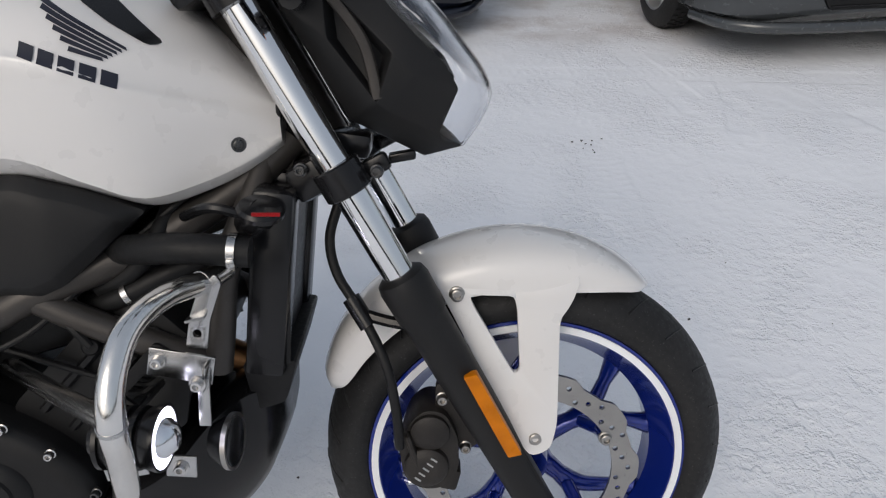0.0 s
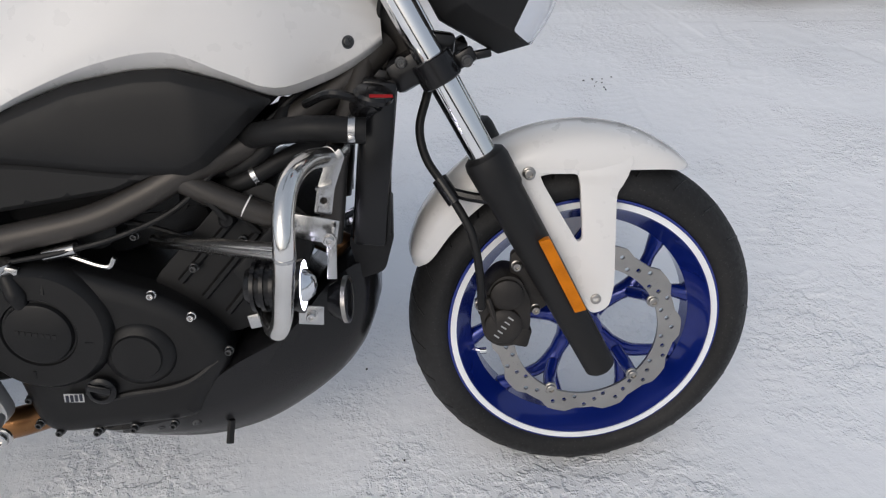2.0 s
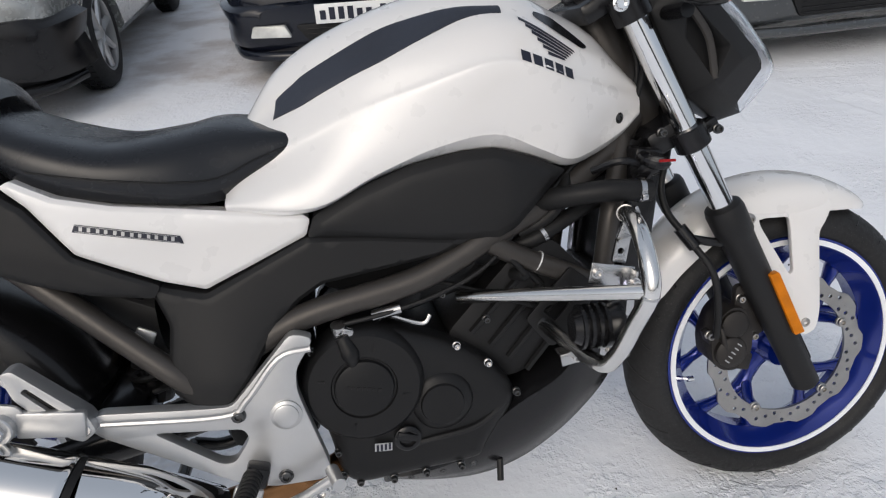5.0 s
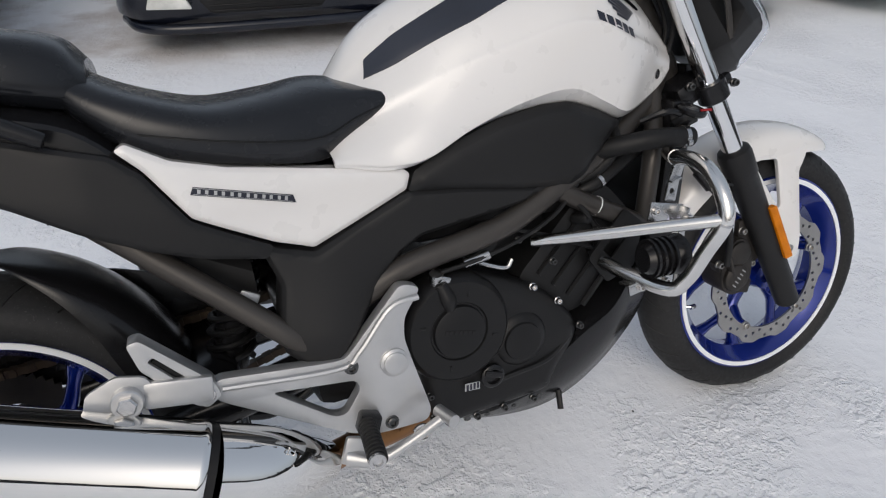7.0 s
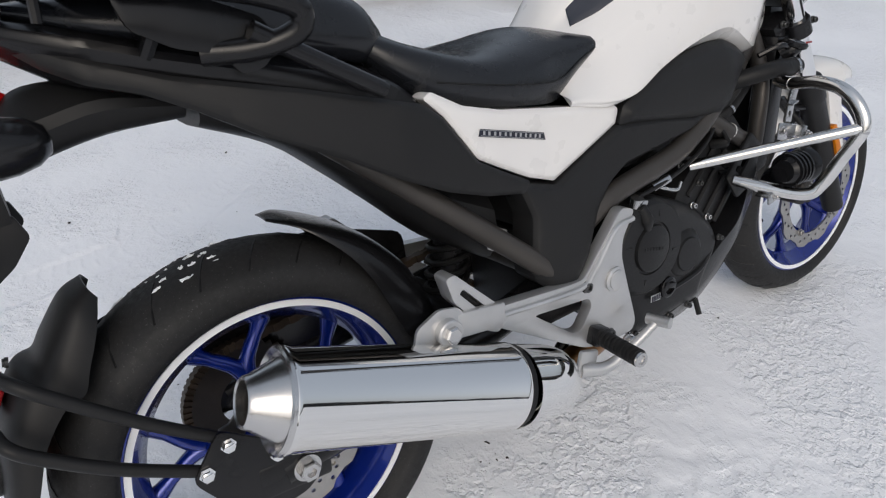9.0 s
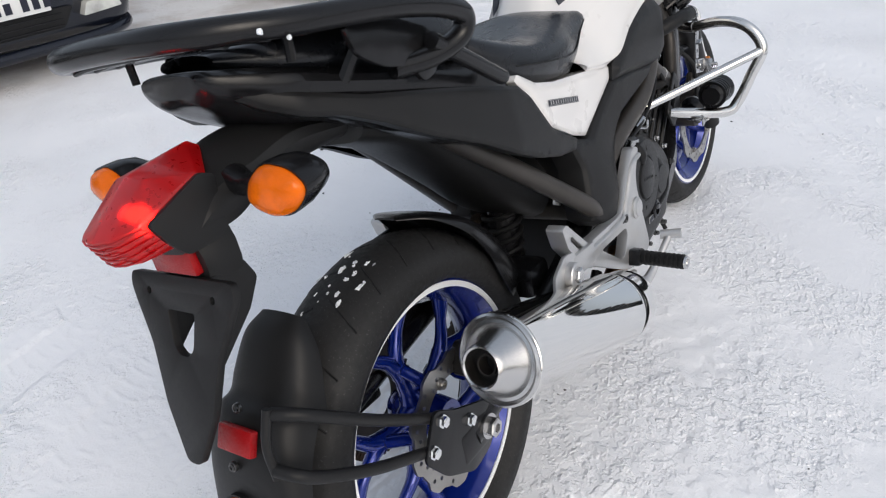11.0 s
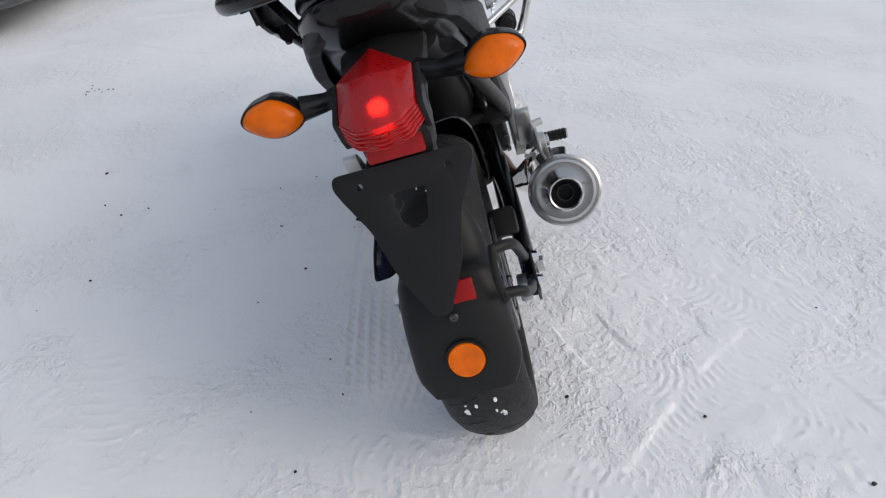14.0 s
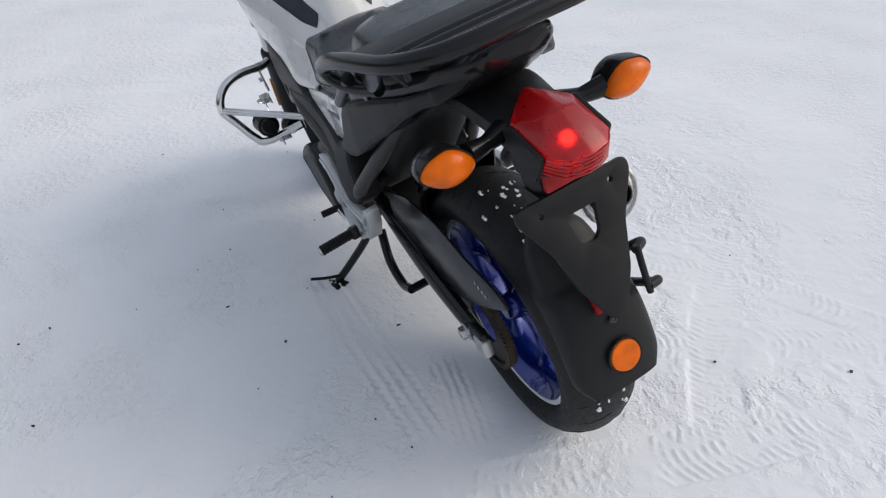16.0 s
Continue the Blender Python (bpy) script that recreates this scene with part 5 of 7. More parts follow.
# radiator
def radiator():
    rad = part("radiator", block((1.205, 0, 0.605), (0.030, 0.20, 0.225), (0, 9, 0), 0.006), CASE, bike, "black radiator with side tanks")
    for s in (-1, 1):
        part("side_tank", block((1.204, s * 0.102, 0.605), (0.050, 0.050, 0.240), (0, 9, 0), 0.008), GLOSS, rad)
    part("top_tank", block((1.225, 0, 0.717), (0.05, 0.12, 0.03), (0, 15, 0), 0.008), GLOSS, rad)
    part("filler_neck", joined(sweep([(1.195, -0.135, 0.690), (1.205, -0.150, 0.700), (1.215, -0.155, 0.705)], 0.018, 16), sweep([(1.205, -0.15, 0.70), (1.16, -0.155, 0.715), (1.12, -0.13, 0.70)], 0.006, 8)), GLOSS, rad)
    cap = part("radiator_cap", lathe([(0, 0.020), (0.004, 0.026), (0.010, 0.027), (0.014, 0.024), (0.016, 0.012), (0.018, 0)], (1.212, -0.152, 0.702), (0.22, -0.3, 1), 24), GLOSS, rad, "black radiator cap")
    part("cap_label", block((1.224, -0.178, 0.711), (0.030, 0.003, 0.004), (0, 6, 12), 0), REDREF, cap, "red warning label")
    part("radiator_guard", sweep([(1.232, -0.112, 0.715), (1.226, -0.116, 0.62), (1.214, -0.116, 0.50)], 0.004, 8), SOFT, rad)
    part("splash_flap", plate([(1.155, 0.50), (1.225, 0.50), (1.205, 0.44), (1.165, 0.43)], -0.11, 0.11, (), 0.01, 0.003), SOFT, rad, "black rubber flap below the radiator")


radiator()

# exhaust
xa = V(0.922, -0.05, -0.383).normalized()
xo = V(-0.037, -0.2285, 0.492)
muf = part("muffler", lathe([(0.0, 0.0655), (0.002, 0.0672), (0.006, 0.0672), (0.010, 0.0655), (0.342, 0.0655), (0.347, 0.0668), (0.353, 0.0668), (0.357, 0.065), (0.359, 0.05)], xo, xa, 72), STEEL, bike, "mirror-polished steel muffler")
part("end_cap", lathe([(0.004, 0.066), (-0.004, 0.0665), (-0.006, 0.063), (-0.001, 0.058), (-0.002, 0.053), (-0.036, 0.0335), (-0.043, 0.0315), (-0.045, 0.029), (-0.043, 0.0265), (-0.018, 0.0255), (0.004, 0.027)], xo, xa, 72, True), BRUSHED, muf, "brushed conical end cap")
part("outlet_pipe", lathe([(-0.030, 0.0130), (-0.030, 0.0155), (-0.004, 0.0155), (-0.004, 0.0130)], xo, xa, 40, True), RUST, muf, "sooty inner outlet")
part("outlet_floor", lathe([(-0.010, 0), (-0.010, 0.034), (-0.006, 0.034), (-0.006, 0)], xo, xa, 40), SOFT, muf)
part("muffler_band", lathe([(0.358, 0.0595), (0.358, 0.0625), (0.369, 0.0625), (0.369, 0.0595)], xo, xa, 60, True), SOFT, muf, "black gap ring")
cov_pts = [xo + xa * 0.367, V(0.375, -0.236, 0.318), V(0.425, -0.205, 0.283), V(0.465, -0.172, 0.252)]
part("pipe_cover", sweep(cov_pts, 0.06, 32, 5, radii=[0.0645, 0.060, 0.048, 0.034]), STEEL, bike, "polished tapered exhaust cover")
part("cover_bolt", bolt_bm((0.425, -0.252, 0.288), 0.009, 0.007, (0.25, -1, 0.15)), BRUSHED, bike)
part("exhaust_pipe", sweep([(0.44, -0.19, 0.268), (0.47, -0.168, 0.250), (0.53, -0.142, 0.243), (0.62, -0.125, 0.243), (0.70, -0.095, 0.252)], 0.024, 16), COPPER, bike, "heat-browned exhaust pipe")
part("header_pipe", sweep([(1.09, 0.0, 0.47), (1.15, 0.0, 0.43), (1.14, 0.0, 0.36), (1.04, 0.0, 0.27), (0.86, -0.03, 0.222), (0.70, -0.095, 0.252)], 0.022, 14), COPPER, bike)
part("muffler_bracket", joined(plate([(0.165, 0.462), (0.175, 0.492), (0.215, 0.508), (0.25, 0.498), (0.262, 0.468), (0.22, 0.445)], -0.218, -0.212, (), 0.008, 0.0015), lathe([(0, 0.021), (0.016, 0.021), (0.018, 0.019)], (0.222, -0.214, 0.471), (0, -1, 0), 28), block((0.285, -0.212, 0.462), (0.09, 0.014, 0.04), (0, 10, 0), 0.004)), ALU, bike, "silver muffler bracket")
part("bracket_bolt", lathe([(0, 0.0135), (0.006, 0.0135), (0.008, 0.011), (0.008, 0)], (0.222, -0.232, 0.471), (0, -1, 0), 6), BRUSHED, bike)

# footrest hangers
HANG = [(0.655, 0.520), (0.622, 0.532), (0.588, 0.498), (0.532, 0.442), (0.520, 0.432), (0.49, 0.434), (0.335, 0.455), (0.318, 0.438), (0.335, 0.418), (0.48, 0.322), (0.515, 0.300), (0.56, 0.285), (0.640, 0.282), (0.650, 0.30), (0.642, 0.335), (0.630, 0.385), (0.618, 0.44), (0.622, 0.475)]
HHOLE = rounded([(0.405, 0.410), (0.532, 0.392), (0.538, 0.375), (0.510, 0.338), (0.490, 0.340)], 0.010, 4)
for s in (-1, 1):
    h = plate(HANG, -0.195, -0.172, [HHOLE], 0.012, 0.004)
    h = h if s < 0 else joined(mirrored(h))
    hang = part("footrest_hanger", h, ALU, bike, "cast silver footrest hanger")
    part("hanger_pad", lathe([(0, 0.0235), (0.004, 0.0235), (0.006, 0.019), (0.008, 0.0185), (0.009, 0.0165), (0.009, 0)], (0.597, s * 0.195, 0.405), (0, s, 0), 36), ALU, hang, "round silver boss")
    part("hanger_edge", sweep([(0.648, s * 0.196, 0.505), (0.600, s * 0.197, 0.498), (0.545, s * 0.197, 0.440), (0.505, s * 0.197, 0.420), (0.34, s * 0.197, 0.44)], 0.005, 8), ALU, hang)
    for p in ((0.528, 0.416), (0.580, 0.300)):
        part("hanger_bolt", bolt_bm((p[0], s * 0.195, p[1]), 0.0095, 0.007, (0, s, 0)), DARKBOLT, hang)
    peg = part("footrest", lathe([(-0.004, 0)] + [q for k in range(10) for q in ((0.0096 * k, 0.0132), (0.0096 * k + 0.0018, 0.0132), (0.0096 * k + 0.0026, 0.0153), (0.0096 * k + 0.0072, 0.0153), (0.0096 * k + 0.008, 0.0132))] + [(0.098, 0.0132), (0.098, 0)], (0.535, s * 0.215, 0.322), (-0.12, s, 0.02), 18), SOFT, bike, "ribbed black rubber footrest")
    part("footrest_end", lathe([(0, 0.0135), (0.004, 0.0125), (0.004, 0.008), (0.001, 0.007), (0.001, 0)], (0.522, s * 0.312, 0.324), (-0.1, s, 0), 16), BRUSHED, peg)
    part("footrest_mount", joined(block((0.540, s * 0.204, 0.318), (0.035, 0.03, 0.035), (0, 20, 0), 0.006)), GLOSS, peg)
    pp = part("pillion_footrest", joined(plate([(0.236, 0.545), (0.252, 0.548), (0.332, 0.462), (0.338, 0.438), (0.318, 0.425), (0.30, 0.435), (0.245, 0.505)], -0.212, -0.180, [rounded([(0.256, 0.515), (0.264, 0.520), (0.302, 0.475), (0.294, 0.468)], 0.003, 3)], 0.006, 0.004)) if s < 0 else joined(mirrored(plate([(0.236, 0.545), (0.252, 0.548), (0.332, 0.462), (0.338, 0.438), (0.318, 0.425), (0.30, 0.435), (0.245, 0.505)], -0.212, -0.180, [rounded([(0.256, 0.515), (0.264, 0.520), (0.302, 0.475), (0.294, 0.468)], 0.003, 3)], 0.006, 0.004))), ALU, bike, "folded silver pillion footrest")
    part("footrest_rubber", sweep([(0.262, s * 0.200, 0.512), (0.298, s * 0.200, 0.471)], 0.006, 8, 1), SOFT, pp)
    part("footrest_pivot", bolt_bm((0.322, s * 0.205, 0.443), 0.01, 0.008, (0, s, 0)), BRUSHED, pp)
pedal = part("brake_pedal", joined(sweep([(0.50, -0.195, 0.262), (0.545, -0.215, 0.254), (0.60, -0.228, 0.278), (0.652, -0.238, 0.308)], 0.010, 10, radii=[0.016, 0.011, 0.008, 0.008]), block((0.515, -0.197, 0.270), (0.045, 0.012, 0.05), (0, 20, 0), 0.008), lathe([(-0.022, 0.0105), (0.022, 0.0105)], (0.657, -0.242, 0.312), (0.25, -1, 0), 16)), ALU, bike, "silver rear brake pedal")
part("pedal_bush", bolt_bm((0.628, -0.196, 0.262), 0.013, 0.01), BRUSHED, pedal)

# swingarm, chain and rear axle
both("swingarm", joined(sweep([(0.53, -0.105, 0.40), (0.36, -0.118, 0.372), (0.18, -0.128, 0.343), (-0.03, -0.130, 0.314)], 0.022, 12, radii=[0.034, 0.032, 0.028, 0.024], squash=0.7), block((-0.015, -0.132, 0.313), (0.11, 0.022, 0.055), (0, 6, 0), 0.006)), GLOSS, "black swingarm")
part("swingarm_bridge", block((0.33, 0, 0.385), (0.08, 0.20, 0.07), (0, 6, 0), 0.02), GLOSS, bike)
shock = part("shock_absorber", lathe([(0, 0.03), (0.20, 0.03)], (0.36, 0, 0.38), (0.25, 0, 1), 20), GLOSS, bike)
part("coil_spring", sweep([(0.36 + 0.24 * 0.19 * i / 80 + 0.038 * math.cos(i * 0.6), 0.038 * math.sin(i * 0.6), 0.385 + 0.19 * i / 80) for i in range(81)], 0.006, 8, 1), CASE, shock, "dark coil spring")
for s in (-1, 1):
    part("axle_nut", joined(lathe([(0, 0.021), (0.004, 0.021)], (0.0, s * 0.144, 0.314), (0, s, 0), 28), lathe([(0.004, 0.016), (0.016, 0.016), (0.018, 0.014), (0.018, 0.008), (0.012, 0.007), (0.012, 0)], (0.0, s * 0.144, 0.314), (0, s, 0), 6)), BRUSHED, bike, "steel rear axle nut")
    part("chain_adjuster", block((-0.055, 0.136 if s > 0 else -0.112, 0.308), (0.042, 0.024, 0.044), (0, 6, 0), 0.005), ALU, bike, "silver chain adjuster end")
part("sprocket", plate([(r * math.cos(t), 0.312 + r * math.sin(t)) for k in range(42) for r, t in ((0.098, 2 * math.pi * k / 42), (0.106, 2 * math.pi * (k + 0.5) / 42))], 0.098, 0.104, [circle(0, 0.312, 0.05, 30)], 0, 0), RUST, bike, "dark rear sprocket")
links = []
chain_line = [(0.106 * math.cos(t), 0.312 + 0.106 * math.sin(t)) for t in np.linspace(math.pi / 2, 1.5 * math.pi, 22)]
chain_line = [(0.52 - 0.045 * k, 0.455 - 0.0033 * k) for k in range(12)] + chain_line + [(0.045 * k, 0.207 + 0.0125 * k) for k in range(1, 12)]
path = spline([(x, 0.101, z) for x, z in chain_line], 3)
for k in range(0, len(path) - 1):
    a, b = path[k], path[k + 1]
    if (b - a).length > 1e-4:
        links.append(block(((a + b) / 2)[:], ((b - a).length * 1.15, 0.020 if k % 2 else 0.012, 0.014), (0, -math.degrees(math.atan2((b - a).z, (b - a).x)), 0), 0))
tagged(part("chain", joined(*links), CHAINRUST, bike, "rusty brown roller chain"), kind="stuff")
part("chain_guard", joined(plate([(0.36, 0.50), (0.20, 0.558), (0.05, 0.566), (-0.06, 0.542), (-0.16, 0.537), (-0.216, 0.520), (-0.12, 0.455), (0.0, 0.388), (0.10, 0.358), (0.20, 0.362), (0.36, 0.41)], 0.118, 0.124, (), 0.02, 0.002)), GLOSS, bike, "gloss black chain guard")
for k in range(4):
    part("guard_lettering", block((-0.121 + 0.0115 * k, 0.1255, 0.489 + 0.004 * k), (0.0045, 0.001, 0.009), (0, -18, 0), 0), GREYLOGO, bike, "small pale lettering bar")
part("rear_caliper", joined(block((0.075, -0.10, 0.385), (0.09, 0.06, 0.06), (0, 35, 0), 0.012)), RUST, bike, "dark rear brake caliper")

# hugger over the rear tyre
HUG = guard_rows(0, 0.312, [79, 72, 61, 50, 38, 28, 22], [0.344, 0.344, 0.342, 0.340, 0.337, 0.333, 0.330], [0.022, 0.062, 0.085, 0.092, 0.095, 0.095, 0.090], [0.004, 0.010, 0.032, 0.056, 0.078, 0.085, 0.08])
part("rear_hugger", solid(surf(HUG, 5, 3), 0.003), GLOSS, bike, "gloss black rear hugger")
# carrier mudguard behind the rear tyre
FLAP = guard_rows(0, 0.312, [119, 124, 132, 137, 141, 150, 160, 167, 172], [0.376, 0.380, 0.370, 0.366, 0.380, 0.376, 0.366, 0.362, 0.362], [0.040, 0.062, 0.074, 0.078, 0.082, 0.086, 0.088, 0.086, 0.068], [0.02, 0.045, 0.055, 0.06, 0.06, 0.05, 0.04, 0.03, 0.012])
flap = part("rear_mudflap", solid(surf(FLAP, 5, 3), 0.004), BLACK, bike, "black plastic mudguard behind the rear tyre")
part("round_reflector", lathe([(-0.012, 0.030), (0.0, 0.030), (0.004, 0.028), (0.005, 0)], (-0.352, -0.003, 0.432), (-1, 0, 0.3), 40), ORANGE, flap, "round amber reflector")
part("reflector_rim", lathe([(-0.014, 0.030), (-0.014, 0.0335), (0.002, 0.0335), (0.002, 0.030)], (-0.352, -0.003, 0.432), (-1, 0, 0.3), 40, True), SOFT, flap)
part("red_reflector", block((-0.315, -0.012, 0.537), (0.012, 0.066, 0.034), (0, 30, 0), 0.003), REDREF, flap, "red rear reflector")
for z in (0.567, 0.503):
    part("flap_screw", bolt_bm((-0.332 + (z - 0.503) * 0.6, -0.003, z), 0.0055, 0.003, (-1, 0, 0.3)), DARKBOLT, flap)
brace = []
brace.append(sweep([(-0.30, -0.085, 0.585), (-0.285, -0.108, 0.578), (-0.26, -0.118, 0.556), (-0.18, -0.124, 0.480), (-0.09, -0.128, 0.405)], 0.0085, 12))
brace.append(sweep([(-0.325, -0.085, 0.520), (-0.315, -0.112, 0.510), (-0.29, -0.118, 0.485), (-0.22, -0.126, 0.432), (-0.125, -0.129, 0.372)], 0.0085, 12))
brace.append(sweep([(-0.302, -0.086, 0.595), (-0.32, -0.082, 0.552), (-0.327, -0.086, 0.508)], 0.006, 10))
part("mudflap_brace", joined(*brace), BLACK, bike, "bent black tube brace")
ap = part("axle_plate", plate([(-0.148, 0.372), (-0.100, 0.430), (-0.055, 0.395), (0.02, 0.352), (0.032, 0.30), (-0.005, 0.272), (-0.055, 0.268), (-0.115, 0.315)], -0.141, -0.135, (), 0.012, 0.0015), GLOSS, bike, "black axle bracket plate")
for x, z in ((-0.093, 0.406), (-0.129, 0.378), (-0.035, 0.358)):
    part("plate_bolt", lathe([(0, 0.011), (0.004, 0.011), (0.004, 0.0085), (0.010, 0.0085), (0.011, 0.007), (0.011, 0)], (x, -0.141, z), (0, -1, 0), 6), CHROME, ap)

# tail lamp, plate bracket and signals
stalk = part("tail_lamp_arm", joined(hull([(-0.01, [(0, 0.815), (0.05, 0.818), (0.06, 0.84), (0, 0.85)]), (-0.10, [(0, 0.815), (0.05, 0.82), (0.065, 0.86), (0, 0.88)]), (-0.17, [(0, 0.80), (0.05, 0.81), (0.060, 0.85), (0.05, 0.875)] [:3] + [(0, 0.885)]), (-0.205, [(0, 0.79), (0.048, 0.798), (0.056, 0.845), (0, 0.868)]), (-0.235, [(0, 0.788), (0.048, 0.796), (0.055, 0.838), (0, 0.852)]), (-0.265, [(0, 0.788), (0.046, 0.794), (0.052, 0.818), (0, 0.826)]), (-0.288, [(0, 0.788), (0.040, 0.791), (0.046, 0.800), (0, 0.803)])], 4, 3),
    hull([(-0.228, [(0, 0.735), (0.045, 0.74), (0.05, 0.80), (0, 0.82)]), (-0.252, [(0, 0.735), (0.045, 0.74), (0.05, 0.80), (0, 0.82)]), (-0.272, [(0, 0.74), (0.04, 0.745), (0.045, 0.79), (0, 0.80)])], 3, 3)), BLACK, bike, "black tail lamp carrier", 30)
LAMP_V = dict(t=(-0.200, 0, 0.890), s=(-0.238, 0.053, 0.867), e=(-0.321, 0.050, 0.843), b=(-0.300, 0.054, 0.811), k=(-0.283, 0.027, 0.879), k0=(-0.287, 0, 0.883), n=(-0.345, 0.030, 0.838), n0=(-0.351, 0, 0.836),
              m=(-0.329, 0.036, 0.803), m0=(-0.337, 0, 0.799), s2=(-0.225, 0.050, 0.858), b2=(-0.285, 0.050, 0.803), m2=(-0.275, 0, 0.793), t2=(-0.185, 0, 0.878))
LAMP_F = [("t", "s", "k", "k0"), ("s", "e", "k"), ("e", "n", "k"), ("k", "n", "n0", "k0"), ("e", "b", "m", "n"), ("n", "m", "m0", "n0"), ("s", "s2", "b2", "b", "e"), ("b", "b2", "m2", "m0", "m"), ("t", "t2", "s2", "s"), ("t2", "m2", "b2", "s2")]
lamp = part("tail_lamp", faceted(LAMP_V, LAMP_F, 0.0025, False), RED, bike, "lit faceted red tail lamp", 20)
lamp.matrix_basis = Matrix.Translation((0, 0.004, 0))
part("bulb", lathe([(-0.010, 0), (-0.007, 0.007), (0, 0.010), (0.007, 0.007), (0.010, 0)], (-0.290, 0, 0.832), (-0.8, 0, 0.5), 20), LAMPRED, lamp, "glowing bulb")
for k in range(5):
    f = (k + 0.5) / 5
    rib = [Vector(LAMP_V[hi]).lerp(Vector(LAMP_V[lo]), f) for hi, lo in (("e", "b"), ("n", "m"), ("n0", "m0"))]
    line = [(p.x - 0.0006, sg * p.y, p.z) for sg, p in ((-1, rib[0]), (-1, rib[1]), (1, rib[2]), (1, rib[1]), (1, rib[0]))]
    part("lamp_rib", sweep(line, 0.0013, 6, 2), RED, lamp)
for s in (-1, 1):
    part("lamp_cheek", plate([(-0.222, 0.858), (-0.238, 0.866), (-0.316, 0.841), (-0.303, 0.812), (-0.288, 0.792), (-0.235, 0.790)], 0.004 + s * 0.0525, 0.004 + s * 0.060, (), 0.006, 0.002), BLACK, stalk)
part("lower_reflector", block((-0.276, 0.004, 0.774), (0.012, 0.082, 0.032), (0, 4, 0), 0.003), REDREF, bike, "red reflector below the tail lamp")
for s in (-1, 1):
    lens_pts = [(0.046, 0.007), (0.030, 0.024), (-0.006, 0.031), (-0.030, 0.016), (-0.046, -0.007), (-0.032, -0.021), (-0.006, -0.029), (0.018, -0.024), (0.040, -0.006)]
    rim_pts = rounded(lens_pts, 0.012, 4)

    def shell(steps, crown):
        """A closed cap over the lens outline: (scale, depth) ring by ring, then its crown."""
        bm = bmesh.new()
        rings = [[bm.verts.new((-0.226 + h, s * (0.158 + p[0] * f) + 0.003, 0.840 + p[1] * f)) for p in rim_pts] for f, h in steps]
        for a, b in zip(rings, rings[1:]):
            for i in range(len(a)):
                bm.faces.new((a[i - 1], a[i], b[i], b[i - 1]))
        top = bm.verts.new((-0.226 + crown, s * 0.158 + 0.003, 0.840))
        for i in range(len(rim_pts)):
            bm.faces.new((rings[-1][i - 1], rings[-1][i], top))
        return bm
    ind = part("rear_indicator", joined(sweep([(-0.195, s * 0.05, 0.838), (-0.205, s * 0.085, 0.836), (-0.214, s * 0.122, 0.839)], 0.014, 12, radii=[0.019, 0.013, 0.018]),
        shell([(1.0, -0.001), (1.06, -0.001), (1.07, 0.006), (1.04, 0.022), (0.86, 0.042), (0.5, 0.056)], 0.060)), GLOSS, bike, "black rear turn signal housing")
    lb = shell([(0.98, 0.004), (0.98, -0.004), (0.9, -0.010), (0.68, -0.016), (0.36, -0.0195)], -0.0205)
    part("indicator_lens", lb, ORANGE, ind, "amber turn signal lens")


def carrier():
    """The plate bracket: a wedge of black plastic with a window, tipped back."""
    out = rounded([(-0.102, 0.741), (-0.098, 0.756), (0.098, 0.756), (0.102, 0.741), (0.094, 0.724), (0.066, 0.675), (0.046, 0.605), (0.012, 0.542), (-0.012, 0.542), (-0.046, 0.605), (-0.066, 0.675), (-0.094, 0.724)], 0.008, 4)
    hole = rounded([(-0.027, 0.717), (0.027, 0.717), (0.019, 0.676), (0.008, 0.667), (-0.008, 0.667), (-0.019, 0.676)], 0.004, 3)
    bm = bmesh.new()

    def ringx(pts):
        return [bm.verts.new((-0.284 - (0.752 - z) * 0.40, y + 0.004, z)) for y, z in pts]
    es = loop_edges(bm, ringx(out)) + loop_edges(bm, ringx(hole))
    for y in (-0.063, 0.063):
        es += loop_edges(bm, ringx([(y + 0.0045 * math.cos(t), 0.735 + 0.0045 * math.sin(t)) for t in np.linspace(0, 6.28, 10, endpoint=False)]))
    bmesh.ops.triangle_fill(bm, use_beauty=True, use_dissolve=False, edges=es)
    got = bmesh.ops.extrude_face_region(bm, geom=bm.faces[:])
    bmesh.ops.translate(bm, verts=[g for g in got["geom"] if isinstance(g, bmesh.types.BMVert)], vec=(0.010, 0, -0.004))
    return soften(bm, 0.002, 2, 50)


brk = part("plate_bracket", carrier(), BLACK, bike, "black wedge-shaped plate bracket with a window")
for s in (-1, 1):
    part("bracket_rib", plate([(-0.284, 0.752), (-0.226, 0.752), (-0.216, 0.722), (-0.242, 0.692), (-0.306, 0.650), (-0.324, 0.650)], s * 0.042 + 0.004, s * 0.050 + 0.004, (), 0.006, 0.002), BLACK, brk)

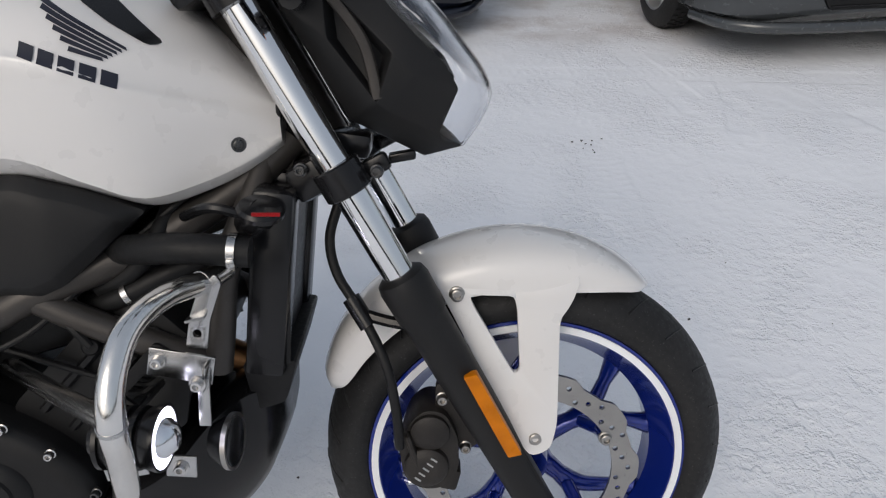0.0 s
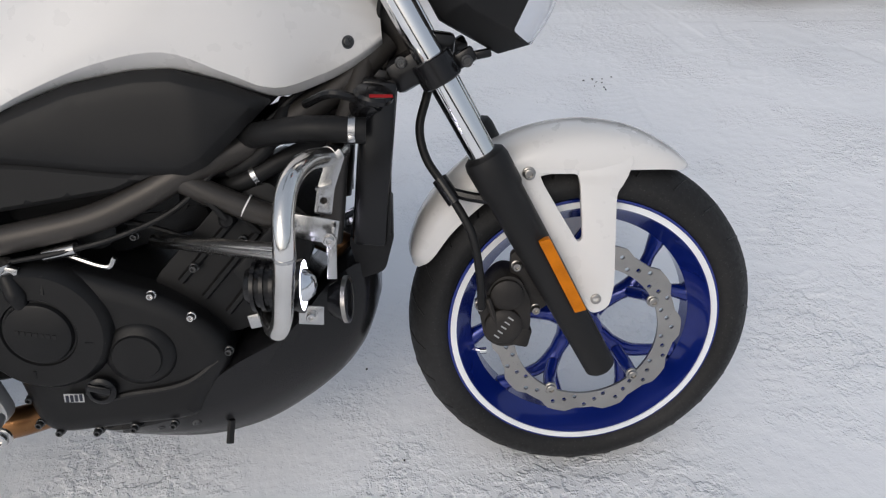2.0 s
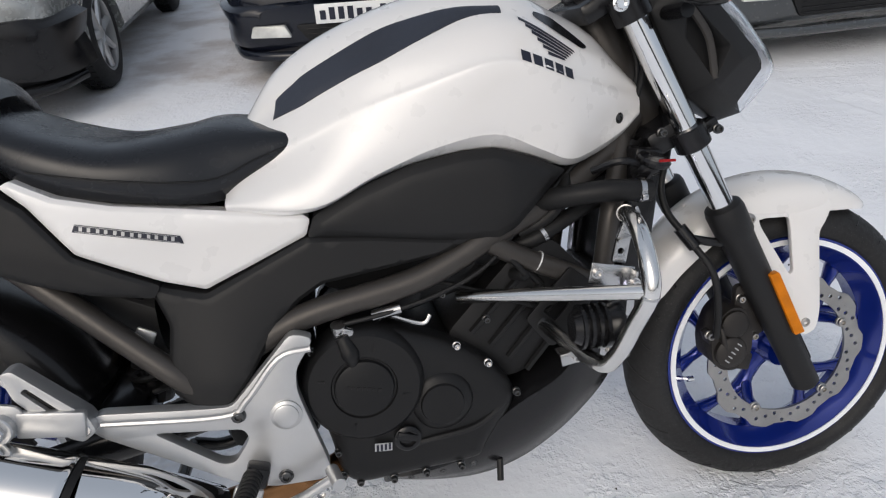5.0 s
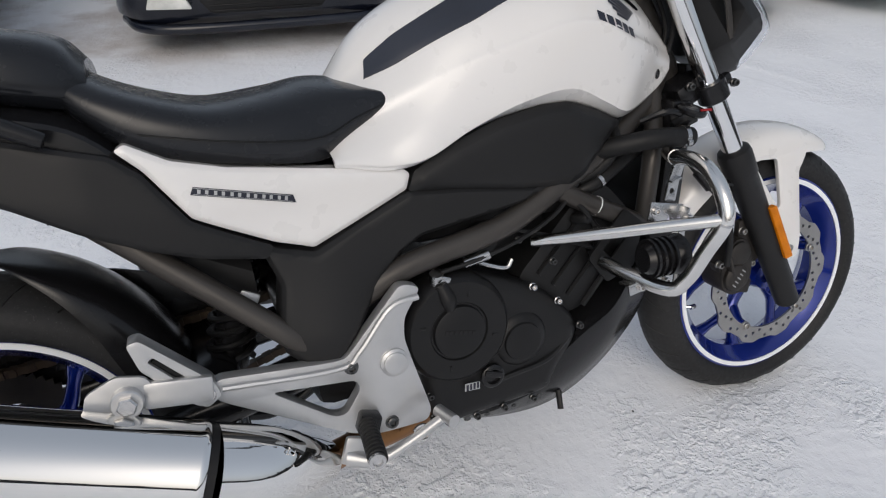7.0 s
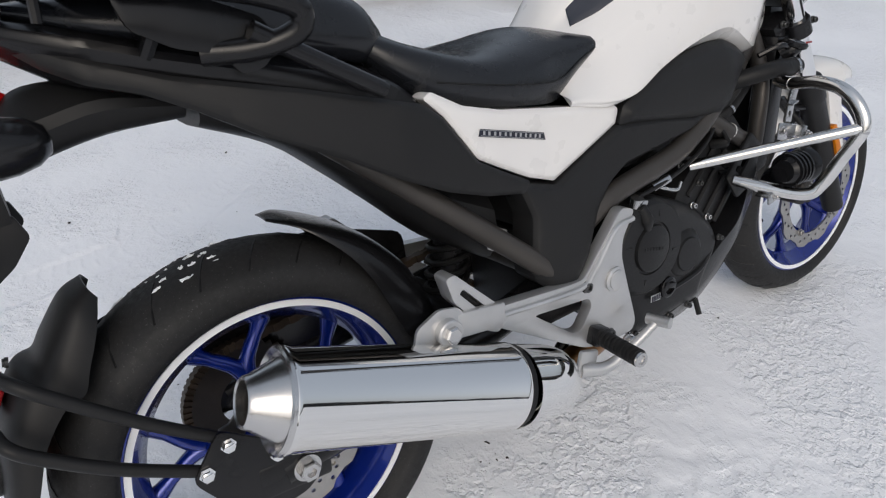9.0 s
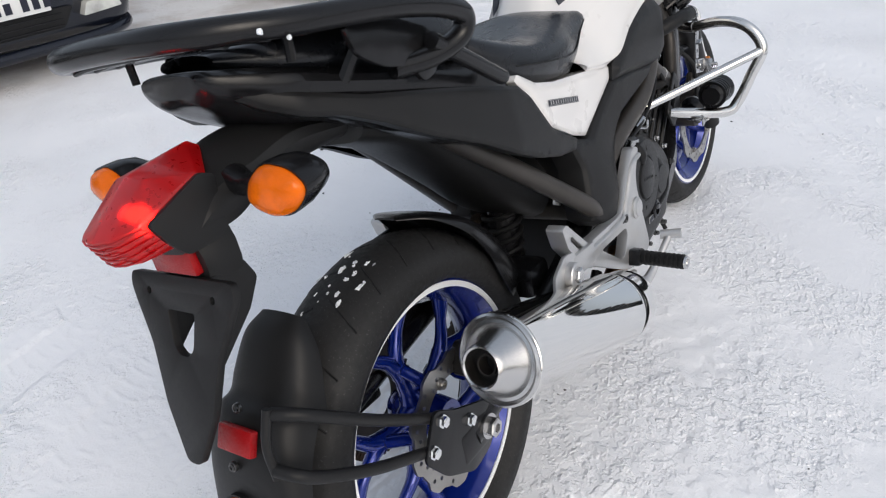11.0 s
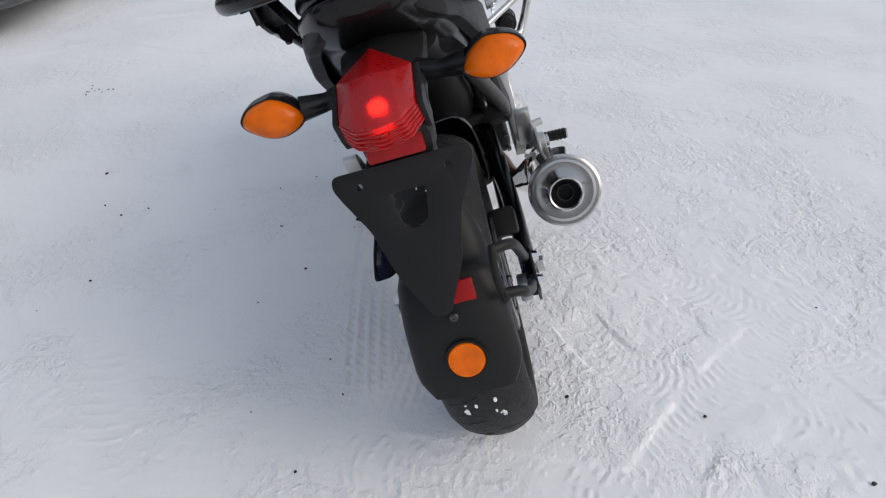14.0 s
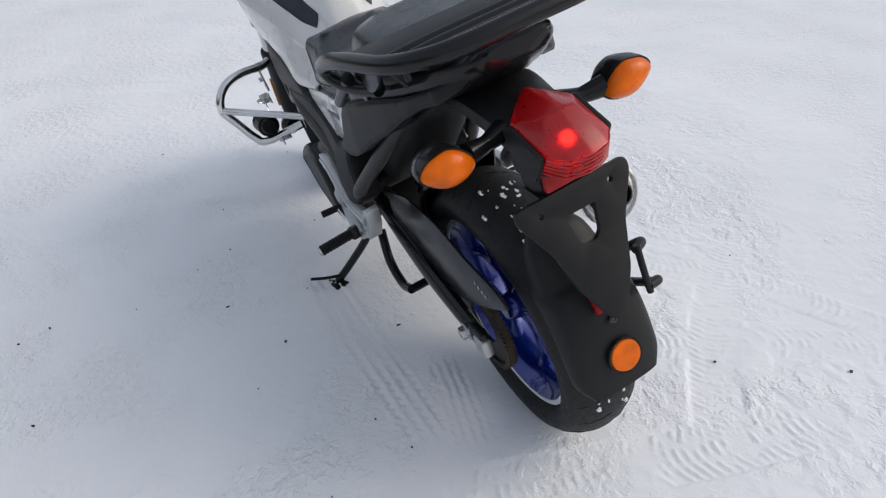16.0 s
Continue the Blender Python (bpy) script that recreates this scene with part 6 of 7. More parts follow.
# rack
rail = [(0.0, 0.155, 0.895), (0.055, 0.178, 0.892), (0.098, 0.196, 0.903), (0.104, 0.205, 0.926), (0.070, 0.207, 0.944), (0.015, 0.205, 0.960), (-0.055, 0.198, 0.974), (-0.16, 0.178, 0.988), (-0.222, 0.140, 0.999), (-0.248, 0.085, 1.005), (-0.252, 0, 1.007)]
full_rail = [(x, -y, z) for x, y, z in rail] + [(x, y, z) for x, y, z in reversed(rail[:-1])]
rack = part("luggage_rack", sweep(full_rail, 0.014, 16, 5), GLOSS, bike, "black tubular luggage rack with snow specks")
for x, half in ((-0.208, 0.146), (-0.172, 0.166), (-0.136, 0.178)):
    z = 1.000 - 0.14 * (x + 0.25)
    part("rack_slat", sweep([(x, -half, z - 0.004), (x, -half * 0.6, z), (x, half * 0.6, z), (x, half, z - 0.004)], 0.012, 12, 3, squash=0.5), GLOSS, rack)
part("rack_deck", block((-0.055, 0, 0.970), (0.12, 0.36, 0.012), (0, 8, 0), 0.005), BLACK, rack, "black plastic deck of the rack")
for s in (-1, 1):
    part("rack_strut", joined(sweep([(0.05, s * 0.186, 0.912), (0.12, s * 0.184, 0.868), (0.202, s * 0.180, 0.818)], 0.0115, 14, 4), lathe([(0, 0.0115), (0.006, 0.0105), (0.008, 0.007), (0.008, 0)], (0.202, s * 0.180, 0.818), (0.82, 0, -0.5), 14)), GLOSS, rack, "black strut with a plugged end")
    part("grab_web", plate([(-0.08, 0.965), (0.01, 0.952), (0.07, 0.925), (0.085, 0.895), (0.065, 0.870), (0.035, 0.865), (0.02, 0.890), (-0.03, 0.905), (-0.07, 0.93)], s * 0.172, s * 0.164, (), 0.01, 0.002), GLOSS, rack)
    part("rack_peg", sweep([(-0.140, s * 0.152, 0.982), (-0.144, s * 0.149, 0.948)], 0.0055, 8, 1), GLOSS, rack)
    part("rack_support", sweep([(-0.02, s * 0.16, 0.965), (-0.04, s * 0.13, 0.92), (-0.05, s * 0.118, 0.90)], 0.009, 8), GLOSS, rack)

# crash bars and auxiliary lamps
for s in (-1, 1):
    bar = part("crash_bar", joined(sweep([(1.165, s * 0.15, 0.642), (1.150, s * 0.185, 0.640), (1.130, s * 0.25, 0.650), (1.116, s * 0.305, 0.642), (1.110, s * 0.340, 0.612), (1.107, s * 0.352, 0.572), (1.095, s * 0.328, 0.520), (1.080, s * 0.299, 0.462), (1.062, s * 0.268, 0.441), (1.02, s * 0.15, 0.462)], 0.0128, 16, 6),
        sweep([(1.104, s * 0.350, 0.574), (0.99, s * 0.24, 0.550), (0.888, s * 0.135, 0.526)], 0.0105, 14, 3)), WORN, bike, "scuffed chrome crash bar")
    for k, (p, q) in enumerate((((1.1065, 0.351, 0.570), (1.1060, 0.3502, 0.566)), ((1.151, 0.183, 0.640), (1.148, 0.190, 0.6405)))):
        part("weld_ring", sweep([(p[0], s * p[1], p[2]), (q[0], s * q[1], q[2])], 0.0138, 16, 1), ZINC, bar)
    part("bar_bracket", joined(plate([(1.146, 0.636), (1.166, 0.652), (1.171, 0.640), (1.153, 0.598), (1.145, 0.562), (1.122, 0.566), (1.131, 0.602)], s * 0.195, s * 0.189, [circle(1.137, 0.583, 0.005, 14)], 0.004, 0.001),
        block((1.140, s * 0.199, 0.604), (0.022, 0.012, 0.003), (0, -12, 0), 0.0)), ZINC, bar, "bent zinc-plated bracket plate")
    part("lamp_bracket", joined(block((1.117, s * 0.203, 0.549), (0.072, 0.004, 0.034), (0, 14, 0), 0.001), block((1.146, s * 0.214, 0.541), (0.004, 0.026, 0.032), (0, 14, 0), 0.001), block((1.141, s * 0.217, 0.510), (0.013, 0.004, 0.060), (0, 6, 0), 0.001)), ZINC, bar, "zinc-plated lamp bracket strip")
    part("lamp_clip", block((1.104, s * 0.219, 0.430), (0.034, 0.004, 0.028), (0, 8, 0), 0.001), ZINC, bar)
    part("strap_bracket", joined(block((1.045, s * 0.212, 0.440), (0.048, 0.030, 0.004), (0, -8, 0), 0.001), block((1.045, s * 0.226, 0.434), (0.048, 0.004, 0.020), (0, -8, 0), 0.001)), ZINC, bar)
    for p in ((1.093, 0.206, 0.557), (1.142, 0.232, 0.541), (1.045, 0.228, 0.434), (1.104, 0.222, 0.430)):
        part("bar_bolt", joined(bolt_bm((p[0], s * p[1], p[2]), 0.0065, 0.008, (0, s, 0)), lathe([(0, 0.009), (0.002, 0.009)], (p[0], s * (p[1] - 0.001), p[2]), (0, s, 0), 20)), BRUSHED, bar)
    fog = part("auxiliary_lamp", lathe([(-0.055, 0.0), (-0.055, 0.022)] + [q for x in (-0.045, -0.033, -0.021, -0.009) for q in ((x, 0.028), (x, 0.034), (x + 0.005, 0.034), (x + 0.005, 0.029))] + [(0.004, 0.033), (0.014, 0.036), (0.018, 0.036), (0.018, 0.033), (0.010, 0.032), (0.010, 0)], (1.088, s * 0.250, 0.490), (1, s * 0.05, -0.05), 36), GLOSS, bike, "black auxiliary lamp with a lit ring")
    part("light_ring", lathe([(0.012, 0.0245), (0.017, 0.0245), (0.017, 0.0325), (0.012, 0.0325)], (1.088, s * 0.250, 0.490), (1, s * 0.05, -0.05), 40, True), LED, fog, "glowing white ring")
    part("lamp_core", lathe([(0.010, 0.024), (0.022, 0.021), (0.032, 0.012), (0.035, 0)], (1.088, s * 0.250, 0.490), (1, s * 0.05, -0.05), 28), REFLECTOR, fog)
    horn = part("horn", joined(lathe([(0, 0.022), (0.015, 0.031), (0.022, 0.033), (0.026, 0.030), (0.023, 0.023), (0.023, 0)], (1.125, s * 0.165, 0.425), (1, s * 0.12, 0), 32)), GLOSS, bike, "black disc horn")
    part("horn_rim", lathe([(0.021, 0.031), (0.021, 0.0345), (0.027, 0.0345), (0.027, 0.031)], (1.125, s * 0.165, 0.425), (1, s * 0.12, 0), 32, True), DISC, horn)
part("engine_guard_plate", plate([(0.99, 0.475), (1.07, 0.555), (1.11, 0.52), (1.09, 0.44), (1.03, 0.42)], -0.152, -0.146, [rounded([(1.02, 0.485), (1.065, 0.525), (1.075, 0.50), (1.04, 0.465)], 0.004, 3)], 0.008, 0.001), CASE, bike)

# stands
part("side_stand", joined(sweep([(0.60, 0.13, 0.285), (0.64, 0.17, 0.21), (0.675, 0.235, 0.135), (0.704, 0.288, 0.078)], 0.012, 12, 4), block((0.706, 0.295, 0.070), (0.07, 0.05, 0.010), (14, 0, 20), 0.003), sweep([(0.69, 0.27, 0.10), (0.692, 0.32, 0.118), (0.695, 0.362, 0.138)], 0.005, 8)), GLOSS, bike, "black side stand set on the snow")
part("stand_arm", joined(sweep([(0.56, 0.13, 0.27), (0.50, 0.15, 0.205), (0.42, 0.155, 0.175), (0.36, 0.15, 0.19)], 0.013, 12), sweep([(0.56, -0.10, 0.26), (0.48, -0.10, 0.20), (0.36, -0.10, 0.19)], 0.012, 10), sweep([(0.36, -0.10, 0.19), (0.36, 0.15, 0.19)], 0.012, 10, 1)), GLOSS, bike, "black folded centre stand")
lever = part("gear_lever", sweep([(0.60, 0.16, 0.30), (0.66, 0.19, 0.29), (0.71, 0.20, 0.31)], 0.006, 8), BRUSHED, bike, "steel gear lever")
part("lever_rubber", sweep([(0.71, 0.19, 0.31), (0.712, 0.248, 0.312)], 0.0105, 12, 1), SOFT, lever, "black rubber lever end")

# snow stuck to the machine
rng = random.Random(5)
lumps = []
for host, n in (("t", 26), ("f", 3)):
    for _ in range(n):
        if host == "t":
            a, y = radians(rng.choice((rng.gauss(97, 4), rng.gauss(98, 5), rng.gauss(111, 4), rng.gauss(194, 8)))), rng.gauss(-0.002, 0.024)
            R = 0.313 - y * y * 5.2
            p, e = (R * math.cos(a), y, 0.312 + R * math.sin(a)), rng.uniform(0.0012, 0.0042)
            lump = bmesh.new()
            bmesh.ops.create_icosphere(lump, subdivisions=2, radius=1, matrix=pose(*p, 0, -math.degrees(a) + 90, 0) @ Matrix.Diagonal((e * rng.uniform(0.8, 3.4), e * rng.uniform(0.5, 1.6), e * 0.16, 1)))
        else:
            lump = bmesh.new()
            e = rng.uniform(0.002, 0.004)
            bmesh.ops.create_icosphere(lump, subdivisions=2, radius=e, matrix=pose(rng.uniform(-0.22, -0.05), -0.19 + rng.uniform(-0.01, 0.01), 0.985 + rng.uniform(-0.012, 0.008)))
        for v in lump.verts:
            v.co += Vector((rng.gauss(0, 1), rng.gauss(0, 1), rng.gauss(0, 1))) * e * (0.26 if host == "t" else 0.12)
        lumps.append(lump)
tagged(part("snow_lump", joined(*lumps), SNOWBIT, bike, "white snow stuck in the tread and on the rack"), kind="stuff")


# dark grit on the snow
rng = random.Random(8)
specks = []
spots = [(-0.054, 0.575), (0.497, 0.524), (0.346, 0.636), (0.854, 1.194), (0.411, 0.221), (0.865, 0.881), (1.074, 0.56), (1.127, 0.244)]
spots += [(rng.uniform(-0.8, 2.6), rng.uniform(-0.9, 2.2)) for _ in range(46)] + [(0.407 + rng.gauss(0, 0.02), -0.02 + rng.gauss(0, 0.02)) for _ in range(14)] + [(2.09 + rng.gauss(0, 0.05), 1.75 + rng.gauss(0, 0.05)) for _ in range(12)]
for x, y in spots:
    e = rng.uniform(0.0015, 0.0045)
    b = bmesh.new()
    bmesh.ops.create_icosphere(b, subdivisions=1, radius=1, matrix=pose(x, y, 0.001, 0, 0, rng.uniform(0, 180)) @ Matrix.Diagonal((e * rng.uniform(1, 2), e, e * 0.8, 1)))
    for v in b.verts:
        v.co += Vector((rng.gauss(0, 1), rng.gauss(0, 1), rng.gauss(0, 1))) * e * 0.15
    specks.append(b)
tagged(part("grit", joined(*specks), RUST), "dark grit specks scattered on the snow", "grit", kind="stuff")


# small fittings in the engine bay
for p, r in (((0.955, -0.128, 0.648), 0.006), ((0.905, -0.125, 0.628), 0.005), ((1.005, -0.125, 0.512), 0.0055), ((0.93, -0.130, 0.478), 0.0055), ((1.06, -0.125, 0.555), 0.005), ((0.86, -0.135, 0.535), 0.005)):
    part("bay_bolt", bolt_bm(p, r, 0.007), DARKBOLT, bike)
for pts, r in (([(0.80, -0.11, 0.56), (0.87, -0.125, 0.548), (0.94, -0.128, 0.52), (1.0, -0.124, 0.492), (1.04, -0.122, 0.47)], 0.0045),
               ([(0.90, -0.10, 0.61), (0.96, -0.118, 0.585), (1.0, -0.122, 0.555), (1.03, -0.121, 0.52)], 0.006),
               ([(1.02, -0.122, 0.50), (1.05, -0.128, 0.49), (1.075, -0.126, 0.505), (1.09, -0.12, 0.53)], 0.004)):
    part("wiring_loom", sweep(pts, r, 8), SOFT, bike, "thin black wiring loom")
for k in range(4):
    part("head_claw", sweep([(1.01 + 0.012 * k, -0.121, 0.475 + 0.012 * k), (1.035 + 0.012 * k, -0.130, 0.478 + 0.012 * k), (1.055 + 0.010 * k, -0.126, 0.492 + 0.010 * k)], 0.0045, 6), CASE, bike)
part("plug_cap", joined(lathe([(0, 0.011), (0.03, 0.011), (0.034, 0.008)], (0.985, -0.118, 0.545), (0.3, -1, 0.2), 14), sweep([(0.995, -0.15, 0.553), (0.97, -0.145, 0.585), (0.93, -0.11, 0.615)], 0.005, 8)), SOFT, bike, "black rubber plug cap")
part("starter_motor", joined(lathe([(0, 0.030), (0.10, 0.030), (0.104, 0.024)], (0.80, -0.02, 0.545), (0, -1, 0), 24)), CASE, bike)
part("breather_hose", sweep([(1.09, -0.085, 0.70), (1.075, -0.118, 0.665), (1.045, -0.120, 0.632), (1.0, -0.11, 0.61)], 0.011, 12), SOFT, bike, "black rubber breather hose")
part("exhaust_hanger_tab", block((0.40, -0.125, 0.53), (0.03, 0.006, 0.04), (0, 30, 0), 0.003), ALU, bike, "pale bracket behind the seat tube")


# ---- parked cars, nose towards the motorcycle ----
def cut(bm, cutters):
    """Takes solid cutters out of a body."""
    me = bpy.data.meshes.new("tmp")
    bmesh.ops.recalc_face_normals(bm, faces=bm.faces)
    bm.to_mesh(me)
    bm.free()
    ob = new("tmp_body", me)
    extra = []
    for c in cutters:
        cm = bpy.data.meshes.new("tmp")
        bmesh.ops.recalc_face_normals(c, faces=c.faces)
        c.to_mesh(cm)
        c.free()
        co = new("tmp_cutter", cm)
        md = ob.modifiers.new("cut", "BOOLEAN")
        md.operation, md.object, md.solver = "DIFFERENCE", co, "EXACT"
        extra.append(co)
    bpy.context.view_layer.update()
    res = bpy.data.meshes.new_from_object(ob.evaluated_get(bpy.context.evaluated_depsgraph_get()))
    out = bmesh.new()
    out.from_mesh(res)
    for o in (ob, *extra):
        bpy.data.objects.remove(o)
    return out


def car_body(rows):
    """Half sections along the car: (y, [(x, z), ...]) from underside to ridge."""
    sheet = []
    for y, half in rows:
        right = [(x, y, z) for x, z in half]
        sheet.append(right + [(-x, y, z) for x, z in reversed(half[:-1])])
    bm = surf(sheet, 4, 3)
    bmesh.ops.remove_doubles(bm, verts=bm.verts, dist=1e-4)
    bmesh.ops.holes_fill(bm, edges=[e for e in bm.edges if e.is_boundary], sides=0)
    return bm


def xz_shape(pts, y0, y1, rnd=0.02, w=0.006):
    return plate(pts, y0, y1, (), rnd, w)


def parked_car(label, m, width, paint, bumper, grille, hubs, wheel_y=0.82, tall=0.0, lamp_z=0.62, round_fog=False, plate_z=0.44):
    car = thing("car", label, "car", "parked cars", m=m)
    h = width / 2
    t = tall
    rows = [(0.0, [(0, 0.30 + t * 0.3), (0.55 * h, 0.30 + t * 0.3), (0.70 * h, 0.42 + t * 0.5), (0.66 * h, 0.60 + t), (0, 0.66 + t)]),
            (0.06, [(0, 0.22 + t * 0.3), (0.72 * h, 0.23 + t * 0.3), (0.86 * h, 0.42 + t * 0.5), (0.80 * h, 0.66 + t), (0, 0.73 + t)]),
            (0.22, [(0, 0.2 + t * 0.3), (0.86 * h, 0.21 + t * 0.3), (0.96 * h, 0.45 + t * 0.5), (0.89 * h, 0.73 + t), (0, 0.80 + t)]),
            (0.60, [(0, 0.2 + t * 0.3), (0.93 * h, 0.21 + t * 0.3), (1.0 * h, 0.5 + t * 0.5), (0.93 * h, 0.80 + t), (0, 0.87 + t)]),
            (1.25, [(0, 0.2 + t * 0.3), (0.94 * h, 0.2 + t * 0.3), (1.0 * h, 0.52 + t * 0.5), (0.95 * h, 0.88 + t), (0, 0.96 + t)]),
            (2.6, [(0, 0.2 + t * 0.3), (0.95 * h, 0.2 + t * 0.3), (1.0 * h, 0.55 + t * 0.5), (0.96 * h, 0.90 + t), (0, 0.97 + t)]),
            (3.7, [(0, 0.2 + t * 0.3), (0.94 * h, 0.21 + t * 0.3), (1.0 * h, 0.55 + t * 0.5), (0.94 * h, 0.90 + t), (0, 0.98 + t)]),
            (4.25, [(0, 0.26 + t * 0.3), (0.88 * h, 0.27 + t * 0.3), (0.95 * h, 0.55 + t * 0.5), (0.88 * h, 0.88 + t), (0, 0.96 + t)]),
            (4.4, [(0, 0.36 + t * 0.3), (0.75 * h, 0.38 + t * 0.3), (0.82 * h, 0.56 + t * 0.5), (0.75 * h, 0.80 + t), (0, 0.86 + t)])]
    arches = []
    for y in (wheel_y, wheel_y + 2.6):
        for s in (-1, 1):
            arches.append(lathe([(h * 0.72 * s, 0.365), (h * 1.2 * s, 0.365)], (0, y, 0.315), (1, 0, 0), 40))
    part("body", cut(car_body(rows), arches), paint, car, "car body in " + paint.name.replace("_", " "), 30)
    roof = [(1.15, [(0.86 * h, 0.90 + t), (0.84 * h, 0.93 + t), (0, 0.97 + t)]), (1.55, [(0.90 * h, 0.92 + t), (0.77 * h, 1.17 + t), (0, 1.22 + t)]),
            (1.95, [(0.91 * h, 0.92 + t), (0.70 * h, 1.36 + t), (0, 1.42 + t)]), (2.9, [(0.91 * h, 0.92 + t), (0.70 * h, 1.40 + t), (0, 1.46 + t)]),
            (3.5, [(0.90 * h, 0.92 + t), (0.72 * h, 1.30 + t), (0, 1.36 + t)]), (4.0, [(0.86 * h, 0.92 + t), (0.8 * h, 0.98 + t), (0, 1.0 + t)])]
    part("cabin_glass", car_body(roof), CARGLASS, car, "dark car windows", 30)
    part("roof", car_body([(1.93, [(0.70 * h, 1.372 + t), (0.5 * h, 1.415 + t), (0, 1.43 + t)]), (2.9, [(0.70 * h, 1.41 + t), (0.5 * h, 1.455 + t), (0, 1.47 + t)]), (3.45, [(0.70 * h, 1.33 + t), (0.5 * h, 1.365 + t), (0, 1.385 + t)])]), paint, car)
    # nose details
    part("bumper", car_body([(-0.035, [(0, 0.25 + t * 0.3), (0.58 * h, 0.25 + t * 0.3), (0.70 * h, 0.36 + t * 0.3), (0.66 * h, 0.50 + t * 0.7), (0, 0.52 + t * 0.7)]), (0.03, [(0, 0.2 + t * 0.3), (0.76 * h, 0.2 + t * 0.3), (0.90 * h, 0.36 + t * 0.3), (0.84 * h, 0.52 + t * 0.7), (0, 0.54 + t * 0.7)]),
         (0.22, [(0, 0.19 + t * 0.3), (0.9 * h, 0.19 + t * 0.3), (0.99 * h, 0.38 + t * 0.3), (0.95 * h, 0.53 + t * 0.7), (0, 0.55 + t * 0.7)]), (0.40, [(0, 0.19 + t * 0.3), (0.95 * h, 0.19 + t * 0.3), (1.01 * h, 0.4 + t * 0.3), (0.98 * h, 0.53 + t * 0.7), (0, 0.55 + t * 0.7)])]), bumper, car, "front bumper", 30)
    part("lip", sweep([(-0.97 * h, 0.30, 0.195 + t * 0.3), (-0.86 * h, 0.06, 0.19 + t * 0.3), (-0.6 * h, -0.05, 0.19 + t * 0.3), (0, -0.07, 0.19 + t * 0.3), (0.6 * h, -0.05, 0.19 + t * 0.3), (0.86 * h, 0.06, 0.19 + t * 0.3), (0.97 * h, 0.30, 0.195 + t * 0.3)], 0.03, 10), bumper, car, "bumper lip")
    part("intake", xz_shape([(-0.47 * h, 0.385 + t * 0.5), (0.47 * h, 0.385 + t * 0.5), (0.38 * h, 0.265 + t * 0.3), (-0.38 * h, 0.265 + t * 0.3)], -0.05, 0.02), SOFT, car, "black lower intake")
    for k in range(3):
        part("intake_slat", block((0, -0.052, 0.285 + 0.03 * k + t * 0.35), (0.76 * h, 0.012, 0.006), (0, 0, 0), 0.002), GLOSS, car)
    gr = part("grille", xz_shape([(-0.36 * h, 0.70 + t), (0.36 * h, 0.70 + t), (0.30 * h, 0.575 + t), (-0.30 * h, 0.575 + t)], -0.045, 0.03, 0.04), SOFT, car, "dark mesh grille")
    for k in range(6):
        part("grille_slat", block((0, -0.05, 0.588 + 0.02 * k + t), (0.64 * h, 0.010, 0.005), (0, 0, 0), 0.001), GLOSS, gr)
    part("grille_emblem", lathe([(-0.004, 0.026), (-0.004, 0.034), (0.004, 0.034), (0.004, 0.026)], (0, -0.056, 0.645 + t), (0, 1, 0), 24, True), CHROME, gr, "plain chrome ring")
    for s in (-1, 1):
        lampp = part("headlamp", joined(plate([(s * 0.42 * h, 0.60 + t), (s * 0.40 * h, 0.70 + t), (s * 0.86 * h, 0.735 + t), (s * 0.90 * h, 0.64 + t), (s * 0.84 * h, 0.60 + t)], -0.03, 0.10, (), 0.02, 0.01)), CARLAMP, car, "clear headlamp")
        for v in lampp.data.vertices:
            v.co.y += 0.16 * max(0, abs(v.co.x) / h - 0.5) ** 1.3 * 2
        if round_fog:
            part("fog_lamp", lathe([(0, 0.055), (0.02, 0.058), (0.03, 0.05), (0.036, 0)], (s * 0.70 * h, 0.05, 0.40 + t * 0.5), (0, -1, 0), 28), CARLAMP, car, "round fog lamp")
        else:
            fl = part("fog_lamp", plate([(s * 0.50 * h, 0.375 + t), (s * 0.54 * h, 0.44 + t), (s * 0.77 * h, 0.44 + t), (s * 0.80 * h, 0.375 + t)], -0.085, 0.12, (), 0.01, 0.006), CARLAMP, car, "wide fog lamp")
            for v in fl.data.vertices:
                v.co.y += 0.30 * max(0, abs(v.co.x) / h - 0.64)
    np_ = part("number_plate", block((0, -0.082, plate_z + t * 0.5), (0.52, 0.01, 0.112), (4, 0, 0), 0.004), PLATEWHITE, car, "white number plate with plain dark bars")
    for k in range(9):
        part("plate_bar", block((-0.215 + 0.054 * k + (0.03 if k > 5 else 0), -0.0885, plate_z + t * 0.5 - (0.006 if k in (0, 4, 5) else 0)), (0.034, 0.003, 0.052 if k in (0, 4, 5) else 0.07), (4, 0, 0), 0), DARKLOGO, np_)
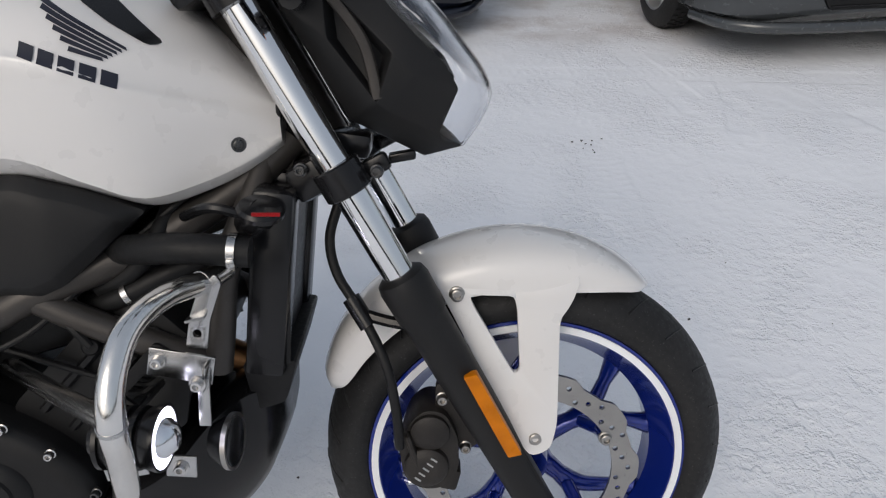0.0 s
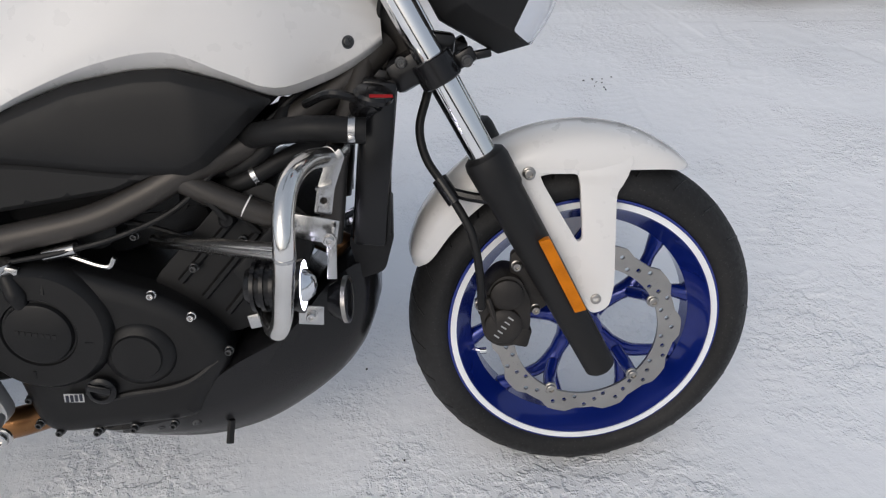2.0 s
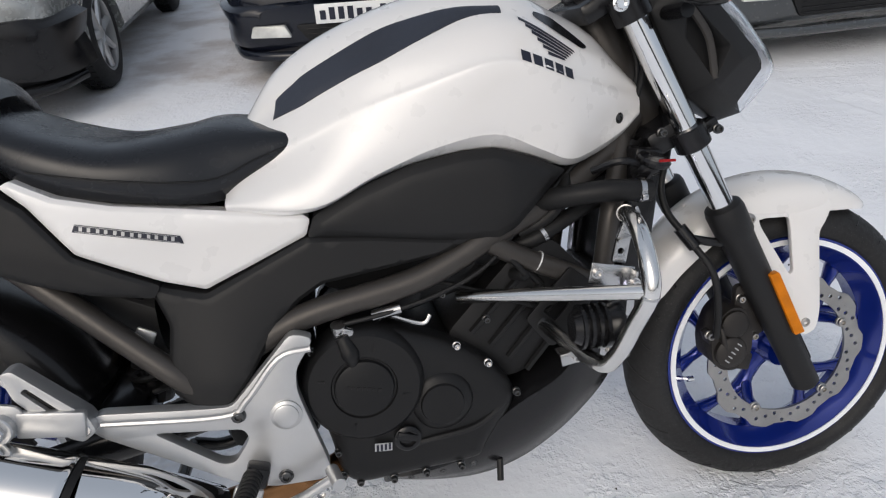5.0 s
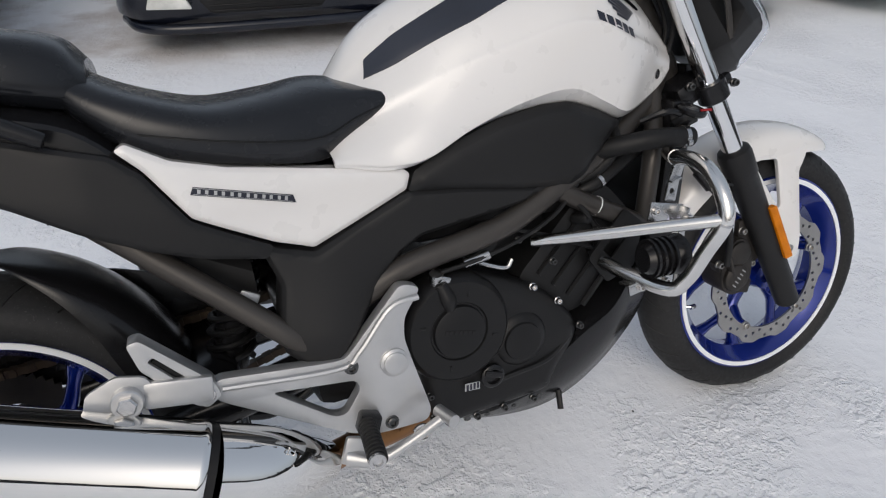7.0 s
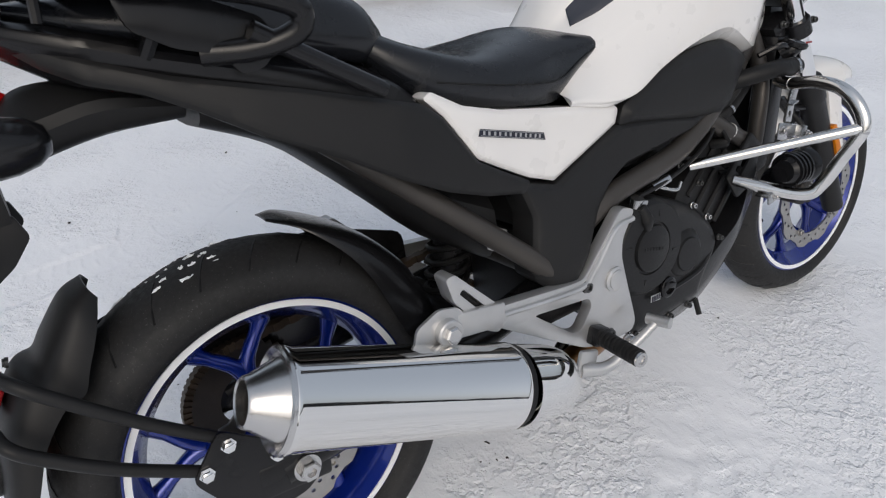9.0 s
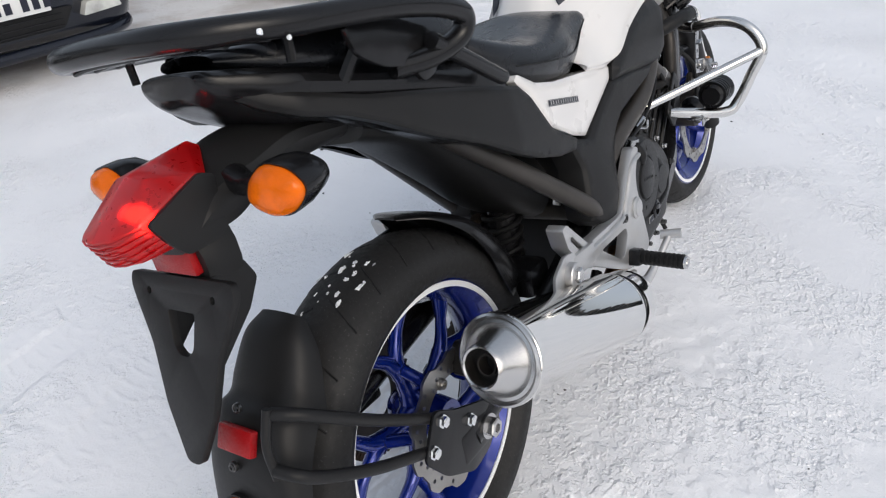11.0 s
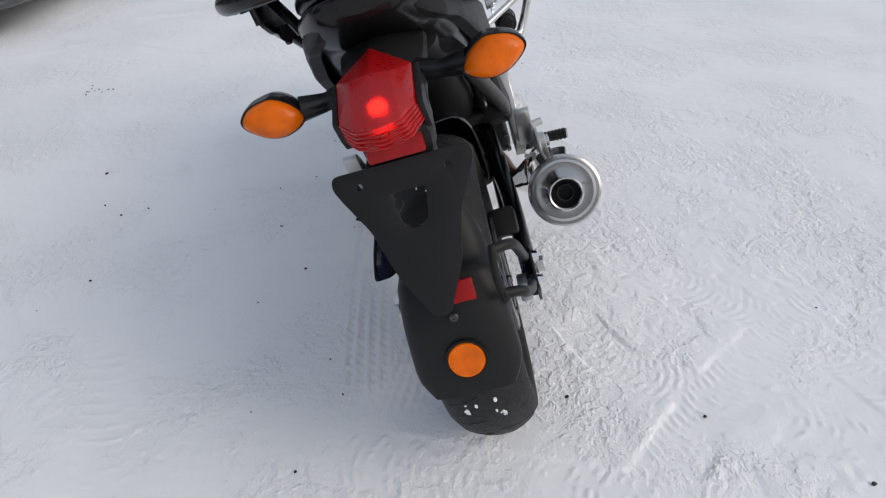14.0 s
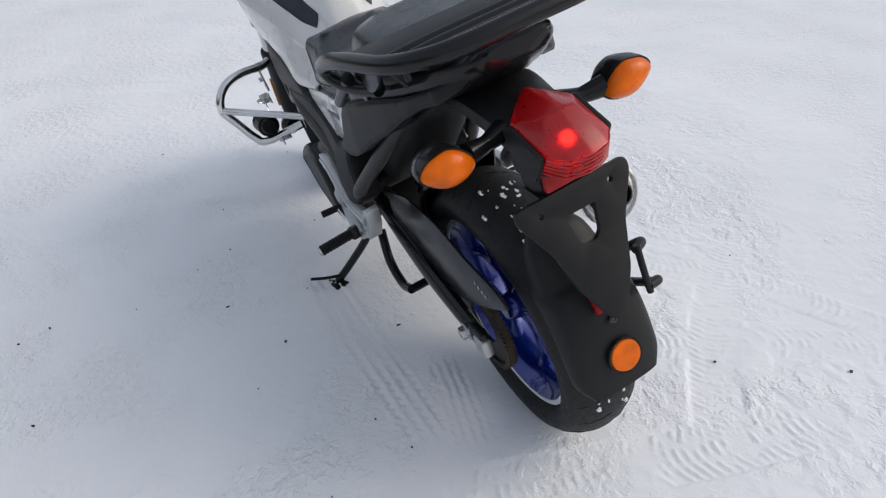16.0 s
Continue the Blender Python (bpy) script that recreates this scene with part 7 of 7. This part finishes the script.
    for y in (wheel_y, wheel_y + 2.6):
        for s in (-1, 1):
            o, ax = (s * (h - 0.20), y, 0.315), (s, 0, 0)
            wh = part("wheel", lathe([(0.0, 0.20), (0.19, 0.205), (0.195, 0.215), (0.19, 0.22), (0.0, 0.21)], o, ax, 48, True), ALU, car, "alloy wheel")
            part("hub", lathe([(0.02, 0), (0.16, 0.03), (0.175, 0.05), (0.165, 0.06)], o, ax, 24), ALU, wh)
            for a in np.linspace(0.3, 0.3 + 2 * math.pi, hubs, endpoint=False):
                part("spoke", sweep([Vector(o) + Vector((s * 0.155, 0.05 * math.cos(a), 0.05 * math.sin(a))), Vector(o) + Vector((s * 0.17, 0.20 * math.cos(a), 0.20 * math.sin(a)))], 0.02, 8, 1, radii=[0.028, 0.020]), ALU, wh)
            part("brake_drum", lathe([(0.05, 0), (0.05, 0.19), (0.10, 0.19), (0.10, 0)], o, ax, 32), SOFT, wh)
            part("tyre", lathe([(0.0, 0.22), (0.02, 0.30), (0.04, 0.316), (0.16, 0.316), (0.19, 0.295), (0.205, 0.25), (0.195, 0.218), (0.0, 0.212)], o, ax, 64, True), RUBBER, wh, "studded winter tyre", 60)
            knobs = []
            for k in range(44):
                a = 2 * math.pi * k / 44
                for dx, da in ((0.06, 0), (0.10, 0.07), (0.14, 0)):
                    b = block((0, 0, 0), (0.028, 0.026, 0.012), (0, 0, 0), 0)
                    knobs.append(moved(b, Matrix.Translation(Vector(o) + Vector((s * dx, 0.318 * math.cos(a + da), 0.318 * math.sin(a + da)))) @ Matrix.Rotation(a + da - math.pi / 2, 4, "X")))
            tagged(part("tread_block", joined(*knobs), RUBBER, wh), kind="stuff")
    return car


parked_car("dark navy saloon car with a mesh grille parked on snow", pose(1.0, 3.30, 0, 0, 0, -5), 1.65, NAVY, NAVY, SOFT, 6, tall=-0.1, plate_z=0.445)
parked_car("dark grey car with alloy wheels parked on snow", pose(3.78, 2.66, 0, 0, 0, 2), 1.80, GREYCAR, GREYCAR, SOFT, 5)
parked_car("silver crossover car with a charcoal bumper parked on snow", pose(-1.44, 2.84, 0, 0, 0, 0), 1.80, SILVERCAR, GLOSS, SOFT, 7, tall=0.06, round_fog=True)
parked_car("pale green saloon car with steel wheels parked on snow", pose(5.95, 2.35, 0, 0, 0, 0), 1.76, GREENCAR, GREENCAR, SOFT, 9)


# ---- far edge: unseen low dark ring all round, added to darken the reflected horizon ----
def horizon_ring():
    bm = bmesh.new()
    rng = random.Random(12)
    rings = [[], [], []]
    n = 240
    for i in range(n):
        a = 2 * math.pi * i / n
        r = 46 + rng.uniform(-2, 2)
        top = 3.6 + 1.3 * math.sin(a * 7) + rng.uniform(-0.9, 0.9)
        for ring, (dr, z) in zip(rings, ((0, -0.2), (0.3, top * 0.6), (1.2, top))):
            ring.append(bm.verts.new(((r + dr) * math.cos(a), (r + dr) * math.sin(a), z)))
    for a, b in zip(rings, rings[1:]):
        for i in range(n):
            bm.faces.new((a[i - 1], a[i], b[i], b[i - 1]))
    return tagged(part("backdrop", bm, mat("unseen_horizon_ring", (0.035, 0.034, 0.033), 0.9, vary=0.3, scale=0.5), None), "low dark ring beyond the view, added for reflections", "trees", kind="structure")


horizon_ring()
